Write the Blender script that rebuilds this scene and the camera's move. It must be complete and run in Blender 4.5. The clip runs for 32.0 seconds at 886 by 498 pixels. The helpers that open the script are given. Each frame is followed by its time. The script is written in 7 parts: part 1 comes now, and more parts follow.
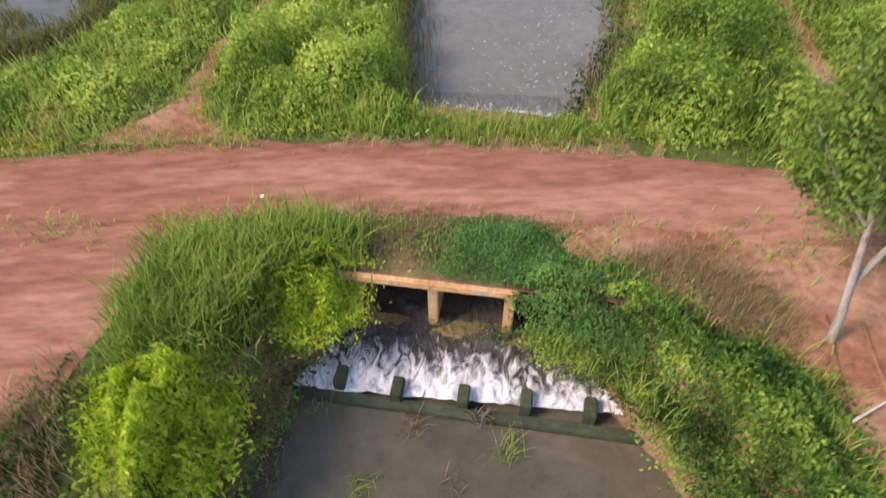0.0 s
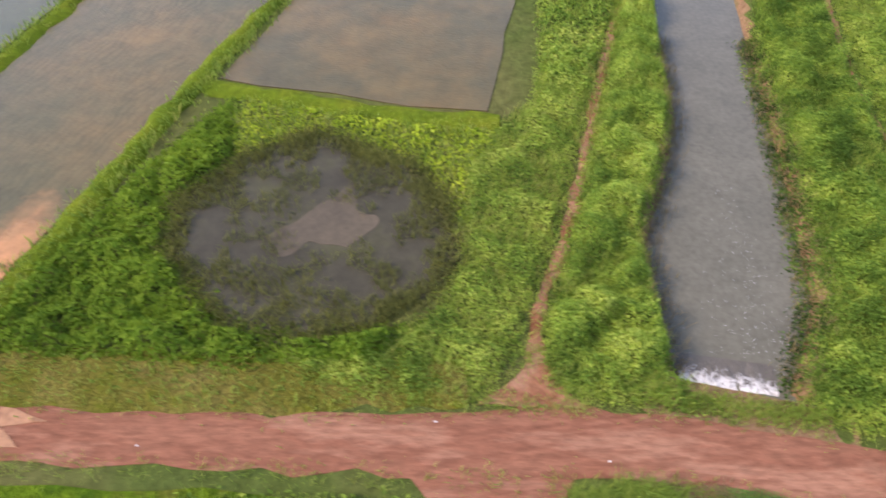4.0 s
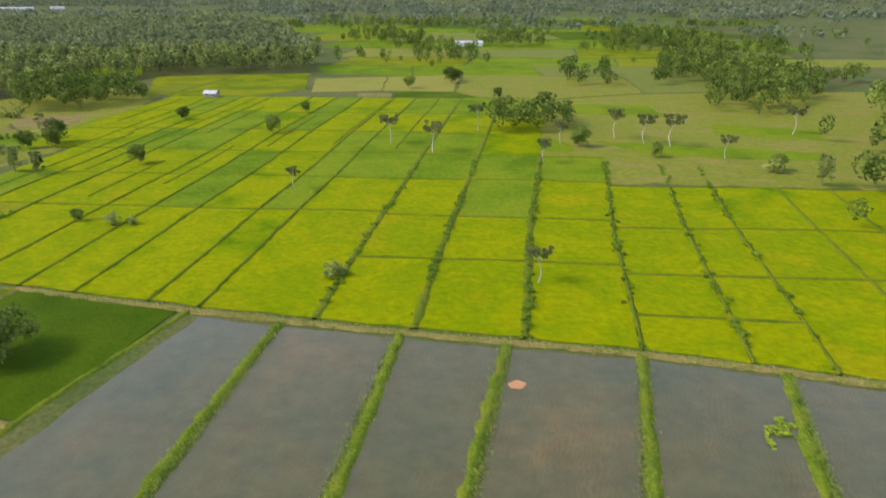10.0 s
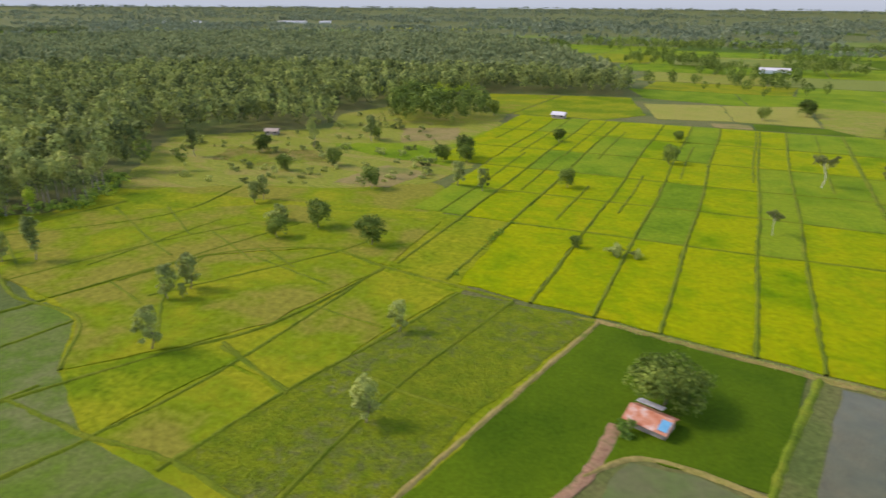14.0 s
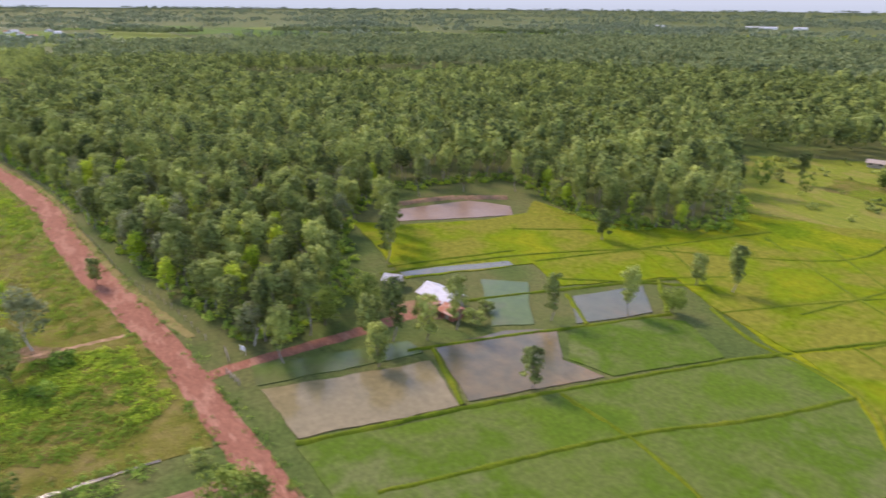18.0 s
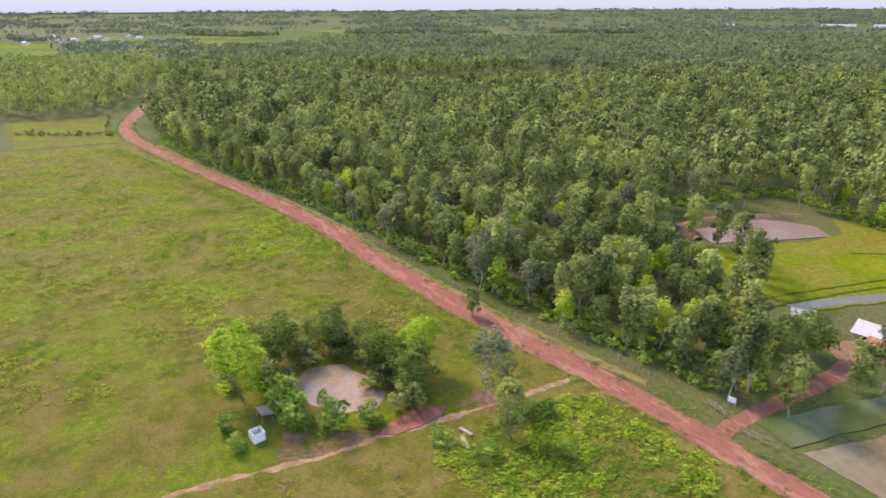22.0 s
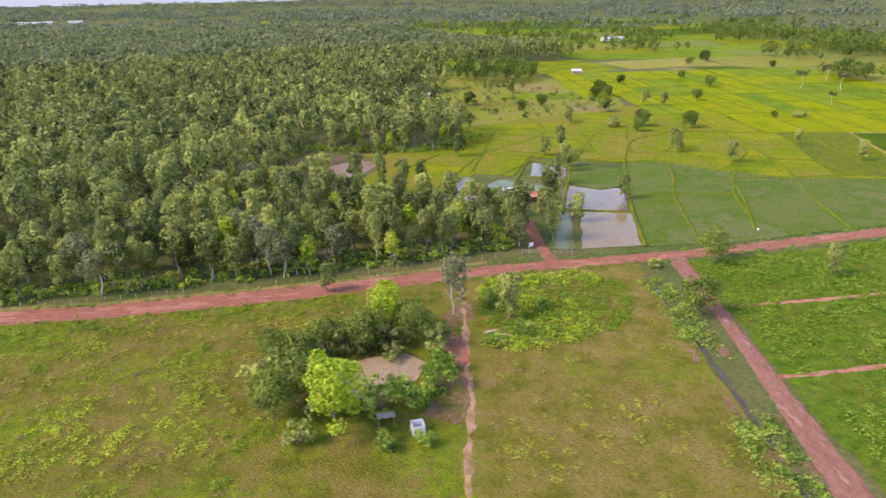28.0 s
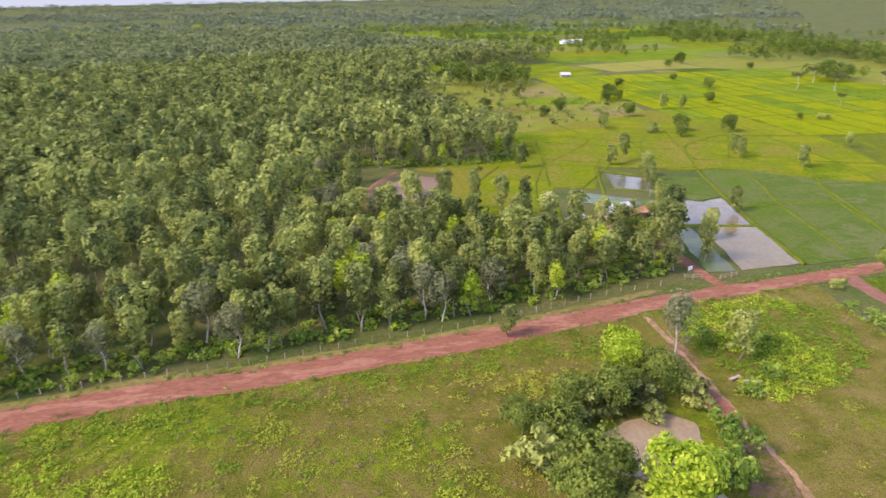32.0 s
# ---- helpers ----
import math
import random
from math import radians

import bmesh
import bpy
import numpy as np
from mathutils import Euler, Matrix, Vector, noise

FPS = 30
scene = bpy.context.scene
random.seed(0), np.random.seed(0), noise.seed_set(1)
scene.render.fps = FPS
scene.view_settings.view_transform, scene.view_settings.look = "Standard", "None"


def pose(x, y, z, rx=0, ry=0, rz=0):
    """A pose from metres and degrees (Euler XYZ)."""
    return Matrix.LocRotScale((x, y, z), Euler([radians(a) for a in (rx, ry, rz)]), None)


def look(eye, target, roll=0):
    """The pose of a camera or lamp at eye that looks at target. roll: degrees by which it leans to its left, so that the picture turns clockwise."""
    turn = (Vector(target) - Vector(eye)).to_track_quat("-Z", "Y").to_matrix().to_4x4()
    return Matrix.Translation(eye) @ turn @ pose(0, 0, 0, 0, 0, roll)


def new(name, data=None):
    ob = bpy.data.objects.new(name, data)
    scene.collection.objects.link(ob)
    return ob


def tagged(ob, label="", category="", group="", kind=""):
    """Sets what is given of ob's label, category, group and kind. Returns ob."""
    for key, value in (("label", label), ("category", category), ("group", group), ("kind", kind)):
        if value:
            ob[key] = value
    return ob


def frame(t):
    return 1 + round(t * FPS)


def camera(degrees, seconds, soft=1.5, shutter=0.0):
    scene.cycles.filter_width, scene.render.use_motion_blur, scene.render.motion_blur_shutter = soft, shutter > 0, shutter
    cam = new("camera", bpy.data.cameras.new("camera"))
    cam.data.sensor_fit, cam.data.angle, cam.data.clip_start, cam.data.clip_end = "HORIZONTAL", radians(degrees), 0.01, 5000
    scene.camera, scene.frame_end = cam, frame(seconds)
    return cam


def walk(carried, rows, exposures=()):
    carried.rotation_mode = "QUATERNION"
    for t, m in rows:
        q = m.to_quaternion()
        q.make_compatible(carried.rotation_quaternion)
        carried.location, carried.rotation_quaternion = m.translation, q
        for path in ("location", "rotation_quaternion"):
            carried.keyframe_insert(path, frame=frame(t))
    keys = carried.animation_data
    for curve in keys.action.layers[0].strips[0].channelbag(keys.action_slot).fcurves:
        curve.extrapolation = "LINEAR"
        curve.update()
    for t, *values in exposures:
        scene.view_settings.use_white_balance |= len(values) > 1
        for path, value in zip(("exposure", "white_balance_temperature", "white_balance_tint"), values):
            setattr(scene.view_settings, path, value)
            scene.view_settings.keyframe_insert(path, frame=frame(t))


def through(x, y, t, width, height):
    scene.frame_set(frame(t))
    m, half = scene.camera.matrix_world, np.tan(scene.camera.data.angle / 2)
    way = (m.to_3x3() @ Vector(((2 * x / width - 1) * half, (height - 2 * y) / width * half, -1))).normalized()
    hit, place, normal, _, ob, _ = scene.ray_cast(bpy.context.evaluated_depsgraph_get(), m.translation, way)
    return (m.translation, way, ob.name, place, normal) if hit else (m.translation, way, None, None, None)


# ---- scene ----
cam = camera(69.7, 32.0, shutter=0.5)
PATH = [
    (0, (16.414, -1.207, 11.535), (16.478, 0.153, 10.07), -0.2),
    (0.5, (16.414, -1.11, 13.614), (16.477, 0.25, 12.148), -0.1),
    (1, (16.381, -0.892, 15.847), (16.444, 0.453, 14.367), -0.1),
    (1.5, (16.356, -0.674, 18.032), (16.405, 0.657, 16.54), -0.0),
    (2, (16.329, -0.375, 20.108), (16.354, 0.937, 18.6), -0.0),
    (2.5, (15.881, -0.05, 22.359), (15.878, 1.244, 20.834), -0.0),
    (4.5, (-0.004, 0.0, 28.217), (-0.066, 1.332, 26.727), -0.1),
    (5, (-5.82, -0.083, 29.934), (-5.901, 1.251, 28.446), -0.1),
    (5.5, (-12.253, -0.278, 31.669), (-12.353, 1.059, 30.184), -0.1),
    (6, (-19.134, -0.487, 33.568), (-19.25, 0.845, 32.081), 0.0),
    (6.5, (-26.696, -0.959, 35.433), (-26.813, 0.377, 33.949), 0.2),
    (7, (-34.178, -1.315, 36.832), (-34.291, 0.033, 35.358), 0.4),
    (7.5, (-41.963, -1.811, 38.623), (-42.078, -0.382, 37.229), 0.4),
    (8, (-50.116, -2.344, 40.724), (-50.234, -0.814, 39.442), 0.3),
    (8.5, (-58.006, -2.85, 42.525), (-58.132, -1.226, 41.365), 0.2),
    (9, (-65.588, -3.422, 44.369), (-65.728, -1.713, 43.339), -0.0),
    (9.5, (-73.403, -3.945, 46.325), (-73.553, -2.164, 45.428), -0.2),
    (10, (-81.156, -4.751, 48.328), (-81.313, -2.908, 47.568), -0.2),
    (10.5, (-89.121, -5.197, 49.67), (-89.276, -3.337, 48.953), -0.2),
    (11, (-97.25, -6.046, 50.581), (-97.408, -4.185, 49.865), -0.1),
    (11.5, (-105.653, -6.91, 50.849), (-105.871, -5.056, 50.132), -0.0),
    (12, (-114.473, -7.632, 50.816), (-114.795, -5.793, 50.1), 0.1),
    (12.5, (-123.602, -8.444, 50.621), (-124.041, -6.628, 49.906), 0.1),
    (13, (-133.0, -9.321, 50.524), (-133.541, -7.533, 49.808), 0.2),
    (13.5, (-141.996, -11.0, 50.936), (-142.611, -9.237, 50.22), 0.3),
    (15.5, (-174.288, -17.344, 50.887), (-175.375, -15.826, 50.17), 0.4),
    (16, (-182.683, -20.184, 50.855), (-183.863, -18.737, 50.138), 0.4),
    (16.5, (-190.415, -23.354, 50.81), (-191.687, -21.986, 50.096), 0.3),
    (17, (-197.76, -27.162, 50.8), (-199.148, -25.911, 50.088), 0.4),
    (17.5, (-204.595, -31.83, 51.092), (-206.091, -30.71, 50.38), 0.4),
    (18, (-211.186, -36.784, 51.444), (-212.779, -35.808, 50.731), 0.4),
    (18.5, (-217.648, -42.165, 51.723), (-219.294, -41.281, 51.009), 0.3),
    (19, (-223.373, -48.096, 52.111), (-225.019, -47.214, 51.396), 0.3),
    (19.5, (-228.977, -54.496, 52.419), (-230.623, -53.613, 51.704), 0.3),
    (20, (-234.613, -60.982, 52.439), (-236.26, -60.1, 51.725), 0.1),
    (20.5, (-239.853, -67.648, 52.494), (-241.502, -66.769, 51.781), 0.0),
    (21, (-244.908, -74.334, 52.391), (-246.561, -73.46, 51.68), 0.0),
    (21.5, (-249.801, -81.253, 52.387), (-251.455, -80.381, 51.677), -0.1),
    (22, (-254.422, -88.488, 52.536), (-256.072, -87.609, 51.825), -0.3),
    (22.5, (-258.992, -95.701, 52.596), (-260.601, -94.749, 51.885), -0.4),
    (23, (-263.567, -102.869, 52.464), (-265.054, -101.738, 51.752), -0.5),
    (23.5, (-268.479, -110.114, 52.225), (-269.689, -108.692, 51.507), -0.6),
    (24, (-273.64, -117.157, 52.062), (-274.616, -115.568, 51.341), -0.6),
    (24.5, (-278.977, -123.605, 52.067), (-279.705, -121.89, 51.341), -0.8),
    (25, (-284.597, -129.386, 52.025), (-285.069, -127.586, 51.293), -1.0),
    (25.5, (-290.49, -134.511, 51.956), (-290.711, -132.665, 51.218), -1.2),
    (27.5, (-318.374, -144.844, 51.498), (-318.316, -142.988, 50.756), -1.2),
    (28, (-325.013, -144.138, 51.528), (-324.952, -142.282, 50.785), -1.2),
    (28.5, (-331.643, -142.319, 51.473), (-331.579, -140.464, 50.73), -1.2),
    (29, (-338.268, -139.67, 51.475), (-338.199, -137.814, 50.733), -1.1),
    (29.5, (-344.76, -136.436, 51.454), (-344.688, -134.58, 50.713), -1.1),
    (30, (-351.01, -132.63, 51.452), (-350.936, -130.773, 50.712), -1.0),
    (30.5, (-356.812, -129.245, 51.642), (-356.735, -127.388, 50.904), -1.0),
    (31, (-361.416, -126.867, 51.766), (-361.337, -125.009, 51.029), -1.0),
    (31.5, (-364.805, -124.896, 51.778), (-364.655, -123.043, 51.04), -1.0),
    (32, (-367.317, -123.423, 51.742), (-367.033, -121.586, 51.003), -1.0),
]
walk(cam, [(t, look(eye, target, roll)) for t, eye, target, roll in PATH], [(0, 1.85, 7700, 29), (2.5, 1.82, 7700, 29), (5, 1.8, 7600, 27), (6.5, 1.8, 7600, 27), (9, 1.56, 7450, 22), (16, 1.55, 7450, 30), (18, 1.82, 7250, 32), (20, 1.94, 7250, 34), (24, 2.0, 7350, 35), (28, 1.9, 7350, 36), (32, 1.95, 7350, 36)])

# ---------- sky, sun, exposure ----------
world = bpy.data.worlds.new("sky")
scene.world = world
world.use_nodes = True
wn = world.node_tree
sky = wn.nodes.new("ShaderNodeTexSky")
sky.sky_type = "NISHITA"
sky.sun_disc = False
SUN_ELEV, SUN_AZ = radians(42), radians(256)
sky.sun_elevation, sky.sun_rotation = SUN_ELEV, SUN_AZ
sky.altitude, sky.air_density, sky.dust_density, sky.ozone_density = 0, 1.0, 0.4, 1.0
wn.links.new(sky.outputs[0], wn.nodes["Background"].inputs[0])
wn.nodes["Background"].inputs[1].default_value = 0.13
sun_data = bpy.data.lights.new("sun", "SUN")
sun_data.energy, sun_data.angle, sun_data.color = 1.3, radians(18), (1.0, 0.94, 0.84)
sun = new("sun", sun_data)
sd = Vector((math.sin(SUN_AZ) * math.cos(SUN_ELEV), math.cos(SUN_AZ) * math.cos(SUN_ELEV), math.sin(SUN_ELEV)))
sun.matrix_world = look(sd * 100, (0, 0, 0))

# ---------- materials ----------
rng = np.random.default_rng(7)


class Nodes:
    def __init__(self, name):
        self.m = bpy.data.materials.new(name)
        self.m.use_nodes = True
        self.t = self.m.node_tree
        self.b = self.t.nodes["Principled BSDF"]
        self.pos = self.t.nodes.new("ShaderNodeNewGeometry")

    def add(self, kind, **kw):
        n = self.t.nodes.new(kind)
        for k, v in kw.items():
            n.inputs[k].default_value = v
        return n

    def link(self, a, b):
        self.t.links.new(a, b)

    def mapped(self, scale=(1, 1, 1), turn=0.0):
        mp = self.add("ShaderNodeMapping")
        mp.inputs["Scale"].default_value = scale
        mp.inputs["Rotation"].default_value = (0, 0, turn)
        self.link(self.pos.outputs["Position"], mp.inputs["Vector"])
        return mp.outputs[0]

    def noise(self, scale, detail=4, rough=0.6, vec=None, dist=0.0):
        n = self.add("ShaderNodeTexNoise", Scale=scale, Detail=detail, Roughness=rough, Distortion=dist)
        self.link(vec if vec else self.pos.outputs["Position"], n.inputs["Vector"])
        return n.outputs["Fac"]

    def ramp(self, fac, stops):
        r = self.add("ShaderNodeValToRGB")
        while len(r.color_ramp.elements) < len(stops):
            r.color_ramp.elements.new(0.5)
        for e, (p, c) in zip(r.color_ramp.elements, stops):
            e.position, e.color = p, (*c, 1)
        self.link(fac, r.inputs[0])
        return r.outputs[0]

    def mix(self, fac, a, b, blend="MIX"):
        n = self.t.nodes.new("ShaderNodeMix")
        n.data_type, n.blend_type = "RGBA", blend
        if isinstance(fac, float):
            n.inputs["Factor"].default_value = fac
        else:
            self.link(fac, n.inputs["Factor"])
        for s, i in ((a, 6), (b, 7)):
            if isinstance(s, tuple):
                n.inputs[i].default_value = (*s, 1)
            else:
                self.link(s, n.inputs[i])
        return n.outputs[2]

    def math(self, op, a, b=0.0):
        n = self.t.nodes.new("ShaderNodeMath")
        n.operation = op
        for s, i in ((a, 0), (b, 1)):
            if isinstance(s, (int, float)):
                n.inputs[i].default_value = s
            else:
                self.link(s, n.inputs[i])
        return n.outputs[0]

    def bump(self, height, strength=0.4, dist=0.1):
        b = self.add("ShaderNodeBump", Strength=strength, Distance=dist)
        self.link(height, b.inputs["Height"])
        self.link(b.outputs[0], self.b.inputs["Normal"])

    def done(self, col, rough=0.9, spec=0.2, metal=0.0):
        if isinstance(col, tuple):
            self.b.inputs["Base Color"].default_value = (*col, 1)
        else:
            self.link(col, self.b.inputs["Base Color"])
        if isinstance(rough, float):
            self.b.inputs["Roughness"].default_value = rough
        else:
            self.link(rough, self.b.inputs["Roughness"])
        self.b.inputs["Specular IOR Level"].default_value = spec
        self.b.inputs["Metallic"].default_value = metal
        return self.m


def mottled(name, stops, s1, s2, rough=0.9, bump=0.4, dist=0.1, spec=0.06, fine=0.5, obj=0.0, stretch=(1, 1, 1), turn=0.0):
    """Colours by a broad noise, a fine noise over it, relief from the fine one."""
    k = Nodes(name)
    v = k.mapped(stretch, turn)
    a, b = k.noise(s1, 5, 0.6, v), k.noise(s2, 5, 0.7, v)
    fac = a
    if obj:
        info = k.t.nodes.new("ShaderNodeObjectInfo")
        fac = k.math("ADD", a, k.math("MULTIPLY", k.math("SUBTRACT", info.outputs["Random"], 0.5), obj))
    n = len(stops)
    col = k.ramp(fac, [(0.3 + 0.4 * i / max(n - 1, 1), c) for i, c in enumerate(stops)])
    col = k.mix(fine, col, k.ramp(b, [(0.25, (0.18, 0.18, 0.18)), (0.75, (0.82, 0.82, 0.82))]), "OVERLAY")
    k.bump(b, bump, dist)
    return k.done(col, rough, spec)


def leafy(name, stops, wide=0.12, through=0.45, spread=0.6, rough=0.7, cell=0.0, broad=1.3):
    """Leaves: colour by leaf, by plant and by a broad noise; some light passes through them."""
    k = Nodes(name)
    info = k.t.nodes.new("ShaderNodeObjectInfo")
    f = k.math("ADD", k.math("MULTIPLY", k.pos.outputs["Random Per Island"], spread), k.math("MULTIPLY", k.noise(wide, 3), broad))
    f = k.math("ADD", f, k.math("MULTIPLY", info.outputs["Random"], 0.25))
    if cell:
        vo = k.add("ShaderNodeTexVoronoi", Scale=0.19)
        k.link(k.mapped((1, 1, 0)), vo.inputs["Vector"])
        f = k.math("ADD", f, k.math("MULTIPLY", k.math("SUBTRACT", vo.outputs["Color"], 0.5), cell))
    f = k.math("SUBTRACT", f, spread / 2 + 0.28 + (broad - 1.3) / 2)
    n = len(stops)
    col = k.ramp(f, [(0.1 + 0.8 * i / (n - 1), c) for i, c in enumerate(stops)])
    k.done(col, rough, 0.08)
    tr = k.add("ShaderNodeBsdfTranslucent")
    k.link(col, tr.inputs[0])
    mx = k.add("ShaderNodeMixShader", Fac=through)
    k.link(k.b.outputs[0], mx.inputs[1])
    k.link(tr.outputs[0], mx.inputs[2])
    k.link(mx.outputs[0], k.t.nodes["Material Output"].inputs[0])
    return k.m


def planted_rows(k, col, amount):
    """Wavering rows of sparse seedlings that break the water's surface."""
    w = k.add("ShaderNodeTexWave", Scale=0.55, Distortion=14.0, Detail=4.0)
    w.inputs["Detail Scale"].default_value = 0.6
    k.link(k.mapped((1, 1, 1), 0.25), w.inputs["Vector"])
    rows = k.math("MULTIPLY", w.outputs["Fac"], k.ramp(k.noise(0.12, 4), [(0.35, (0.2, 0.2, 0.2)), (0.65, (1, 1, 1))]))
    return k.mix(amount, col, k.ramp(rows, [(0.2, (0.62, 0.62, 0.62)), (0.9, (0.22, 0.26, 0.2))]), "OVERLAY")


def watery(name, stops, s1, ripple=(6.0, 0.15), rough=0.12, s2=None, stretch=(1, 1, 1), rows=0.0):
    """Shallow turbid water: mud and weed colours below a smooth rippled surface."""
    k = Nodes(name)
    a = k.noise(s1, 6, 0.65, k.mapped(stretch))
    n = len(stops)
    col = k.ramp(a, [(0.3 + 0.4 * i / max(n - 1, 1), c) for i, c in enumerate(stops)])
    col = k.mix(0.35, col, k.ramp(k.noise(s2 or s1 * 9, 5, 0.7), [(0.3, (0.25, 0.25, 0.25)), (0.7, (0.75, 0.75, 0.75))]), "OVERLAY")
    if rows:
        col = planted_rows(k, col, rows)
    k.bump(k.noise(ripple[0], 3, 0.6, k.mapped((1, 2.2, 1), 0.5)), ripple[1], 0.05)
    k.b.inputs["IOR"].default_value = 1.33
    return k.done(col, rough, 0.5)


def weedy(name, dry, weed, share, s1=0.07, s2=0.9):
    """Dry grass with clumps of green weed: broad patches broken into small clumps."""
    k = Nodes(name)
    a, b, c = k.noise(s1, 4, 0.6), k.noise(s2, 4, 0.65), k.noise(s2 * 4.5, 4, 0.7)
    f = k.math("ADD", k.math("ADD", k.math("MULTIPLY", a, 1.1), k.math("MULTIPLY", b, 0.9)), share - 1.0)
    mask = k.ramp(f, [(0.42, (0, 0, 0)), (0.60, (1, 1, 1))])
    lo = k.ramp(k.noise(s1 * 3, 4, 0.6), [(0.35, dry[0]), (0.5, dry[1]), (0.65, dry[2])])
    hi = k.ramp(k.noise(s2 * 0.6, 4, 0.6), [(0.35, weed[0]), (0.65, weed[1])])
    col = k.mix(mask, lo, hi)
    col = k.mix(0.8, col, k.ramp(c, [(0.25, (0.2, 0.2, 0.2)), (0.75, (0.8, 0.8, 0.8))]), "OVERLAY")
    k.bump(k.math("ADD", k.math("MULTIPLY", b, 1.2), c), 1.0, 0.45)
    return k.done(col, 0.9, 0.05)


M = {}
M["ground"] = mottled("rough_grassland", [(0.04, 0.068, 0.016), (0.07, 0.098, 0.023), (0.10, 0.105, 0.034), (0.062, 0.092, 0.02)], 0.035, 1.3, fine=0.7, bump=0.6, dist=0.3)
M["far_green"] = mottled("far_green_fields", [(0.06, 0.11, 0.018), (0.09, 0.14, 0.024), (0.125, 0.155, 0.032)], 0.03, 0.6, fine=0.5, spec=0.02, obj=0.5)
M["meadow"] = weedy("meadow_grass", [(0.10, 0.12, 0.013), (0.16, 0.148, 0.028), (0.20, 0.162, 0.046)], [(0.095, 0.155, 0.010), (0.185, 0.235, 0.014)], 0.46)
M["dry"] = weedy("dry_meadow_grass", [(0.115, 0.128, 0.016), (0.178, 0.162, 0.032), (0.225, 0.18, 0.055)], [(0.10, 0.15, 0.011), (0.18, 0.215, 0.016)], 0.36)
M["worn"] = weedy("worn_grassy_soil", [(0.19, 0.125, 0.06), (0.26, 0.165, 0.09), (0.30, 0.19, 0.11)], [(0.10, 0.125, 0.016), (0.16, 0.16, 0.03)], 0.48, 0.25, 1.4)
M["rice_wet"] = weedy("patchy_wet_rice", [(0.10, 0.115, 0.032), (0.085, 0.12, 0.012), (0.12, 0.13, 0.04)], [(0.085, 0.132, 0.005), (0.135, 0.168, 0.007)], 0.62, 0.06, 0.6)
M["weeds"] = weedy("weedy_green", [(0.095, 0.13, 0.013), (0.14, 0.15, 0.024), (0.11, 0.145, 0.014)], [(0.055, 0.125, 0.009), (0.125, 0.205, 0.013)], 0.6)
M["bund"] = mottled("bund_grass", [(0.062, 0.105, 0.008), (0.10, 0.15, 0.011), (0.14, 0.165, 0.015)], 0.25, 2.5, fine=0.7, bump=0.8, dist=0.2)
M["rice_bund"] = mottled("low_rice_bund", [(0.06, 0.10, 0.006), (0.09, 0.125, 0.008), (0.12, 0.14, 0.011)], 0.2, 2.5, fine=0.6, bump=0.7, dist=0.2)
M["bund_path"] = mottled("trodden_bund", [(0.144, 0.1476, 0.0288), (0.216, 0.1722, 0.0576), (0.108, 0.1312, 0.0216)], 0.25, 2.0, fine=0.6, bump=0.6, dist=0.15)
M["laterite"] = mottled("red_laterite", [(0.165, 0.068, 0.041), (0.25, 0.112, 0.068), (0.21, 0.088, 0.053), (0.30, 0.15, 0.095), (0.235, 0.10, 0.06)], 0.3, 3.0, fine=0.6, bump=0.5, dist=0.06, stretch=(0.38, 1.5, 1), turn=-0.12)
M["laterite_cross"] = mottled("brown_laterite", [(0.155, 0.072, 0.047), (0.23, 0.118, 0.08), (0.19, 0.09, 0.06), (0.31, 0.20, 0.145)], 0.4, 3.0, fine=0.6, bump=0.5, dist=0.06, stretch=(1.5, 0.38, 1), turn=-0.05)
M["pale_soil"] = mottled("worn_reddish_soil", [(0.19, 0.075, 0.04), (0.26, 0.12, 0.066), (0.33, 0.18, 0.11), (0.22, 0.094, 0.05)], 0.45, 4.0, fine=0.6, bump=0.5)
M["wet_soil"] = mottled("wet_orange_soil", [(0.24, 0.115, 0.06), (0.36, 0.19, 0.10), (0.28, 0.14, 0.075)], 0.8, 3.0, rough=0.35, fine=0.5, spec=0.2)
M["pale_path"] = mottled("pale_trodden_soil", [(0.25, 0.14, 0.08), (0.34, 0.21, 0.125), (0.20, 0.135, 0.06), (0.29, 0.17, 0.10)], 0.5, 4.0, fine=0.6, bump=0.5)
M["mud"] = mottled("wet_tan_mud", [(0.396, 0.19, 0.0855), (0.484, 0.25, 0.1235)], 0.4, 3.0, rough=0.35, fine=0.25, bump=0.15)
M["rice_y"] = mottled("ripe_rice", [(0.08, 0.15, 0.0015), (0.14, 0.195, 0.0018), (0.19, 0.22, 0.002), (0.13, 0.19, 0.0018), (0.20, 0.212, 0.003)], 0.05, 0.7, fine=0.45, spec=0.02, bump=0.9, dist=0.3, obj=0.22)
M["rice_g"] = mottled("young_rice", [(0.032, 0.070, 0.0036), (0.054, 0.10, 0.0046), (0.08, 0.124, 0.0055)], 0.04, 1.6, fine=0.45, spec=0.02, bump=0.8, dist=0.2, obj=0.2)
M["scrub_land"] = mottled("scrubby_olive_land", [(0.105, 0.148, 0.013), (0.165, 0.18, 0.024), (0.135, 0.168, 0.016), (0.19, 0.172, 0.04), (0.125, 0.165, 0.014)], 0.09, 1.1, fine=0.7, bump=0.8, dist=0.3, stretch=(0.6, 1.5, 1), turn=0.3)
M["lush"] = mottled("lush_green_field", [(0.07, 0.135, 0.006), (0.10, 0.168, 0.008), (0.135, 0.19, 0.010), (0.088, 0.155, 0.007)], 0.05, 0.8, fine=0.45, spec=0.02, bump=0.8, dist=0.3, obj=0.25)
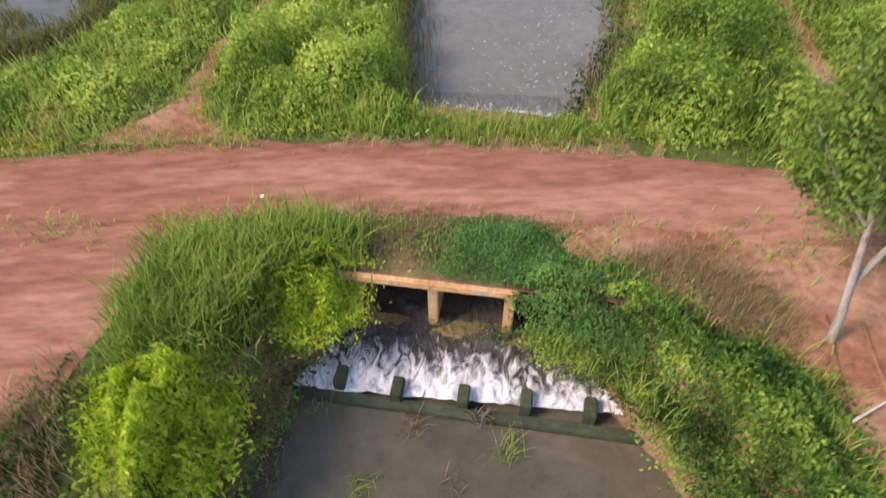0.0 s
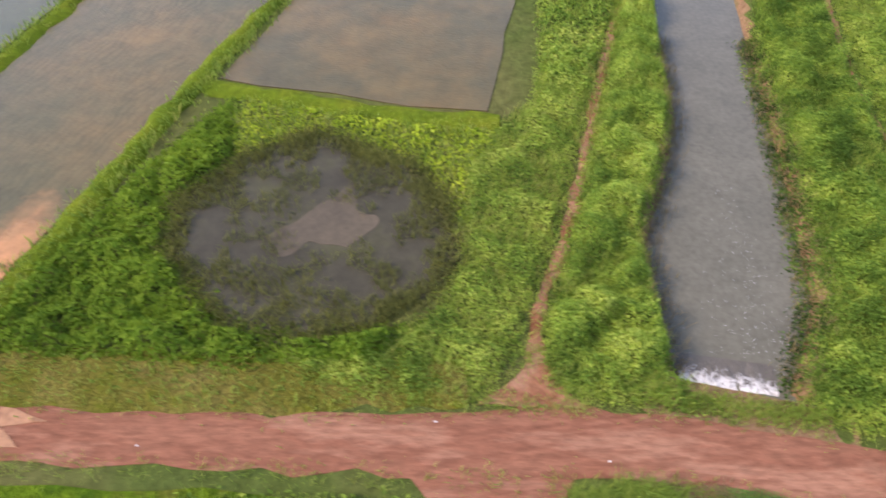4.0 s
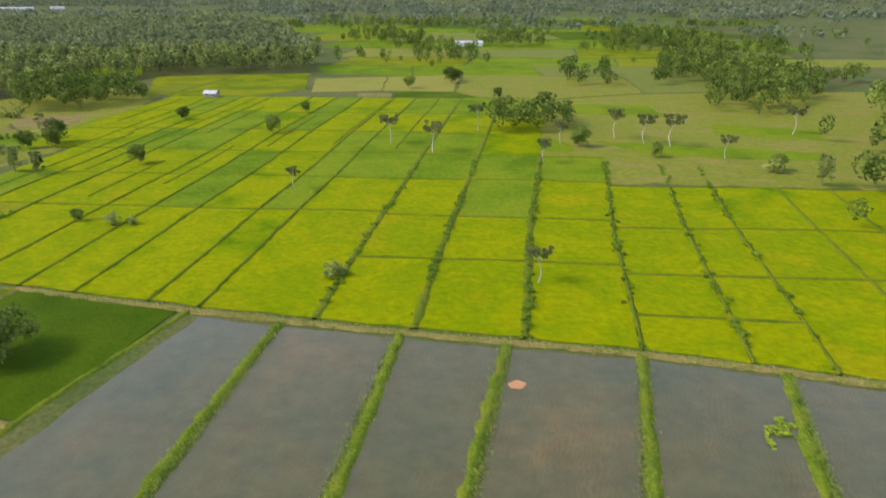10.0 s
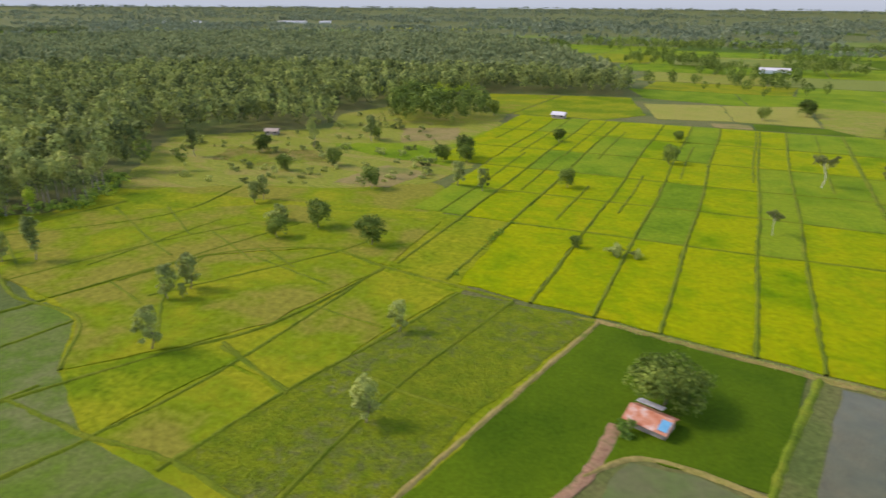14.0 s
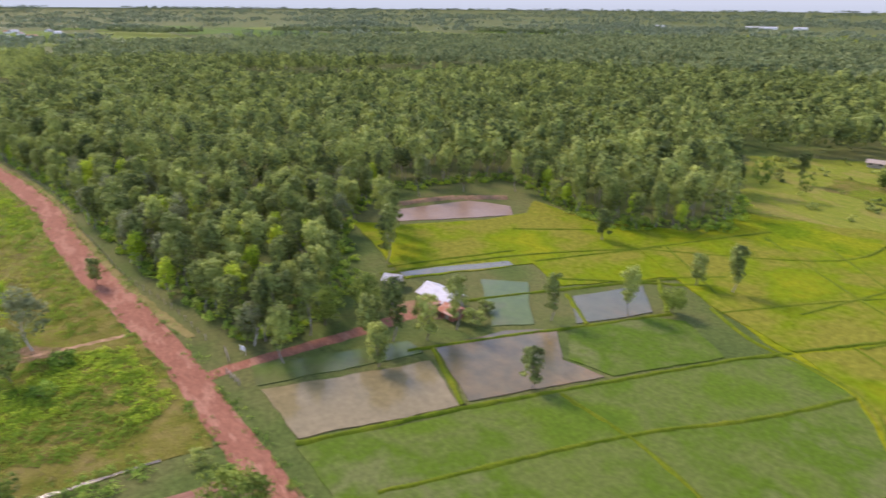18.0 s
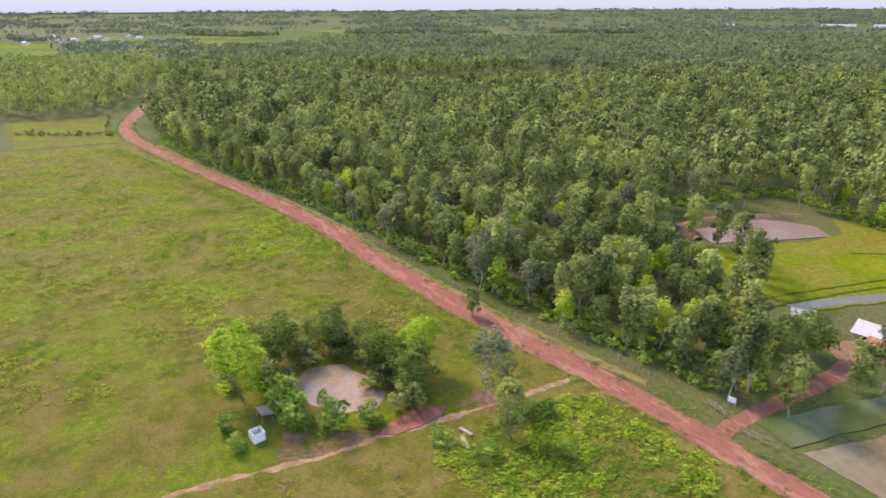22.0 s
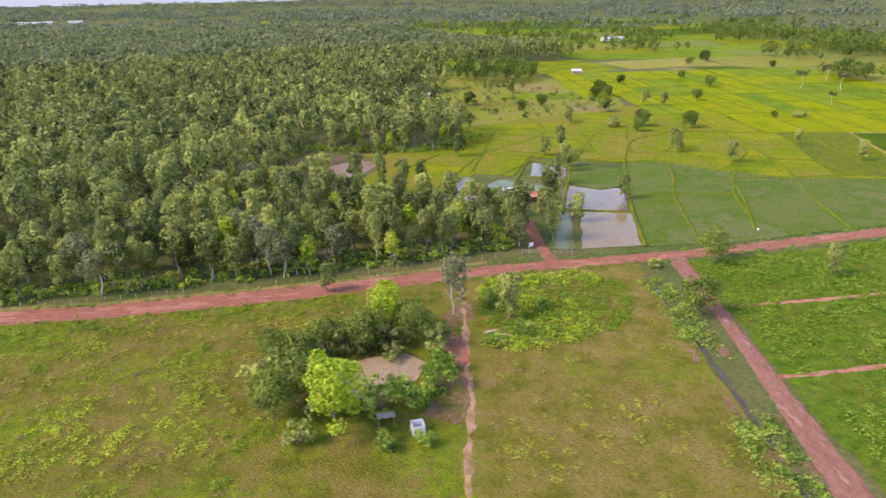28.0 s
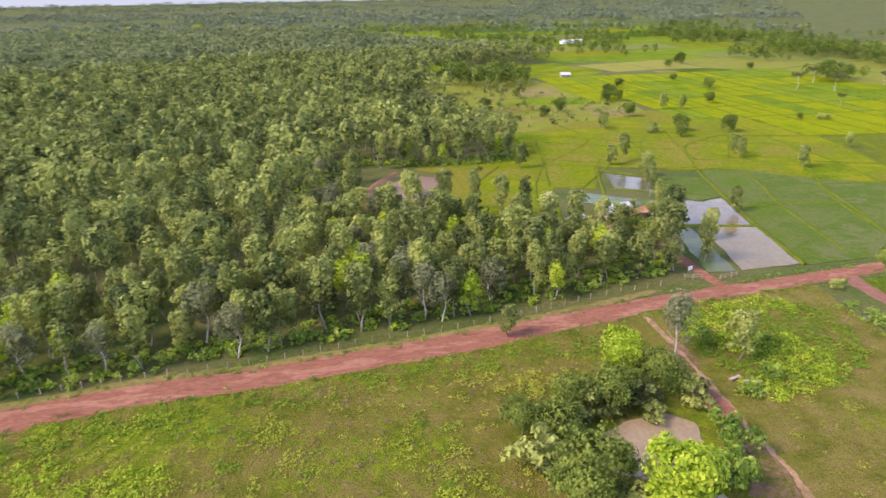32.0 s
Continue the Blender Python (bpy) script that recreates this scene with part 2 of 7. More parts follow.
M["tan_field"] = mottled("tan_grass_field", [(0.15, 0.182, 0.022), (0.195, 0.19, 0.036), (0.165, 0.19, 0.024)], 0.06, 0.9, fine=0.5)
M["brown_field"] = mottled("brown_stubble", [(0.12, 0.12, 0.03), (0.19, 0.155, 0.055), (0.10, 0.125, 0.02)], 0.06, 1.0)
M["flood"] = watery("flooded_paddy_water", [(0.060, 0.070, 0.034), (0.078, 0.081, 0.036), (0.095, 0.087, 0.036), (0.135, 0.10, 0.038)], 0.06, (2.6, 0.6), 0.14, 0.35, rows=0.2)
M["flood"].node_tree.nodes["Principled BSDF"].inputs["Specular IOR Level"].default_value = 0.6
M["flood_brown"] = watery("brown_paddy_water", [(0.068, 0.066, 0.037), (0.10, 0.086, 0.042), (0.135, 0.10, 0.043), (0.20, 0.125, 0.048)], 0.08, (2.6, 0.6), 0.14, 0.4)
def muddy_corner(name, x, y, reach):
    k = Nodes(name)
    a = k.noise(0.08, 6, 0.65)
    col = k.ramp(a, [(0.3, (0.066, 0.066, 0.037)), (0.43, (0.10, 0.088, 0.042)), (0.57, (0.13, 0.10, 0.045)), (0.7, (0.19, 0.125, 0.05))])
    far = k.t.nodes.new("ShaderNodeVectorMath")
    far.operation = "DISTANCE"
    mp = k.add("ShaderNodeMapping")
    mp.inputs["Scale"].default_value = (1.9, 0.62, 0)
    k.link(k.pos.outputs["Position"], mp.inputs["Vector"])
    k.link(mp.outputs[0], far.inputs[0])
    far.inputs[1].default_value = (x * 1.9, y * 0.62, 0)
    d = k.math("ADD", k.math("DIVIDE", far.outputs["Value"], reach), k.math("MULTIPLY", k.math("SUBTRACT", k.noise(0.35, 5, 0.65), 0.5), 1.1))
    wet = k.ramp(d, [(0.35, (1, 1, 1)), (0.95, (0, 0, 0))])
    col = k.mix(wet, col, (0.44, 0.215, 0.095))
    col = k.mix(0.35, col, k.ramp(k.noise(0.9, 5, 0.7), [(0.3, (0.25, 0.25, 0.25)), (0.7, (0.75, 0.75, 0.75))]), "OVERLAY")
    col = planted_rows(k, col, 0.25)
    k.bump(k.noise(2.6, 3, 0.6, k.mapped((1, 2.2, 1), 0.5)), 0.5, 0.05)
    k.b.inputs["IOR"].default_value = 1.33
    return k.done(col, k.ramp(wet, [(0.0, (0.14, 0.14, 0.14)), (1.0, (0.4, 0.4, 0.4))]), 0.45)


M["mud_corner"] = muddy_corner("muddy_paddy_water", -19.6, 19.5, 5.2)
M["seedling"] = mottled("shallow_seedling_rice", [(0.05, 0.098, 0.007), (0.066, 0.114, 0.009), (0.085, 0.112, 0.024), (0.056, 0.104, 0.007), (0.10, 0.118, 0.036), (0.06, 0.107, 0.008)], 0.045, 1.3, rough=0.8, fine=0.5, bump=0.3, spec=0.06)
M["flood_green"] = watery("weedy_paddy_water", [(0.05, 0.085, 0.018), (0.075, 0.11, 0.025), (0.095, 0.10, 0.038)], 0.07, (5.0, 0.2), 0.2)
M["flood_green"].node_tree.nodes["Principled BSDF"].inputs["Specular IOR Level"].default_value = 0.25
M["farm_pond"] = watery("thick_tan_pond", [(0.23, 0.175, 0.10), (0.29, 0.225, 0.135)], 0.15, (4.0, 0.06), 0.2)
M["rice_w"] = mottled("olive_ripening_rice", [(0.085, 0.138, 0.005), (0.138, 0.172, 0.007), (0.17, 0.185, 0.009), (0.108, 0.156, 0.006), (0.15, 0.15, 0.02)], 0.05, 0.8, fine=0.6, spec=0.02, bump=0.9, dist=0.3, obj=0.3)
M["pond_dark"] = watery("dark_weedy_pond", [(0.045, 0.04, 0.026), (0.06, 0.055, 0.034), (0.075, 0.075, 0.03)], 0.2, (6.0, 0.12), 0.2)
M["pond_dark"].node_tree.nodes["Principled BSDF"].inputs["Specular IOR Level"].default_value = 0.42
M["pond_tan"] = watery("tan_pond_water", [(0.155, 0.13, 0.062), (0.20, 0.16, 0.08)], 0.1, (4.0, 0.06), 0.1)
M["pond_tan"].node_tree.nodes["Principled BSDF"].inputs["Specular IOR Level"].default_value = 0.3
M["pond_mud"] = watery("grey_brown_shallows", [(0.08, 0.066, 0.044), (0.115, 0.092, 0.06)], 0.3, (6.0, 0.1), 0.2)
M["pond_mud"].node_tree.nodes["Principled BSDF"].inputs["Specular IOR Level"].default_value = 0.45
M["canal"] = watery("grey_canal_water", [(0.112, 0.11, 0.082), (0.145, 0.14, 0.105)], 0.3, (2.0, 0.04), 0.1)
M["pool"] = watery("dark_pool_water", [(0.06, 0.054, 0.036), (0.088, 0.078, 0.052), (0.12, 0.102, 0.07)], 0.25, (3.0, 0.06), 0.1)
M["pool"].node_tree.nodes["Principled BSDF"].inputs["Specular IOR Level"].default_value = 0.32
M["forest"] = leafy("forest_leaves", [(0.058, 0.086, 0.028), (0.165, 0.21, 0.06), (0.285, 0.34, 0.088), (0.41, 0.46, 0.115)], 0.14, through=0.35, spread=0.3, cell=0.65)
# greyer and bluer than forest_leaves: aerial haze mixed into the base colour
M["forest_hazed"] = leafy("haze_tinted_forest_leaves", [(0.055, 0.084, 0.04), (0.12, 0.158, 0.068), (0.19, 0.235, 0.095), (0.26, 0.30, 0.118)], 0.03, through=0.35, spread=0.2, cell=0.5)
M["bright"] = leafy("bright_leaves", [(0.20, 0.33, 0.026), (0.38, 0.52, 0.044), (0.55, 0.62, 0.075)], 0.3)
M["bush"] = leafy("bush_leaves", [(0.075, 0.15, 0.024), (0.165, 0.285, 0.046), (0.29, 0.43, 0.068), (0.44, 0.53, 0.11)], 0.4, spread=0.45, broad=2.0)
M["vine"] = leafy("vine_leaves", [(0.069, 0.165, 0.048), (0.115, 0.253, 0.061), (0.184, 0.341, 0.081)], 0.6)
M["tallgrass"] = leafy("tall_grass_blades", [(0.12, 0.21, 0.035), (0.21, 0.33, 0.055), (0.30, 0.39, 0.075), (0.36, 0.38, 0.10)], 0.5)
M["drygrass"] = leafy("dry_grass_blades", [(0.19, 0.14, 0.07), (0.32, 0.24, 0.13), (0.26, 0.22, 0.085)], 0.5)
M["grey_leaf"] = leafy("greyish_leaves", [(0.12, 0.15, 0.07), (0.21, 0.24, 0.115), (0.30, 0.32, 0.155)], 0.3)
M["olive_leaf"] = leafy("olive_leaves", [(0.075, 0.095, 0.032), (0.135, 0.155, 0.055), (0.21, 0.23, 0.08)], 0.3)
M["feathery"] = leafy("feathery_leaves", [(0.05, 0.105, 0.022), (0.105, 0.19, 0.038), (0.19, 0.30, 0.055), (0.36, 0.45, 0.08)], 0.6, spread=0.4, broad=2.2)
M["dark_leaf"] = leafy("dark_tree_leaves", [(0.04, 0.07, 0.014), (0.085, 0.135, 0.024), (0.155, 0.22, 0.038), (0.26, 0.33, 0.06)], 0.1, through=0.35, spread=0.4, cell=0.4)
M["slope"] = leafy("dark_slope_leaves", [(0.022, 0.055, 0.012), (0.055, 0.125, 0.024), (0.13, 0.25, 0.045), (0.32, 0.44, 0.075)], 0.8, spread=0.45, broad=2.2)
M["grove"] = leafy("grove_leaves", [(0.06, 0.10, 0.02), (0.12, 0.175, 0.034), (0.20, 0.27, 0.05), (0.31, 0.38, 0.07)], 0.3, through=0.4, spread=0.4)
M["rank"] = leafy("rank_weed_leaves", [(0.11, 0.20, 0.022), (0.18, 0.30, 0.032), (0.27, 0.39, 0.045)], 0.12, spread=0.35)
M["sedge"] = leafy("dull_sedge", [(0.085, 0.10, 0.03), (0.135, 0.15, 0.042), (0.20, 0.21, 0.055)], 0.5)
M["clay_water"] = watery("thick_clay_water", [(0.17, 0.105, 0.062), (0.23, 0.155, 0.10)], 0.15, (4.0, 0.06), 0.35)
# distance haze is painted into these paler, bluish leaf colours
M["hazy"] = leafy("haze_tinted_plain_leaves", [(0.085, 0.12, 0.075), (0.13, 0.17, 0.10), (0.175, 0.22, 0.125), (0.25, 0.285, 0.15)], 0.008, through=0.35, spread=0.35)
M["meadow_weed"] = leafy("meadow_weed_leaves", [(0.24, 0.30, 0.036), (0.34, 0.40, 0.054), (0.46, 0.46, 0.084)], 0.05, spread=0.3)
M["bark"] = mottled("grey_brown_bark", [(0.13, 0.10, 0.075), (0.22, 0.18, 0.14)], 1.5, 9.0, stretch=(1, 1, 0.25))
M["mid_bark"] = mottled("greyish_bark", [(0.22, 0.185, 0.15), (0.32, 0.28, 0.23)], 1.5, 9.0, stretch=(1, 1, 0.25))
M["pale_bark"] = mottled("pale_bark", [(0.38, 0.34, 0.28), (0.52, 0.48, 0.42)], 1.5, 9.0, stretch=(1, 1, 0.25))
M["concrete"] = mottled("stained_orange_concrete", [(0.42, 0.22, 0.10), (0.58, 0.34, 0.16), (0.48, 0.35, 0.22)], 1.3, 9.0, fine=0.6, bump=0.35, dist=0.03)
M["sill"] = mottled("algae_dark_concrete", [(0.035, 0.045, 0.028), (0.07, 0.085, 0.05)], 1.2, 8.0, rough=0.5)
M["bank"] = mottled("clay_bank", [(0.14, 0.085, 0.045), (0.25, 0.15, 0.085), (0.12, 0.11, 0.04)], 0.6, 4.0, fine=0.6, bump=0.8, dist=0.15)
M["white"] = mottled("weathered_white", [(0.66, 0.66, 0.64), (0.78, 0.78, 0.76)], 1.5, 8.0, fine=0.2)
M["darkgrey"] = mottled("dark_opening", [(0.02, 0.02, 0.02), (0.035, 0.035, 0.035)], 1.5, 8.0)
M["metal_roof"] = mottled("weathered_zinc", [(0.30, 0.30, 0.31), (0.42, 0.42, 0.42), (0.32, 0.27, 0.24)], 0.6, 5.0, rough=0.6, fine=0.35, spec=0.2)
M["bright_zinc"] = mottled("bright_zinc_sheet", [(0.36, 0.36, 0.37), (0.50, 0.50, 0.50), (0.38, 0.34, 0.31)], 0.8, 5.0, rough=0.6, fine=0.4, spec=0.15)
M["rust_roof"] = mottled("rusty_zinc", [(0.30, 0.10, 0.05), (0.38, 0.17, 0.10), (0.42, 0.34, 0.29)], 0.9, 5.0, rough=0.7, fine=0.5)
M["blue"] = mottled("blue_tarpaulin", [(0.06, 0.22, 0.34), (0.10, 0.30, 0.42)], 1.5, 6.0, rough=0.4, fine=0.2)
M["red_wall"] = mottled("reddish_boards", [(0.24, 0.085, 0.055), (0.33, 0.14, 0.09)], 1.5, 7.0, stretch=(4, 4, 0.5))
M["wood"] = mottled("grey_weathered_wood", [(0.26, 0.21, 0.16), (0.40, 0.34, 0.27)], 1.5, 9.0)


# ---------- mesh helpers ----------
def mesh_np(name, verts, faces, mat, smooth=False):
    """A mesh from arrays: verts (n, 3), faces (m, k)."""
    verts, faces = np.asarray(verts, np.float32), np.asarray(faces, np.int32)
    me = bpy.data.meshes.new(name)
    n, k = faces.shape
    me.vertices.add(len(verts))
    me.vertices.foreach_set("co", verts.ravel())
    me.loops.add(n * k)
    me.loops.foreach_set("vertex_index", faces.ravel())
    me.polygons.add(n)
    me.polygons.foreach_set("loop_start", np.arange(n, dtype=np.int32) * k)
    me.polygons.foreach_set("use_smooth", np.full(n, smooth))
    me.materials.append(M[mat])
    me.update(calc_edges=True)
    return me


def part(name, data, parent, label=""):
    ob = new(name, data)
    ob.parent = parent
    return tagged(ob, label)


def bm_mesh(name, bm, mat, smooth=False):
    me = bpy.data.meshes.new(name)
    bm.to_mesh(me)
    bm.free()
    for p in me.polygons:
        p.use_smooth = smooth
    me.materials.append(M[mat])
    return me


def box_mesh(name, lo, hi, mat, bevel=0.02):
    bm = bmesh.new()
    bmesh.ops.create_cube(bm, size=1.0)
    for v in bm.verts:
        v.co = Vector([lo[i] + (v.co[i] + 0.5) * (hi[i] - lo[i]) for i in range(3)])
    if bevel:
        bmesh.ops.bevel(bm, geom=bm.edges[:], offset=bevel, segments=2, affect="EDGES")
    return bm_mesh(name, bm, mat)


def empty(name, x, y, z=0.0, rz=0.0, scale=1.0):
    ob = new(name)
    ob.matrix_basis = pose(x, y, z, 0, 0, rz) @ Matrix.Scale(scale, 4)
    return ob


def wob(x, y, s=0.3, k=0.0):
    return noise.noise(Vector((x * s, y * s, k)))


def outline(pts, step=2.5, amp=0.35):
    """The corners of a field, joined by slightly wandering edges."""
    out = []
    for (x0, y0), (x1, y1) in zip(pts, pts[1:] + pts[:1]):
        n = max(1, int(math.hypot(x1 - x0, y1 - y0) / step))
        for i in range(n):
            x, y = x0 + (x1 - x0) * i / n, y0 + (y1 - y0) * i / n
            out.append((x + amp * (wob(x, y, 0.22, 1.3) + 0.55 * wob(x, y, 0.9, 4.3)), y + amp * (wob(x, y, 0.22, 7.7) + 0.55 * wob(x, y, 0.9, 2.1))))
    return out


def sheet(name, pts, z, mat, label, category="field", step=2.5, amp=0.35, thick=0.25, kind="structure"):
    """A flat field or pool with wandering edges and a small thickness."""
    bm = bmesh.new()
    top = [bm.verts.new((x, y, z)) for x, y in outline(pts, step, amp)]
    bot = [bm.verts.new((v.co.x, v.co.y, z - thick)) for v in top]
    f = bm.faces.new(top)
    for i in range(len(top)):
        j = (i + 1) % len(top)
        bm.faces.new((top[j], top[i], bot[i], bot[j]))
    bmesh.ops.recalc_face_normals(bm, faces=bm.faces[:])
    bmesh.ops.triangulate(bm, faces=[f])
    return tagged(new(name, bm_mesh(name, bm, mat)), label, category, kind=kind)


def spline(pts, step):
    """Points along a smooth curve through pts."""
    p = [np.array(q, float) for q in pts]
    p = [2 * p[0] - p[1]] + p + [2 * p[-1] - p[-2]]
    out = []
    for a, b, c, d in zip(p, p[1:], p[2:], p[3:]):
        n = max(1, int(np.linalg.norm((c - b)[:2]) / step))
        for i in range(n):
            t = i / n
            out.append(0.5 * (2 * b + (c - a) * t + (2 * a - 5 * b + 4 * c - d) * t * t + (3 * b - a - 3 * c + d) * t**3))
    return np.array(out + [p[-2]])


def strip(name, pts, mat, label, category, prof, step=2.0, amp=0.25, z=0.0, kind="structure"):
    """A band along pts (x, y, width); prof: heights across it from edge to edge."""
    c = spline(pts, step)
    d = np.gradient(c[:, :2], axis=0)
    d /= np.linalg.norm(d, axis=1)[:, None]
    side = np.stack([-d[:, 1], d[:, 0]], 1)
    k = len(prof)
    v = []
    for i, (x, y, w) in enumerate(c):
        for j, hgt in enumerate(prof):
            u = j / (k - 1) - 0.5
            e = w * u + amp * wob(x, y, 0.5, 3.0 + 5.0 * (u > 0)) * abs(u) * 2 + amp * 0.6 * wob(x, y, 1.9, 9.0 + 5.0 * (u > 0)) * abs(u) * 2
            px, py = x + side[i, 0] * e, y + side[i, 1] * e
            v.append((px, py, z + hgt * (1 + 0.35 * wob(px, py, 0.8, 2.0))))
    f = [(i * k + j, i * k + j + 1, (i + 1) * k + j + 1, (i + 1) * k + j) for i in range(len(c) - 1) for j in range(k - 1)]
    f = [q[::-1] for q in f]
    return tagged(new(name, mesh_np(name, v, f, mat, True)), label, category, kind=kind)


def inside(poly, x, y):
    """Which points lie in a polygon."""
    x, y = np.asarray(x), np.asarray(y)
    r = np.zeros(x.shape, bool)
    for (x0, y0), (x1, y1) in zip(poly, poly[1:] + poly[:1]):
        with np.errstate(divide="ignore", invalid="ignore"):
            r ^= ((y0 > y) != (y1 > y)) & (x < (x1 - x0) * (y - y0) / (y1 - y0 + 1e-12) + x0)
    return r


def signed(poly, x, y):
    """Distance to a polygon's edge, positive inside."""
    d = np.full(np.shape(x), 1e9)
    for (x0, y0), (x1, y1) in zip(poly, poly[1:] + poly[:1]):
        t = np.clip(((x - x0) * (x1 - x0) + (y - y0) * (y1 - y0)) / ((x1 - x0) ** 2 + (y1 - y0) ** 2), 0, 1)
        d = np.minimum(d, np.hypot(x - x0 - t * (x1 - x0), y - y0 - t * (y1 - y0)))
    return np.where(inside(poly, x, y), d, -d)


def spots(poly, per_m2):
    """Random points in a polygon."""
    p = np.array(poly)
    lo, hi = p.min(0), p.max(0)
    n = int(per_m2 * np.prod(hi - lo))
    q = rng.uniform(lo, hi, (n, 2))
    return q[inside(poly, q[:, 0], q[:, 1])]


def unit(v):
    return v / (np.linalg.norm(v, axis=-1, keepdims=True) + 1e-9)


def leaves(c, out, size, jit=0.7, long=1.5):
    """Leaf-shaped quads at c that face roughly out."""
    n = len(c)
    nn = unit(unit(out) + jit * rng.normal(size=(n, 3)))
    t = unit(np.cross(nn, rng.normal(size=(n, 3))))
    b = np.cross(nn, t)
    s = (size * rng.uniform(0.6, 1.3, n))[:, None]
    v = np.stack([c - t * s * long / 2, c + b * s * 0.42 + nn * s * 0.1, c + t * s * long / 2, c - b * s * 0.42 + nn * s * 0.1], 1)
    return v.reshape(-1, 3), np.arange(4 * n).reshape(n, 4)


def blades(base, h, w, lean=0.35):
    """Bent grass blades: two narrow quads each, ending in a tip."""
    n = len(base)
    a = rng.uniform(0, 2 * math.pi, n)
    d = np.stack([np.cos(a), np.sin(a), 0 * a], 1)
    s = np.stack([-np.sin(a), np.cos(a), 0 * a], 1)
    hh = (h * rng.uniform(0.5, 1.15, n))[:, None]
    ww = (w * rng.uniform(0.6, 1.3, n))[:, None]
    ln = (lean * rng.uniform(0.2, 1.6, n))[:, None] * hh
    up = np.array([0, 0, 1.0])
    mid, tip = base + up * hh * 0.6 + d * ln * 0.35, base + up * hh * 0.92 + d * ln
    v = np.stack([base - s * ww / 2, base + s * ww / 2, mid + s * ww * 0.45, mid - s * ww * 0.45, tip + s * ww * 0.08, tip - s * ww * 0.08], 1)
    i = 6 * np.arange(n)[:, None]
    f = np.stack([i + [0, 1, 2, 3], i + [3, 2, 4, 5]], 1).reshape(-1, 4)
    return v.reshape(-1, 3), f


def joined(bits):
    v, f, o = [], [], 0
    for a, b in bits:
        v.append(a)
        f.append(b + o)
        o += len(a)
    return np.concatenate(v), np.concatenate(f)


def crown_np(lobes, per, size, rad, height, base, seed_shift=0, lobe_r=0.42, jit=0.5, long=1.3):
    """A crown of many leaf clumps, on lobes spread through an uneven egg."""
    bits = []
    for i in range(lobes):
        a, u = rng.uniform(0, 2 * math.pi), rng.uniform(0, 1)
        r = rad * math.sqrt(rng.uniform(0.05, 1)) * (0.55 + 0.6 * math.sin(math.pi * (0.15 + 0.75 * u))) * 0.8
        c = np.array([r * math.cos(a), r * math.sin(a), base + u * (height - base) * 0.92])
        lr = rad * lobe_r * rng.uniform(0.65, 1.25)
        d = unit(rng.normal(size=(per, 3)) + [0, 0, 0.35])
        p = c + d * lr * rng.uniform(0.55, 1.05, (per, 1)) * [1, 1, 0.8]
        bits.append(leaves(p, d, size, jit, long))
    return joined(bits)


def dome_np(n, size, rad, height, base, lumps=9, jit=0.3, long=1.15, thin=0.16):
    """A rounded crown: leaves on the lumpy skin of an egg, thinner below."""
    d = unit(rng.normal(size=(n, 3)) + [0, 0, 0.35])
    k = unit(rng.normal(size=(lumps, 3)) + [0, 0, 0.3])
    near = np.max(d @ k.T, axis=1)
    r = 0.70 + 0.36 * np.exp(-((1 - near) / 0.16) ** 1.2)
    r = r * (1 - thin * rng.random(n) ** 2) * (0.9 + 0.1 * rng.random(n))
    mid, half = (height + base) / 2, (height - base) / 2
    p = d * r[:, None] * [rad, rad, half] + [0, 0, mid]
    p[:, :2] *= np.where(d[:, 2] < 0, 1 + 0.35 * d[:, 2], 1)[:, None]
    out = unit(d + 0.6 * (d - k[np.argmax(d @ k.T, axis=1)]))
    return leaves(p, out, size, jit, long)


def trunk_bm(height, r, limbs, bend=0.15, rad=2.0, base=2.0):
    """A tapered trunk that leans a little, with limbs that rise into the crown."""
    bm = bmesh.new()

    def tube(points, r0, r1, sides=7):
        rings = []
        for i, p in enumerate(points):
            q = r0 + (r1 - r0) * i / (len(points) - 1)
            rings.append([bm.verts.new(p + Vector((q * math.cos(2 * math.pi * k / sides), q * math.sin(2 * math.pi * k / sides), 0))) for k in range(sides)])
        for a, b in zip(rings, rings[1:]):
            for k in range(sides):
                bm.faces.new((a[k], a[(k + 1) % sides], b[(k + 1) % sides], b[k]))

    mid = [Vector((bend * math.sin(i * 0.9), bend * math.cos(i * 1.3) - bend, height * i / 6)) for i in range(7)]
    tube(mid, r, r * 0.3)
    for i in range(limbs):
        a, z = i * 2.4 + random.random(), base * 0.8 + (height - base) * 0.6 * i / limbs
        k = min(5, int(6 * z / height))
        s = mid[k].lerp(mid[k + 1], 6 * z / height - k)
        e = s + Vector((math.cos(a) * rad * 0.6, math.sin(a) * rad * 0.6, rad * 0.55))
        tube([s, s.lerp(e, 0.5) + Vector((0, 0, -0.1)), e], r * 0.4, r * 0.12, 5)
    return bm


TREES = {}


def tree_kind(key, height, rad, base, leaf, bark="bark", lobes=20, per=42, size=0.5, r=0.14, lobe_r=0.42, round_=0):
    """A kind of tree: a trunk with limbs and a crown, loose in lobes or rounded with that many lumps."""
    TREES[key] = (bm_mesh("trunk", trunk_bm(height * 0.85, r, 6, 0.15 + 0.02 * height, rad, base), bark, True),
                  mesh_np("crown", *(joined([dome_np(int(lobes * per * 0.5), size, rad * 1.05, height, base, round_, thin=0.45), crown_np(lobes // 2, per, size, rad * 1.05, height, base, lobe_r=lobe_r * 0.85)]) if round_ else crown_np(lobes, per, size, rad, height, base, lobe_r=lobe_r)), leaf))


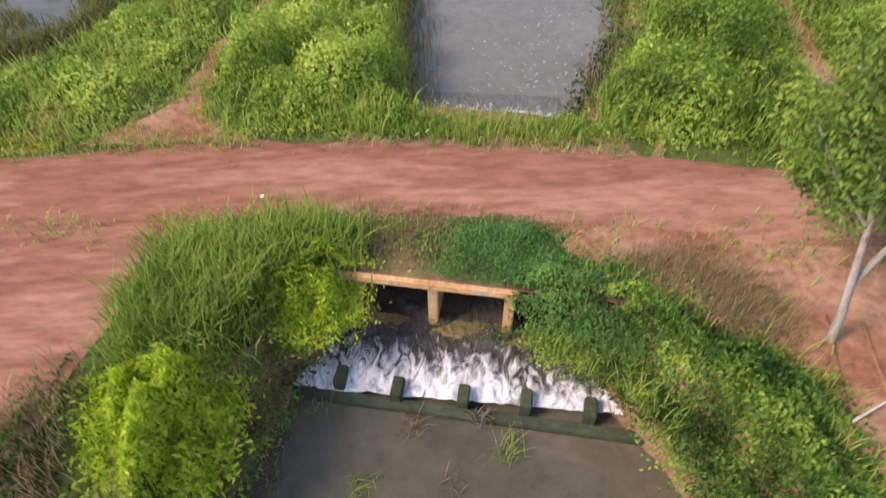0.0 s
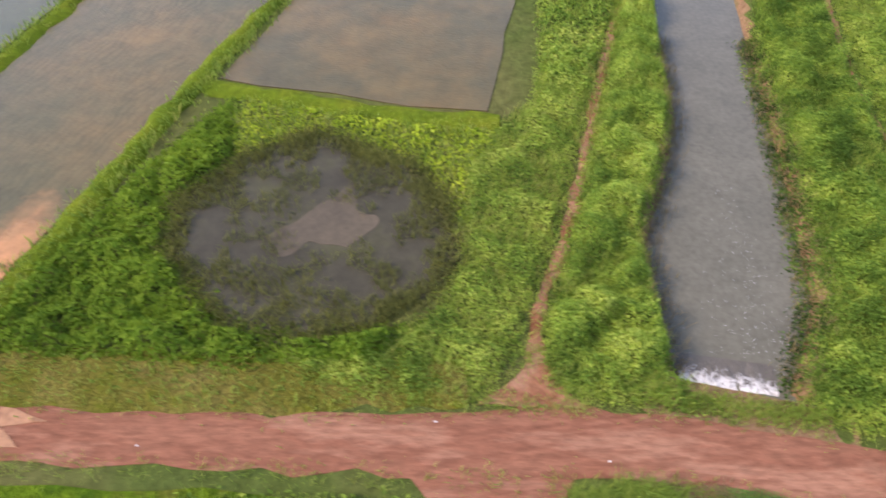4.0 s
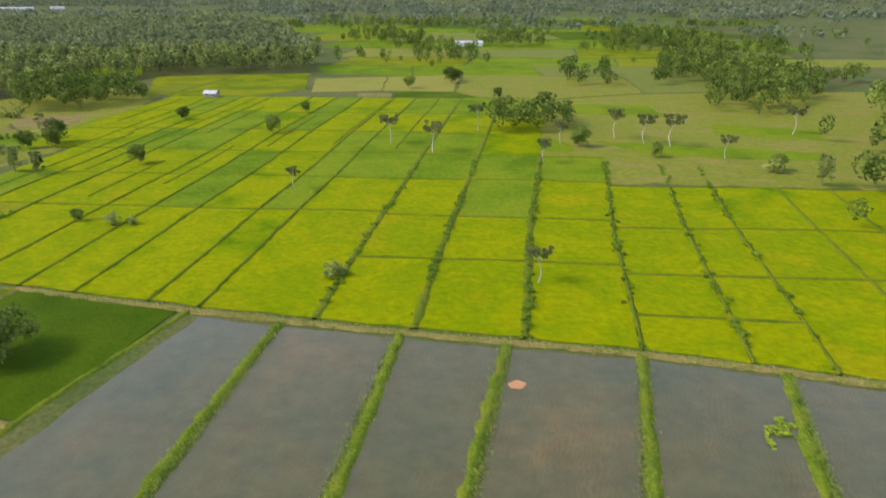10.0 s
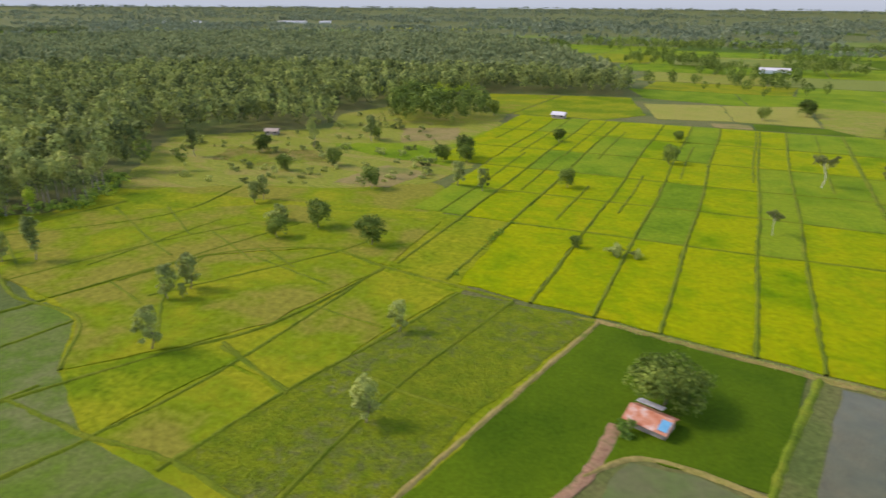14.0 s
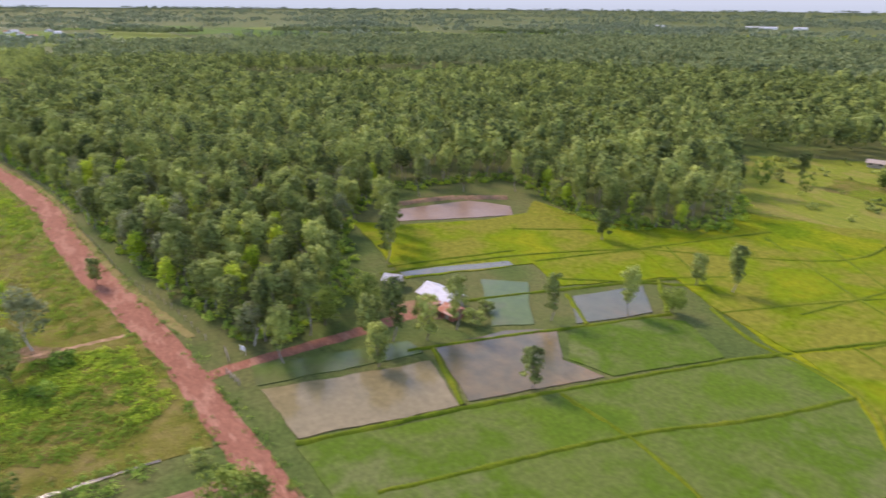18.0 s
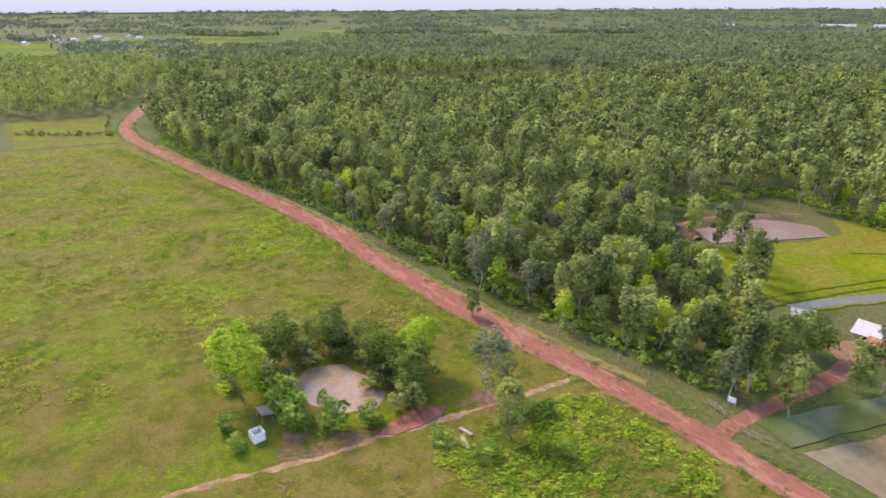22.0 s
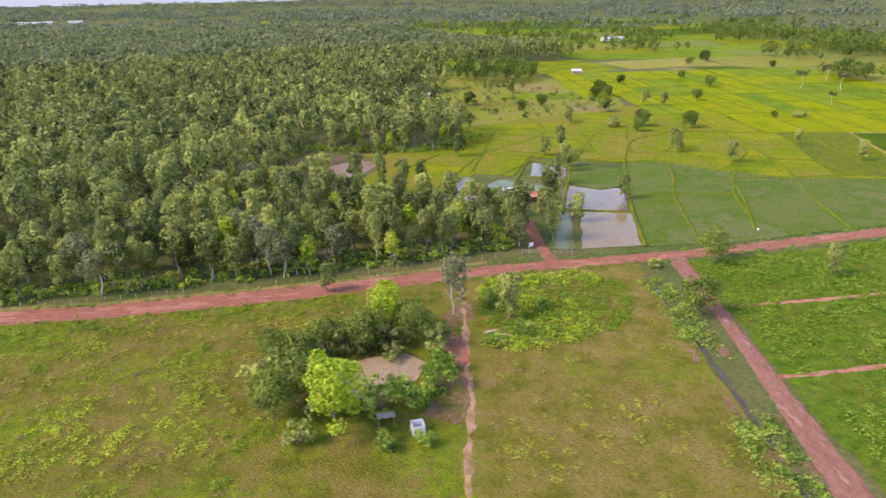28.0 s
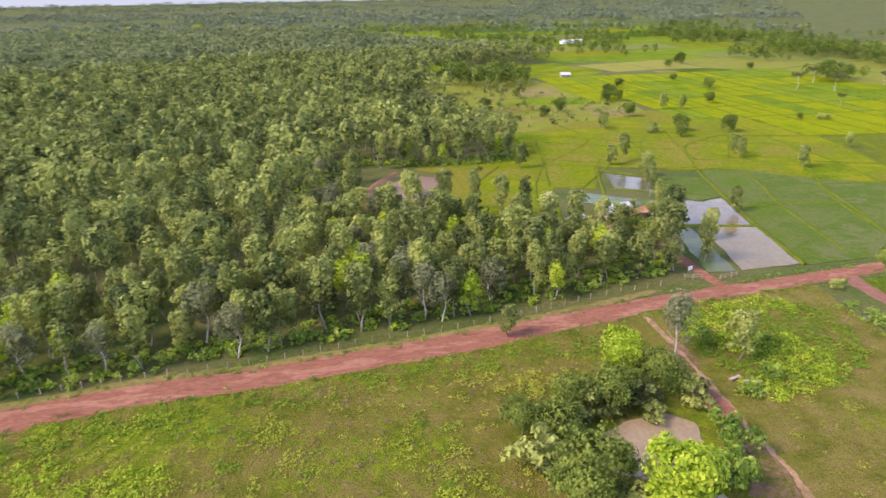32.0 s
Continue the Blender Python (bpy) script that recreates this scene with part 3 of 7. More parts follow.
def tree(key, x, y, scale=1.0, rz=0.0, name="tree", label="", group="", z=0.0, category="tree"):
    ob = empty(name, x, y, z, rz, scale)
    part("trunk", TREES[key][0], ob)
    part("crown", TREES[key][1], ob)
    return tagged(ob, label, category, group)


# ---------- ground: one sheet to the horizon ----------
POOL = [(11.2, -16), (11.4, 4.6), (12.0, 6.2), (12.7, 7.7), (14.5, 9.3), (20.6, 7.9), (21.6, 6.0), (22.2, 5.1), (22.6, 4.0), (23.4, -16)]
BARREL = [(14.5, 8.9), (20.5, 7.5), (21.9, 15.6), (15.9, 16.6)]
CANAL = [(16.1, 15.6), (16.2, 25.4), (18.2, 30.3), (20.3, 37.4), (21.2, 48), (24, 70), (30, 110), (38, 110), (31.5, 70), (28.6, 48), (28.0, 43.3), (26.3, 30.3), (24.8, 21.3), (23.2, 18.1), (21.6, 15.4)]


def lines(lo, hi, step, far):
    mid = list(np.arange(lo, hi + step / 2, step))
    a, b, d = [], [], step
    while mid[-1] + sum(b) < far:
        d *= 1.16
        b.append(d)
    up = list(hi + np.cumsum(b))
    down = list(lo - np.cumsum(b))[::-1]
    return np.array(down + mid + up)


gx, gy = lines(0, 40, 0.4, 4980), lines(-14, 60, 0.45, 4980)
gx, gy = gx[np.abs(gx) < 4990], gy[np.abs(gy) < 4990]
X, Y = np.meshgrid(gx, gy, indexing="ij")
H = np.zeros(X.shape)
for poly, depth in ((POOL, 3.4), (BARREL, 3.0), (CANAL, 2.2)):
    H = np.minimum(H, -depth * np.clip((signed(poly, X, Y) + 0.45) / 1.3, 0, 1))
R = np.hypot(X + 200, Y)
H += np.where(R > 1800, 34 * np.clip((R - 1800) / 3000, 0, 1) ** 1.3, 0)
bumpy = np.array([[noise.noise(Vector((x * 0.35, y * 0.35, 0))) for y in gy] for x in gx])
H += np.where((H < -0.05) & (R < 1800), 0.18 * bumpy, np.where(R < 1800, 0.03 * bumpy - 0.03, 0))
ny = len(gy)
gi = np.arange(len(gx) * ny).reshape(len(gx), ny)
gf = np.stack([gi[:-1, :-1], gi[1:, :-1], gi[1:, 1:], gi[:-1, 1:]], -1).reshape(-1, 4)
gm = mesh_np("ground", np.stack([X, Y, H], -1).reshape(-1, 3), gf, "ground", True)
gm.materials.append(M["bank"])
low = H.reshape(-1)[gf].mean(1) < -0.35
low &= np.abs(X.reshape(-1)[gf].mean(1)) < 60
gm.polygons.foreach_set("material_index", low.astype(np.int32))
tagged(new("ground", gm), "uneven green and yellowish grassland with clay canal banks", "ground", kind="structure")

# ---------- the far sky along the horizon ----------
def backdrop():
    k = Nodes("horizon_sky")
    sep = k.t.nodes.new("ShaderNodeSeparateXYZ")
    k.link(k.pos.outputs["Position"], sep.inputs[0])
    col = k.ramp(k.math("MULTIPLY", sep.outputs["Z"], 0.001), [(0.03, (0.47, 0.63, 0.78)), (0.2, (0.62, 0.78, 0.96))])
    k.b.inputs["Base Color"].default_value = (0, 0, 0, 1)
    k.b.inputs["Specular IOR Level"].default_value = 0.0
    k.link(col, k.b.inputs["Emission Color"])
    k.b.inputs["Emission Strength"].default_value = 0.3
    M["horizon_sky"] = k.m
    n = 180
    v = [(-200 + 4600 * math.cos(2 * math.pi * i / n), 4600 * math.sin(2 * math.pi * i / n), z) for z in (10, 420) for i in range(n)]
    f = [(n + i, n + (i + 1) % n, (i + 1) % n, i) for i in range(n)]
    tagged(new("backdrop", mesh_np("backdrop", v, f, "horizon_sky", True)), "pale grey-blue sky low over the horizon", "sky", kind="structure")


backdrop()

# ---------- roads and paths ----------
ROAD = [(75, 1, 3.2), (48, 7.0, 3.0), (32, 9.4, 2.7), (24, 10.9, 3.4), (17, 12.1, 2.9), (11, 12.5, 3.3), (2.5, 12.1, 2.9), (-11, 12.0, 2.6), (-30, 12.0, 3.2), (-71, 11.6, 3.6),
        (-110, 8, 4.0), (-150, 1.0, 4.2), (-190, -8, 4.4), (-217, -13.1, 4.6), (-259, -21, 4.2), (-280, -24, 4.4), (-307, -27.3, 5.0), (-325, -30.4, 5.4),
        (-345, -34.6, 6.6), (-365, -37.8, 6.6), (-384, -40.5, 6.2), (-402, -42, 6.4), (-440, -50.2, 6.4), (-485, -61.8, 5.6), (-540, -74.2, 6.4), (-567, -78.4, 6.8), (-595, -78.6, 6.5),
        (-622, -73.5, 7.0), (-700, -58, 6), (-900, -20, 6)]
strip("road", ROAD, "laterite", "red laterite dirt road with wheel tracks and worn edges", "dirt road", (0.0, 0.06, 0.09, 0.08, 0.10, 0.08, 0.09, 0.06, 0.0), 1.5, 0.45)
strip("cross_road", [(-272.8, -24, 4.2), (-274.6, -49, 2.6), (-276.2, -65, 2.8), (-277.4, -77, 3.4), (-279.5, -95, 4.4), (-282, -130, 5), (-288, -190, 5)], "laterite_cross", "reddish-brown dirt side road with pale worn patches", "dirt road", (0.0, 0.05, 0.08, 0.06, 0.08, 0.05, 0.0), 1.5, 0.4)
strip("branch_road", [(7.2, 12.6, 9.5), (7.6, 10.4, 6.4), (7.9, 8.4, 3.6), (6.6, 4.6, 3.2), (4.4, 0.0, 3.2), (1.0, -8, 3.4)], "laterite", "pale reddish dirt branch track beside the bushes", "dirt road", (0.0, 0.05, 0.07, 0.05, 0.07, 0.05, 0.0), 0.8, 0.4)
sheet("bare_soil", [(19.9, 9.2), (21.5, 10.2), (26, 10), (31, 9), (31, -10), (25.2, -10), (24.9, 2), (24.2, 5.2), (22.9, 6.8), (21.3, 8.2)], 0.05, "pale_soil", "bare pinkish soil shoulder beside the road", "bare soil", 0.7, 0.5, 0.1)
sheet("path_fan", [(6.6, 13.9), (8.2, 15.3), (9.1, 17.1), (9.7, 16.8), (10.2, 15.4), (11.8, 14.1)], 0.045, "pale_soil", "pale pink trodden soil where the path meets the road", "bare soil", 0.6, 0.4, 0.1)
PATH_L = [(9.3, 16.6, 0.5), (9.6, 19.5, 0.35), (10.8, 22.5, 0.4), (12.1, 27, 0.5), (13.4, 32, 0.5), (14.6, 37, 0.5), (16.6, 45, 0.5), (20.2, 57, 0.5), (26, 80, 0.5), (34, 110, 0.5)]
strip("canal_path", [(a, b, 1.7 * w) for a, b, w in PATH_L], "pale_soil", "narrow reddish footpath along the canal bank", "footpath", (0.0, 0.04, 0.05, 0.04, 0.0), 0.7, 0.35)
PATH_R = [(29.4, 11.5, 1.7), (29.6, 14.5, 1.3), (29.9, 17, 0.9), (30.5, 20.7, 0.6), (30.9, 24.3, 0.35), (32.4, 30, 0.35), (33.5, 34, 0.35), (34.2, 42, 0.4), (38, 60, 0.4), (47, 100, 0.4)]
strip("field_path", [(a, b, 1.4 * w) for a, b, w in PATH_R], "pale_soil", "narrow reddish footpath beside the rice field", "footpath", (0.0, 0.04, 0.05, 0.04, 0.0), 0.7, 0.35)
strip("house_drive", [(-298.5, -24.5, 2.6), (-299.2, -19, 2.4), (-299.5, -9.6, 2.6), (-300, 3.5, 3.0), (-301.5, 12, 4.0)], "laterite", "short red dirt drive to the farmhouse", "driveway", (0.0, 0.05, 0.07, 0.05, 0.0), 1.2, 0.35)
sheet("farm_yard", [(-307, 11), (-303, 8), (-299, 12), (-297, 16), (-300, 20), (-305, 17)], 0.05, "bank", "trodden bare soil yard round the farmhouse", "yard", 0.8, 0.9, 0.05)
strip("meadow_path", [(-318.2, -33, 1.6), (-318.3, -45, 1.7), (-318.6, -52, 2.0), (-318.8, -57, 2.1), (-319.4, -63, 1.9), (-319.2, -72, 1.6), (-320.2, -80, 1.3), (-322, -100, 0.7)], "pale_path", "pale reddish footpath through the meadow", "footpath", (0.0, 0.06, 0.08, 0.06, 0.0), 0.8, 1.0)
sheet("bare_patch", [(-326, -74.5), (-323, -67.8), (-320.6, -62), (-318.6, -64), (-319.4, -72), (-321, -77)], 0.07, "worn", "trodden bare soil between the pond and the footpath", "bare soil", 0.6, 0.9, 0.05)
sheet("bare_patch", [(-322.4, -46.5), (-319, -42), (-317, -42.5), (-317.4, -49), (-320, -52)], 0.07, "worn", "worn soil round the foot of the greyish tree", "bare soil", 0.6, 0.9, 0.05)
sheet("red_bank", [(-323, -55.5), (-320.6, -52.6), (-319.2, -55), (-318.6, -61.5), (-319.8, -63.5), (-321.6, -60)], 0.16, "laterite", "small heap of red soil beside the pond", "soil heap", 0.8, 0.5, 0.2)
strip("hut_track", [(-165, 22, 1.6), (-161, 40, 1.6), (-157.6, 49, 1.7), (-155.9, 60, 1.8)], "bank", "reddish dirt track to the small hut", "dirt track", (0.0, 0.06, 0.09, 0.06, 0.0), 1.2, 0.4, 0.1)

# ---------- fields ----------
def skew(x, y):
    """The run of the field edges north of the road."""
    return x + float(np.interp(x, [-240, -150, -100, -50], [0.01, 0.036, 0.055, 0.105])) * (y - 80) + 1.0 * wob(x, y, 0.02, 5.0)


flood_x = [(-142.5, 17, -128.5, 82.2), (-117.5, 17, -114, 80), (-99.5, 17, -94.7, 78), (-86.5, 17, -78.8, 76.2), (-69.6, 16.8, -59.8, 74.8), (-52.3, 16.6, -41.3, 71.6), (-34.7, 16.8, -25.4, 68.3), (-19.4, 16.2, -7.2, 63.6)]
for i, (a, b) in enumerate(zip(flood_x, flood_x[1:])):
    sheet("flooded_paddy", [(a[0] + 0.8, a[1]), (b[0] - 0.8, b[1]), (b[2] - 0.8, b[3] - 1), (a[2] + 0.8, a[3] - 1)], 0.04, "mud_corner" if i == 6 else "flood", "flooded rice paddy with still grey-brown water", "paddy", amp=0.5)
sheet("flooded_paddy", [(-12.4, 39.8), (1.8, 36.9), (7.2, 36.5), (10.4, 57), (11, 61), (-6.6, 63)], 0.04, "flood_brown", "small flooded paddy with purplish-grey water", "paddy")
for i, a in enumerate(flood_x):
    if i:
        mid = ((a[0] + a[2]) / 2 + 0.6 * (-1) ** i, (a[1] + a[3]) / 2)
        strip("bund", [(a[0], a[1] - 1.5, 2.0), (*mid, 1.7), (a[2], a[3], 1.6)], "bund", "low grassy bund between paddies", "bund", (0, 0.28, 0.42, 0.28, 0), 1.0, 0.55)
strip("bund", [(-177, 35, 1.0), (-163, 88, 1.2)], "bund_path", "narrow trodden bund along the young rice", "bund", (0, 0.2, 0.3, 0.2, 0), 1.2, 0.4)
strip("bund", [(-163.5, 88.6, 1.4), (-128.5, 83, 1.5), (-94.8, 78.7, 1.5), (-58.5, 75, 1.6), (-26, 69.2, 1.6), (-7.8, 64.6, 1.8), (12, 61.6, 2.0)], "bund_path", "trodden bund between flooded and ripening paddies", "bund", (0, 0.25, 0.36, 0.25, 0), 1.2, 0.5)
strip("bund", [(-142.5, 17, 1.4), (-138, 53, 1.2), (-130, 83, 1.2)], "bund", "grassy bund beside the young rice", "bund", (0, 0.2, 0.3, 0.2, 0), 1.2, 0.4)
strip("bund", [(-13.2, 38.9, 1.6), (-9.8, 38.2, 1.8), (1.8, 35.6, 2.2), (8, 35.2, 2.2)], "bund", "grassy bund between the pond and the paddy", "bund", (0, 0.22, 0.32, 0.22, 0), 1.0, 0.5)
strip("road_verge", [(-150, 6.5, 3.5), (-110, 13.5, 4.0), (-71, 15.3, 3.0), (-35, 15.2, 3.2), (-19.5, 14.9, 3.2), (-5, 14.9, 3.4), (6, 15.4, 2.6)], "dry", "grassy verge between the road and the paddies", "verge", (0.0, 0.15, 0.2, 0.15, 0.0), 1.2, 0.6)
POND = [(-8.6, 30.4), (-4.8, 33.6), (2.1, 30.9), (4.6, 27.4), (4.9, 23.8), (3.6, 20.4), (1.2, 18.2), (-2.1, 17.6), (-6.2, 18.2), (-8.4, 20.4), (-11.0, 23.4), (-11.4, 26.7)]
sheet("weedy_pond", POND, 0.05, "pond_dark", "round dark weedy pond with sedge in the water", "pond", 0.5, 1.3)
sheet("mud_flat", [(-4.1, 22.8), (-5.2, 24.2), (-3.4, 26.1), (-1.3, 28.6), (-0.6, 26.6), (1.4, 26.1), (0.3, 24.0), (-0.6, 23.5), (-2.5, 23.8)], 0.065, "pond_mud", "patch of open muddy water in the pond", "mud flat", 0.3, 0.9, 0.05)
sheet("sand_spot", [(-78.4, 65.6), (-76.6, 65.8), (-76.2, 66.8), (-77.6, 67.4), (-78.8, 66.6)], 0.07, "mud", "small pale mud bar in the flooded paddy", "mud bar", 0.3, 0.5, 0.05)
sheet("road_puddle", [(-26, 13.0), (-18.5, 13.1), (-15.5, 13.0), (-13.0, 12.7), (-15.1, 12.1), (-13.8, 11.4), (-15.8, 11.0), (-20.6, 10.9), (-26, 11.3), (-20, 12.0), (-27, 12.6)], 0.115, "wet_soil", "orange muddy puddle in the wheel tracks of the road", "puddle", 0.6, 0.35, 0.05)
sheet("rice_field", [(34.8, 14.8), (34.4, 21.2), (34.4, 24.3), (36.9, 32.8), (38.6, 41.5), (44, 62), (56, 100), (120, 100), (120, 5), (60, 8)], 0.12, "rice_g", "dense deep-green young rice field", "rice field", 1.2, 0.5)

# ripening fields north of the flooded ones
xs = [-240, -222, -207, -194, -175.5, -164, -152.9, -138.6, -129.4, -109.3, -93.2, -76.2, -59.3, -44.5, -33.8, -17, -4, 12, 30]


def first_y(x):
    return float(np.interp(x, [-208, -178, -163, -128, -95, -58, -26, -8, 12, 60], [97, 91, 89.5, 84, 80, 76.3, 70.5, 66, 63, 60]))


def crosses(x):
    """Where the cross bunds lie in the column that starts at x."""
    if x < -110:
        return (134, 162, 191, 222, 258, 298)
    if x < -60:
        return (107, 132, 162, 189) + ((220, 258, 300) if x < -92 else ())
    return (87, 103, 128, 159) if x in (-59.3, -44.5) else (103, 128, 159)


for i, (xa, xb) in enumerate(zip(xs, xs[1:])):
    base = xa < -195
    lows = [None] + list(crosses(xa))
    for j, (qa, qb) in enumerate(zip(lows, lows[1:])):
        if base and j < 1 or xa < -225 and j < 3:
            continue
        y0 = first_y if qa is None else (lambda x, q=qa: q + 1.5 * wob(x, q, 0.03, 2.0))
        y1 = lambda x, q=qb: q + 1.5 * wob(x, q, 0.03, 2.0)
        mat = "rice_y"
        if qb == 189 or (xa == -129.4 and qa == 162) or (qa and qa > 130 and random.random() < 0.35):
            mat = "lush"
        p = [(xa, y0(xa)), (xb, y0(xb)), (xb, y1(xb)), (xa, y1(xa))]
        p = [(skew(x, y) + dx, y + dy) for (x, y), dx, dy in zip(p, (0.3, -0.3, -0.3, 0.3), (0.4, 0.4, -0.3, -0.3))]
        sheet("rice_field", p, 0.13 + 0.03 * random.random(), mat, "ripening yellow-green rice field" if mat == "rice_y" else "lush green rice field" if mat == "lush" else "patchy green rice field", "rice field", 3.0, 0.6)
        if j < len(lows) - 2 or xa > -92:
            strip("bund", [(skew(x, y1(x)), y1(x), 0.9 + 0.4 * random.random()) for x in np.linspace(xa, xb, 3)], "rice_bund", "thin grassy cross bund between rice fields", "bund", (0, 0.25, 0.34, 0.25, 0), 2.0, 0.5)
for i, xa in enumerate(xs[2:]):
    y0, y1 = max(first_y(xa), 98 if xa < -195 else 0), crosses(xa)[-1]
    w = 1.9 if xa in (-93.2, -109.3, -76.2) else 1.0
    strip("bund", [(skew(xa, y), y, w * (1 + 0.3 * wob(xa, y, 0.1))) for y in np.linspace(y0, y1, 9)], "rice_bund", "grassy bund between ripening rice fields", "bund", (0, 0.3, 0.4, 0.3, 0), 2.0, 0.6)
# narrow plots that split the far columns
for xa, ya, yb in ((-214, 135, 214), (-201, 164, 212), (-184, 140, 176), (-171, 152, 196), (-216, 214, 296), (-200, 214, 296), (-188, 214, 270), (-160, 196, 250), (-232, 235, 288), (-140, 200, 296), (-119, 196, 296)):
    strip("bund", [(skew(xa, y), y, 0.9) for y in np.linspace(ya, yb, 5)], "rice_bund", "narrow grassy bund between far rice plots", "bund", (0, 0.28, 0.36, 0.28, 0), 2.0, 0.5)

# greener fields and rough grass beyond
for y0, y1, xl in ((436, 486, -196), (488, 560, -206), (562, 640, -240), (642, 760, -285), (762, 930, -360)):
    x = xl
    while x < 130:
        w = random.uniform(45, 110)
        mt = random.choice(["lush", "far_green", "lush", "rice_w", "scrub_land", "lush"])
        sheet("far_field", [(x + 1, y0), (x + w - 1, y0 + random.uniform(-2, 2)), (x + w + 5, y1), (x + 6, y1)], 0.05 + 0.06 * random.random(), mt, "green field beyond the ripening rice", "field", 6, 1.5)
        x += w
for pts, mt, lb in (([(-283, 368), (-236, 379), (-243, 299), (-252, 296)], "rice_w", "pale green field before the forest"), ([(-235, 379), (-196, 387), (-180, 322), (-197, 301), (-242, 299)], "rice_w", "pale green field before the forest"),
                    ([(-186, 364), (-146, 374), (-140, 320), (-174, 313)], "tan_field", "tan grassy field past the rice"), ([(-145, 374), (-104, 386), (-103, 319), (-139, 320)], "tan_field", "tan grassy field past the rice"),
                    ([(-150, 312), (-134, 313), (-132, 301), (-148, 300.5)], "brown_field", "small bare brown plot"), ([(-132, 317), (-92, 317), (-92, 301), (-131, 301)], "rice_g", "strip of deep-green rice"),
                    ([(-203, 434), (-139, 434), (-132, 376), (-188, 389)], "lush", "lush green field past the tan one"), ([(-138, 434), (-60, 436), (-55, 380), (-103, 388), (-131, 378)], "lush", "lush green field past the tan one"),
                    ([(-101, 386), (-10, 380), (-10, 320), (-54, 300), (-91, 303), (-102, 318)], "scrub_land", "rough olive grass with scattered trees"), ([(-59, 436), (60, 436), (60, 330), (-9, 320), (-9, 380), (-54, 381)], "far_green", "green pasture among the tree belts")):
    sheet("far_field", pts, 0.06 + 0.05 * random.random(), mt, lb, "field", 4, 1.2)
sheet("rough_pasture", [(-76, 190), (-60, 161), (12, 161), (34, 130), (44, 64), (70, 62), (120, 160), (160, 330), (62, 330), (-8, 318), (-54, 298), (-90, 301), (-90, 191)], 0.05, "scrub_land", "rough olive pasture with scattered trees", "pasture", 5.0, 2.0)
for pts in ([(-50, 212), (-31, 192), (20, 189), (24, 200), (-10, 206)], [(-86, 196), (-56, 198), (-60, 214), (-86, 222)], [(-5, 225), (30, 218), (36, 236), (0, 244)], [(-50, 262), (-12, 258), (-16, 284), (-48, 286)]):
    sheet("rough_pasture", pts, 0.09, "lush", "greener strip in the rough pasture", "pasture", 3.0, 2.5)

# young rice round the hut, and its pool
sheet("rice_field", [(-176, 36), (-163, 87.5), (-131.5, 82.6), (-138.3, 54), (-153, 54.6), (-158.5, 48), (-162, 38), (-166, 22), (-178, 26)], 0.1, "rice_g", "deep-green young rice round the hut", "rice field", 2.0, 0.5)
sheet("flooded_paddy", [(-156.5, 41), (-155, 49), (-153.5, 53.2), (-146, 53.8), (-139, 52), (-140, 44), (-143.5, 19), (-163, 19)], 0.06, "flood_green", "greenish flooded seedbed beside the hut track", "paddy", 1.5, 0.6)
strip("bund", [(-158, 48.5, 0.8), (-153, 54.2, 1.0), (-146, 54.6, 1.2), (-138.4, 53, 1.0)], "bund_path", "narrow trodden bund around the seedbed", "bund", (0, 0.2, 0.3, 0.2, 0), 1.0, 0.3)

# west block of ripening fields
WEST = [[(-188.5, 30), (-186.3, 55.5), (-179.5, 89.5), (-163.8, 88), (-173.6, 54.5), (-178, 30)],
        [(-203.4, 32), (-200.4, 47), (-199.8, 50), (-189.6, 89.2), (-179.6, 90), (-186.4, 55.5), (-188.8, 30)],
        [(-216.2, 31.6), (-211.6, 52), (-200.4, 48.6), (-203.8, 32)],
        [(-211.6, 52.6), (-208, 93.5), (-190.4, 89.6), (-200, 50)],
        [(-233.0, 40.8), (-222.8, 52), (-212.4, 52), (-216.6, 32), (-217, 31.6)],
        [(-223, 53), (-214.6, 66), (-208.6, 93.6), (-226, 99), (-246, 86), (-257, 58), (-246, 53.5), (-233.4, 41.4)],
        [(-258.4, 58), (-247, 86.5), (-226, 100), (-208, 96), (-209, 128), (-252, 124), (-300, 97), (-303, 72), (-275, 60.5)],
        [(-208, 96.5), (-191, 92), (-193, 131), (-208, 128)]]
sheet("rice_field", [(-188, 27), (-217, 30), (-234, 40), (-247, 53), (-262, 57), (-303, 72), (-308, 118), (-252, 128), (-209, 134), (-193, 134), (-189, 89), (-163, 89), (-175, 30)], 0.06, "rice_w", "wide ripening rice land", "rice field", 3.0, 0.6)
for i, p in enumerate(WEST):
    sheet("rice_field", p, 0.13 + 0.01 * i, "rice_wet" if i < 2 else "rice_w", "patchy ripening rice with bare wet spots" if i < 2 else "ripening yellow-green rice field", "rice field", 2.5, 0.6)
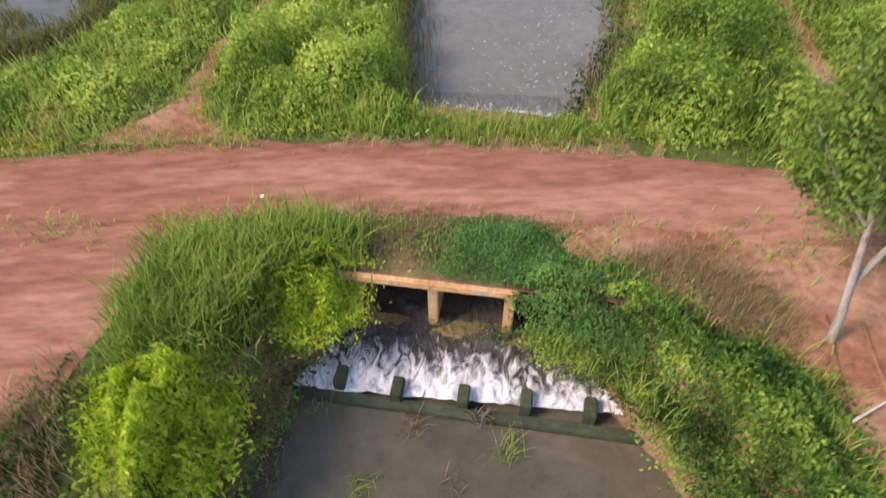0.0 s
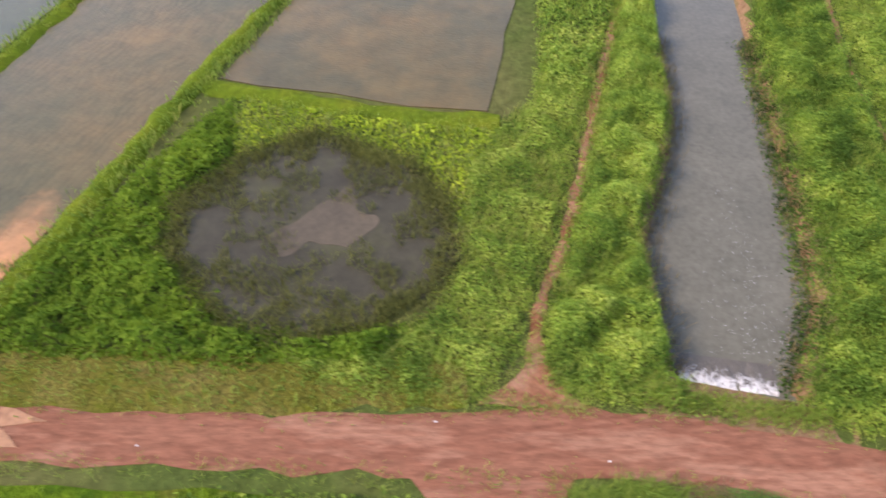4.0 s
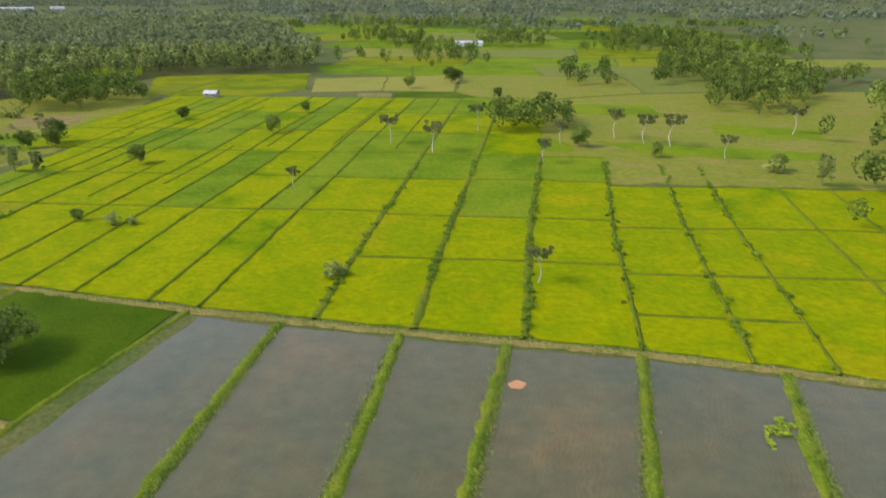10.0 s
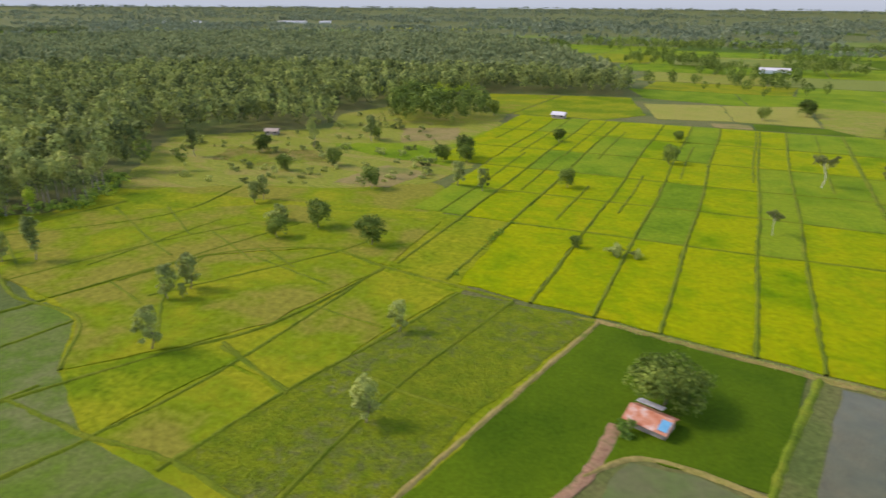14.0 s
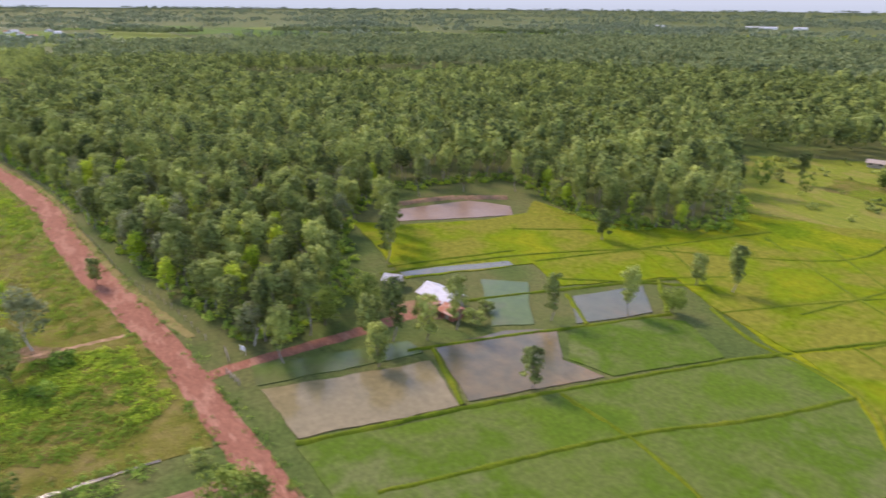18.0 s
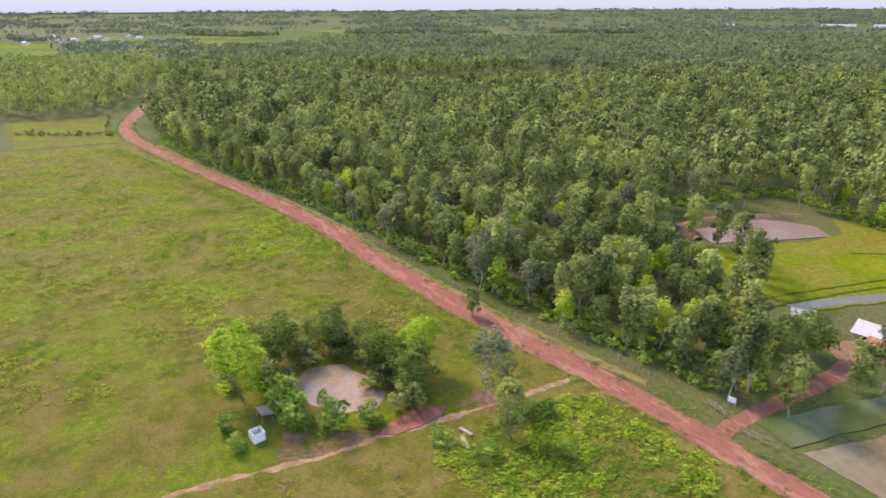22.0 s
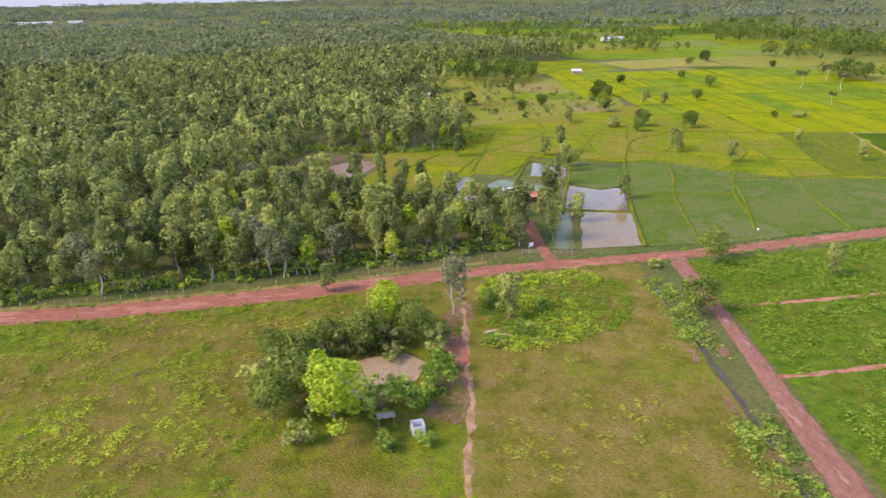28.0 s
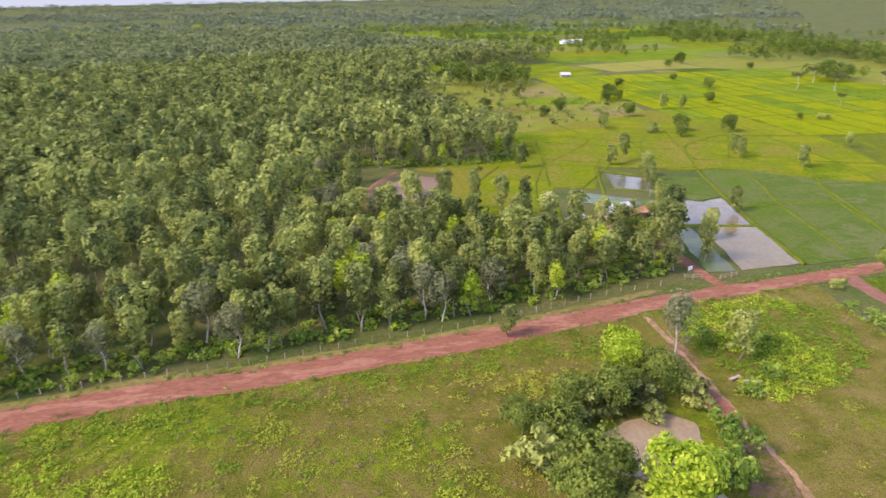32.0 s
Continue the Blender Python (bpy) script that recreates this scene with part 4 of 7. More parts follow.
for p in ([(-188.5, 24), (-186.1, 55.9), (-179, 90)], [(-204, 30), (-199.8, 50), (-194, 70), (-189.6, 89.6)], [(-221, 17.7), (-216.4, 31.4), (-211.8, 51.5), (-208.4, 95)], [(-216.7, 56), (-199.6, 49.8)], [(-186, 56), (-174, 54.6)],
          [(-196, 58.6), (-186, 56.5)], [(-217, 31.4), (-203.6, 32), (-188, 29)], [(-245, 1.3), (-240.9, 16.7), (-233.6, 32.8), (-222.5, 52.3), (-214, 66), (-208, 94)], [(-233.6, 32.8), (-216.4, 31.4)], [(-234, 41), (-246, 54), (-263, 55.5), (-275, 60)],
          [(-258, 58), (-246.2, 86.3), (-226, 99.5), (-208, 95.5), (-179, 90.5)], [(-237, 89.5), (-213.7, 83)], [(-227, 52.7), (-240, 68), (-247, 86)], [(-263.8, -13), (-256.7, 18.3), (-250, 37), (-246, 53)], [(-276.8, -18), (-272.3, 4.8), (-268.9, 18.2), (-261.3, 47.6), (-258, 57)],
          [(-273, 4.6), (-288.6, 9.0)], [(-290, 5), (-285.5, 22.5), (-281.6, 35.5), (-277.4, 52)], [(-282, 36), (-293.4, 41.6)], [(-278, 52), (-289, 62)], [(-320.3, 15), (-314, 46), (-301.3, 77)], [(-301, 22), (-296, 40), (-289, 62), (-283, 75)], [(-250, -13), (-240, 14), (-233, 37)],
          [(-227.1, -11.5), (-221.8, 15.5)], [(-268, 18), (-254, 19), (-240.6, 17)],
          [(-323, 18), (-317, 47)], [(-309.6, 46.8), (-301.8, 78.9), (-295.2, 108.9)], [(-300.6, 43.8), (-280.8, 69.5)], [(-329, 55.8), (-318.4, 72.5)], [(-304.5, 70.3), (-276.3, 103.5), (-276.7, 134.5)], [(-301.8, 78.9), (-276.3, 64.9)], [(-273, 59.9), (-263, 86.7), (-252, 107.1)], [(-265, 71.5), (-260.7, 106.8)], [(-252.7, 68.2), (-247.3, 90.6), (-240.1, 113.4)],
          [(-293, 103.8), (-265.9, 88.7), (-253.3, 82.8)], [(-280.3, 109.2), (-259.5, 94.9)], [(-242.1, 65.3), (-223.2, 96.4), (-218.6, 108.1)], [(-253.5, 67.4), (-240.4, 62.5)], [(-239.8, 95.7), (-225.2, 87.7)], [(-255.8, 98.4), (-236, 87.7)], [(-217.4, 57.2), (-199.3, 49)], [(-211.2, 73.8), (-196.2, 71.7)]):
    strip("bund", [(*q, 1.0) for q in p], "rice_bund", "narrow grassy bund between rice plots", "bund", (0, 0.24, 0.34, 0.24, 0), 1.4, 0.45)

# young rice and pools between the farmhouse and the road
sheet("rice_field", [(-276, -18), (-272, 4), (-262, 46), (-257, 56.5), (-246, 53), (-234, 40.6), (-217, 31), (-205, 29.5), (-188, 27), (-178, 24), (-178, -2), (-217, -9.5), (-259, -17.5)], 0.09, "seedling", "young green rice seedlings in shallow grey water", "rice field", 2.0, 0.6)
for p, mt, lb in (([(-291, -18.2), (-277.6, -17.2), (-273.2, 4.0), (-285.4, 6.6)], "pond_tan", "muddy flooded plot with tan water"), ([(-288.6, 9.4), (-287.2, 23), (-283.4, 30.5), (-275, 24.4), (-268.4, 26.6), (-273.4, 5.8)], "flood_brown", "flooded plot with brown water"),
                  ([(-292, 41.6), (-288.7, 57.2), (-279.4, 49.2), (-283.1, 34.6)], "flood", "grey flooded plot"), ([(-274.6, 25.4), (-282.4, 32.5), (-278.8, 47), (-274, 52), (-262.6, 47), (-267.8, 28)], "seedling", "shallow flooded plot with green seedlings"),
                  ([(-298, -17.8), (-292.2, -18.3), (-288, 7), (-292.4, 6.8)], "flood_green", "narrow weedy flooded strip"), ([(-307.4, 31), (-301.5, 38.4), (-287, 28), (-289.8, 21.4)], "flood_green", "green flooded plot behind the house"), 
                  ([(-319.6, 18.6), (-312.8, 42), (-310.2, 41.6), (-316.4, 18.5)], "flood", "narrow strip of grey water"), ([(-358, 38), (-355, 60), (-345, 67), (-338, 62.5), (-343.5, 47), (-349, 34)], "clay_water", "pale clay-coloured pond in the forest clearing")):
    sheet("flooded_paddy" if p[0][0] > -330 else "forest_pond", p, 0.13 if p[0][0] < -330 else 0.12, mt, lb, "pond" if p[0][0] < -330 else "paddy", 1.5, 0.4)
strip("pond_bank", [(-352, 33, 2.2), (-361, 37, 3.2), (-360.6, 54, 3.2), (-352, 71, 3.0)], "bank", "bare red soil bank behind the pond", "bank", (0, 0.5, 0.8, 0.5, 0), 1.5, 0.6)
sheet("rice_field", [(-354, 24), (-346, 33.5), (-338.5, 54), (-338, 67), (-346, 76), (-323, 78), (-303, 96), (-299, 76), (-283, 74), (-289.6, 63), (-297, 42), (-309, 46), (-315.5, 18), (-327, 20)], 0.11, "rice_w", "bright yellow-green rice beside the forest", "rice field", 2.0, 0.6)
sheet("rice_field", [(-308, 118), (-298, 99), (-252, 126), (-209, 130), (-222, 160), (-228, 162), (-248, 146), (-268, 140)], 0.05, "rice_w", "patchy green rice and grass before the forest", "rice field", 3.0, 0.9)
sheet("rough_land", [(-352, 183), (-330, 148), (-308, 118), (-268, 139), (-248, 145), (-227, 160), (-222, 190), (-224, 232), (-238, 262), (-245, 300), (-300, 330), (-320, 262), (-304, 228), (-331, 206)], 0.06, "scrub_land", "rough brown and olive land with scattered shrubs", "field", 3.0, 2.0)
for pts, mt in (([(-287, 198), (-262, 212), (-238, 204), (-229, 183), (-257, 187)], "lush"), ([(-310, 160), (-290, 158), (-270, 172), (-285, 186), (-318, 178)], "meadow"), ([(-255, 150), (-236, 150), (-231, 172), (-250, 176)], "brown_field"), ([(-276, 240), (-252, 252), (-243, 226), (-262, 214)], "brown_field"), ([(-242, 214), (-226, 200), (-224, 232), (-238, 258)], "lush")):
    sheet("rough_plot", pts, 0.1, mt, "green plot in the rough land" if mt != "brown_field" else "brown stubble plot in the rough land", "field", 2.5, 2.2)

# meadows south of the road
sheet("meadow", [(-333, -34.5), (-365, -40), (-402, -44.5), (-440, -52.6), (-485, -64), (-548, -79), (-552, -120), (-600, -260), (-345, -260), (-330, -200), (-320.6, -90), (-318.6, -62), (-318.4, -46), (-318.4, -32)], 0.04, "meadow", "yellowish-green meadow with weed tufts", "meadow", 3.0, 1.0)
sheet("meadow", [(-552, -82), (-560, -82), (-632, -88), (-632, -130), (-556, -121)], 0.04, "meadow", "far green field beside the road", "field", 3.0, 0.8)
sheet("dry_meadow", [(-318.8, -31), (-290, -27), (-281.8, -27), (-283, -60), (-284, -80), (-288, -130), (-299, -200), (-332, -200), (-322.6, -100), (-320.4, -80), (-319, -63), (-318.6, -48)], 0.048, "dry", "dry brownish-yellow meadow", "meadow", 2.0, 0.8)
sheet("weed_field", [(-271, -27), (-255, -24.5), (-217, -17.5), (-190, -12.5), (-150, -4), (-150, -60), (-200, -140), (-277, -140), (-275, -78), (-273, -50)], 0.04, "weeds", "weedy green field with straggling bushes", "field", 2.5, 0.8)
sheet("weed_field", [(-148, -4), (-110, 4.6), (-71, 8.8), (-30, 9.8), (3, 9.6), (4.5, 6), (0, -8), (-60, -20), (-148, -30)], 0.03, "weeds", "weedy grass beside the road", "field", 2.0, 0.6)
for q in ([(-272, -47, 1.0), (-250, -45, 1.2), (-225, -41, 1.0)], [(-275.4, -69, 1.0), (-255, -66.5, 1.3), (-238, -63, 1.0)]):
    strip("bund", q, "pale_soil", "low bare soil ridge across the weedy field", "bund", (0, 0.15, 0.25, 0.15, 0), 1.2, 0.5)
strip("ditch_water", [(-282.2, -33, 0.5), (-282.6, -58, 0.6), (-283.4, -78, 0.7), (-287, -130, 0.8)], "pond_dark", "narrow dark ditch beside the side road", "ditch", (0.0, 0.0, 0.0), 1.2, 0.4, 0.075)
for x, y, w in ((-284.6, -62, 1.4), (-279.9, -61, 1.6), (-285, -75, 1.2), (-280.6, -79, 2.2), (-284.2, -86, 1.8), (-281.5, -88, 1.2)):
    sheet("sand_patch", [(x - w * 0.5, y - 2.2), (x + w * 0.4, y - 1.8), (x + w * 0.6, y + 1.5), (x - w * 0.3, y + 2.2)], 0.1, "worn", "pale sandy spoil beside the ditch", "spoil heap", 0.6, 0.6, 0.1)
LPOND = [(-340.5, -67), (-338.6, -61.4), (-334, -59.6), (-328, -58.6), (-325.2, -61.6), (-326.5, -66), (-330.6, -69.2), (-336, -70.2)]
sheet("farm_pond", LPOND, 0.09, "farm_pond", "small tan pond ringed by trees", "pond", 0.8, 0.5)
sheet("puddle", [(-259.5, -73), (-257.6, -72), (-257.8, -69.4), (-259.2, -69.8)], 0.08, "pond_tan", "small tan puddle among the weeds", "puddle", 0.6, 0.3, 0.05)


# ---------- forests ----------
FOREST = [(-303, -17), (-322, -21.5), (-341, -26), (-366, -30.6), (-387, -34.2), (-420, -39.8), (-443, -44.6), (-485, -56.2), (-536, -67.4), (-600, -69), (-640, -60), (-760, -40), (-1150, 0), (-1150, 500), (-900, 900), (-500, 1000), (-372, 822), (-314, 725), (-271, 613), (-214, 487), (-195, 390),
          (-225, 384), (-284, 371), (-303, 332), (-304, 298), (-334, 262), (-306, 238), (-306, 226), (-333, 205), (-354, 180), (-332, 149), (-309, 121), (-300, 100), (-306, 92), (-316, 76), (-333, 76), (-345, 79), (-366, 84), (-374, 60), (-372, 42), (-364, 32), (-352, 22), (-334, 15), (-318, 9), (-308, -2), (-303.5, -10)]


CLEARING = [(-730, 88), (-705, 170), (-710, 285), (-618, 285), (-612, 170), (-635, 80)]
FIELDS = [(-1427, 123, 240, 60), (-1613, 389, 260, 70), (-1250, -176, 260, 50), (-1560, -60, 200, 60), (-1350, 640, 200, 60), (-900, 1150, 180, 60), (-800, 1400, 160, 60), (-400, 1130, 180, 50), (40, 1100, 180, 70), (-1800, 250, 300, 60)]
CLEARING_2 = [(-645, 405), (-600, 398), (-572, 455), (-622, 472)]


def scatter(poly, gap, box=None):
    """Uneven tree places: a jittered grid cut to a polygon."""
    p = np.array(poly)
    lo, hi = p.min(0), p.max(0)
    gxs, gys = np.meshgrid(np.arange(lo[0], hi[0], gap), np.arange(lo[1], hi[1], gap), indexing="ij")
    q = np.stack([gxs.ravel(), gys.ravel()], 1) + rng.uniform(-0.45, 0.45, (gxs.size, 2)) * gap
    return q[inside(poly, q[:, 0], q[:, 1])]


tree_kind("teak", 10.8, 2.05, 2.9, "forest", "mid_bark", lobes=26, per=44, size=0.46, round_=11)
tree_kind("teak_b", 11.8, 1.85, 3.6, "forest", "mid_bark", lobes=24, per=44, size=0.44, lobe_r=0.44, round_=10)
tree_kind("teak_c", 8.2, 2.2, 1.6, "forest", lobes=24, per=42, size=0.44, round_=9)
tree_kind("pale_tree", 9.2, 2.3, 2.6, "grey_leaf", "pale_bark", lobes=24, per=42, size=0.38, round_=12)
tree_kind("young_lime", 8.6, 1.75, 1.8, "bright", "mid_bark", lobes=24, per=44, size=0.36, round_=9)
tree_kind("lime_tree", 9.5, 3.1, 1.8, "bright", lobes=40, per=84, size=0.33, lobe_r=0.32, round_=16)
tree_kind("broad", 7.0, 3.3, 1.3, "dark_leaf", lobes=36, per=54, size=0.38, round_=14)
tree_kind("dome", 6.0, 5.6, 2.0, "dark_leaf", lobes=60, per=60, size=0.4, lobe_r=0.28, round_=22)
tree_kind("grove_tree", 7.2, 3.3, 1.3, "grove", lobes=38, per=56, size=0.36, round_=14)
tree_kind("sparse", 8.6, 3.0, 5.9, "olive_leaf", "pale_bark", lobes=15, per=36, size=0.42, lobe_r=0.27)
tree_kind("shrub", 2.6, 1.7, 0.2, "forest", lobes=16, per=36, size=0.32)
tree_kind("shrub_b", 2.2, 1.5, 0.1, "bush", lobes=14, per=36, size=0.3)
tree_kind("low_bush", 2.0, 2.2, 0.0, "bush", lobes=18, per=34, size=0.32)

spots_f = scatter(FOREST, 4.9)
spots_f = spots_f[(rng.random(len(spots_f)) < 0.8) | (np.hypot(spots_f[:, 0] + 330, spots_f[:, 1] + 60) < 170)]
edge = signed(FOREST, spots_f[:, 0], spots_f[:, 1])
keepf = np.array([e > 7 * wob(a, b, 0.05, 6.0) or b < 0 for e, (a, b) in zip(edge, spots_f)])
spots_f, edge = spots_f[keepf], edge[keepf]
open_ = inside(CLEARING, spots_f[:, 0], spots_f[:, 1]) | inside(CLEARING_2, spots_f[:, 0], spots_f[:, 1])
spots_f, edge = spots_f[~open_], edge[~open_]
dist = np.minimum(np.hypot(spots_f[:, 0] + 335, spots_f[:, 1] + 125), np.hypot(spots_f[:, 0] + 245, spots_f[:, 1] + 70))
order = np.argsort(dist + 2.0 * np.clip(edge, 0, 30))
single = order[:250]
rest = np.setdiff1d(np.arange(len(spots_f)), single)
for i in single:
    key = random.choice(["teak", "teak", "teak_b", "teak_c", "pale_tree", "teak_b"] + (["young_lime"] if random.random() < 0.8 else []))
    x, y = spots_f[i]
    tree(key, x, y, random.uniform(0.85, 1.25), random.uniform(0, 360), "forest_tree", {"pale_tree": "slender forest tree with greyish leaves", "young_lime": "bright lime-green young forest tree"}.get(key, "slender dark-green forest tree with a thin trunk"), "trees at the forest edge")


def woods(name, q, kinds, low, high, mat, label, trunks=False):
    """Many trees as one mesh: turned and scaled copies of a few crowns."""
    if not len(q):
        return {}
    bits = []
    pick = rng.integers(0, len(kinds), len(q))
    for k, (v, f) in enumerate(kinds):
        w = q[pick == k]
        if not len(w):
            continue
        a, s = rng.uniform(0, 2 * math.pi, len(w)), rng.uniform(low, high, len(w))
        c, sn = np.cos(a)[:, None] * s[:, None], np.sin(a)[:, None] * s[:, None]
        zz = np.where(np.hypot(w[:, 0] + 200, w[:, 1]) > 1800, 34 * np.clip((np.hypot(w[:, 0] + 200, w[:, 1]) - 1800) / 3000, 0, 1) ** 1.3, 0)
        vv = np.stack([w[:, :1] + v[:, 0] * c - v[:, 1] * sn, w[:, 1:] + v[:, 0] * sn + v[:, 1] * c, zz[:, None] + v[:, 2] * s[:, None] * rng.uniform(0.85, 1.15, (len(w), 1))], -1)
        ff = f[None] + (np.arange(len(w)) * len(v))[:, None, None]
        bits.append((vv.reshape(-1, 3), ff.reshape(-1, 4)))
    v, f = joined(bits)
    return tagged(new(name, mesh_np(name, v, f, mat)), label, "forest", kind="stuff")


def trunk_quads(h, r):
    """A plain four-sided tapered stem, as arrays."""
    v = [(r * math.cos(a) * t, r * math.sin(a) * t, z) for z, t in ((0, 1), (h, 0.5)) for a in (0.8, 2.37, 3.94, 5.5)]
    return np.array(v), np.array([(i, (i + 1) % 4, 4 + (i + 1) % 4, 4 + i) for i in range(4)])


mid_kinds = [dome_np(64, 1.12, 2.5, 9.8, 2.8, 7, 0.3, 1.0, thin=0.3) for _ in range(8)]
far_kinds = [dome_np(20, 2.4, 3.5, 9.4, 3.0, 4, 0.2, 1.0) for _ in range(6)]
rd = dist[rest]
fine_kinds = [dome_np(130, 0.85, 3.0, 9.0, 1.8, 9) for _ in range(8)]
near_w = spots_f[rest][rd < 210]
woods("forest_trees", near_w[rd[rd < 210] < 180], [dome_np(205, 0.62, 2.15, 10.6, 3.2, 11, thin=0.35) for _ in range(8)], 0.8, 1.5, "forest", "dense dark-green forest trees")
woods("forest_trees", near_w[rd[rd < 210] >= 180], [dome_np(110, 0.85, 2.25, 10.2, 3.2, 9, thin=0.35) for _ in range(8)], 0.78, 1.55, "forest", "dense dark-green forest trees")
stem = trunk_quads(6.5, 0.14)
woods("forest_stems", near_w[rng.random(len(near_w)) < 0.9], [stem], 0.8, 1.1, "mid_bark", "thin pale forest trunks")
woods("forest_trees", spots_f[rest][(rd >= 210) & (rd < 520)], mid_kinds, 0.78, 1.6, "forest", "dense dark-green forest trees")
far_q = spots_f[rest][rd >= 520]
woods("far_forest", far_q[rng.random(len(far_q)) < 0.42], far_kinds, 0.95, 1.4, "forest_hazed", "distant dense forest canopy, greyed with painted haze")
FOREST_S = [(-642, -84), (-680, -70), (-760, -52), (-900, -32), (-1000, -30), (-1040, -200), (-900, -300), (-720, -230), (-640, -140), (-634, -100)]
south = scatter(FOREST_S, 5.6)
woods("forest_trees", south, mid_kinds, 0.72, 1.35, "forest", "dense dark-green forest trees past the bend of the road")
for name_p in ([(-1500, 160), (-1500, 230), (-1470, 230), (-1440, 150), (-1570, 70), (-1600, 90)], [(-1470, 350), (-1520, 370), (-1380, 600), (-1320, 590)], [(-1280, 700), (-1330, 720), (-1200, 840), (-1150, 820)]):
    woods("plantation", scatter(name_p, 8.0), far_kinds, 1.2, 1.5, "forest_hazed", "distant square plantation of dark trees, tinted with painted haze")
bend = [(-593 + 21 * t + random.gauss(0, 0.6), -122 + 37 * t + random.gauss(0, 0.6)) for t in np.linspace(0, 1, 26)] + [(-612, -85), (-606, -85.5), (-588, -86), (-583, -86.5), (-576, -86), (-624, -84)]
woods("hedge", np.array(bend), [crown_np(6, 16, 0.45, 1.5, 2.2, 0.0, lobe_r=0.5) for _ in range(4)], 0.6, 1.3, "forest", "dark bushes along the field edge and road bend")["category"] = "hedge"
# undergrowth along the forest's road side
ug = scatter(FOREST, 2.2)
ug = ug[(signed(FOREST, ug[:, 0], ug[:, 1]) < 8) & ((ug[:, 1] < 20) | ((ug[:, 0] > -390) & (ug[:, 1] < 130))) & (ug[:, 0] > -560)]
woods("undergrowth", ug, [crown_np(5, 14, 0.45, 1.2, 1.5, 0.0, lobe_r=0.5) for _ in range(4)], 0.5, 1.1, "bush", "green undergrowth below the forest edge")
woods("undergrowth", ug[rng.random(len(ug)) < 0.5] + [0.9, 0.7], [crown_np(5, 14, 0.42, 1.2, 1.4, 0.0, lobe_r=0.5) for _ in range(4)], 0.4, 0.9, "bright", "lime-green undergrowth below the forest edge")

# far woods and fields to the horizon
FAR = []
for i in range(8200):
    a, r = random.uniform(-0.6, 2.6), 700 * (4700 / 700) ** math.sqrt(random.random())
    x, y = -220 - r * math.sin(a), r * math.cos(a)
    d = wob(x, y, 0.0022, 4.0) + 0.5 * wob(x, y, 0.008, 1.0)
    if any(abs(x - fx) < fw + 8 and abs(y - fy) < fh + 8 for fx, fy, fw, fh in FIELDS):
        continue
    if d > -0.16 + 0.15 * (r < 1000) and not inside(FOREST, np.array([x]), np.array([y]))[0] and not inside(FOREST_S, np.array([x]), np.array([y]))[0]:
        FAR.append((x, y, r))
FAR = np.array(FAR)
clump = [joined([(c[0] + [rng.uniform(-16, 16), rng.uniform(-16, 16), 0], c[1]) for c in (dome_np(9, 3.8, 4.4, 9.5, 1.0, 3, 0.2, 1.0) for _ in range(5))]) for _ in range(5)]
woods("far_woods", FAR[:, :2], clump, 0.9, 1.5, "hazy", "distant patchy woods on the plain, paled by painted haze")
for fx, fy, fw, fh in FIELDS:
    sheet("far_field", [(fx - fw, fy - fh), (fx + fw, fy - fh * 0.8), (fx + fw * 0.9, fy + fh), (fx - fw * 0.95, fy + fh * 0.9)], 0.3, random.choice(["far_green", "far_green", "rice_w"]), "pale green field far across the plain", "field", 30, 12)
sheet("far_field", CLEARING, 0.1, "far_green", "grassy clearing in the forest", "field", 8, 4)
for i in range(60):
    a, r = random.uniform(-0.5, 2.4), random.uniform(650, 1650)
    x, y = -220 - r * math.sin(a), r * math.cos(a)
    if inside(FOREST, np.array([x]), np.array([y]))[0]:
        continue
    w, h2, t = random.uniform(40, 130), random.uniform(30, 80), random.uniform(-0.3, 0.3)
    z0 = 0.25 + (34 * ((math.hypot(x + 200, y) - 1800) / 3000) ** 1.3 + 3 if math.hypot(x + 200, y) > 1800 else 0)
    sheet("far_field", [(x + u * w * math.cos(t) - v * h2 * math.sin(t), y + u * w * math.sin(t) + v * h2 * math.cos(t)) for u, v in ((-1, -1), (1, -1), (1, 1), (-1, 1))], z0 + 0.006 * i, random.choice(["far_green", "rice_g", "far_green"]), "distant green field on the plain", "field", 20, 6)
# loose trees over the plain past the rice fields and in the scrub
loose = []
for i in range(5200):
    x, y = random.uniform(-420, 260), random.uniform(120, 950)
    p = wob(x, y, 0.012, 3.0) + 0.4 * wob(x, y, 0.05, 8.0)
    if y < 290 and not (x > -5 or (x < -225 and y > 125 + 0.25 * (x + 300))):
        continue
    if x < -225 and y < 260 and random.random() < 0.75:
        continue
    if (y < 330 and -260 < x < -90) or (y < 440 and -285 < x < -100 and random.random() < 0.85):
        continue
    if p > 0.2 and not inside(FOREST, np.array([x]), np.array([y]))[0]:
        loose.append((x, y))
woods("loose_trees", np.array(loose), fine_kinds, 0.6, 1.3, "dark_leaf", "loose trees over the far fields")
scrub = spots([(-345, 190), (-325, 150), (-305, 125), (-255, 142), (-228, 165), (-240, 205), (-262, 236), (-300, 280)], 0.012)
woods("scrub", scrub, [crown_np(6, 16, 0.5, 1.4, 1.8, 0.0, lobe_r=0.5) for _ in range(4)], 0.5, 1.5, "forest", "scrub on the rough brown field")
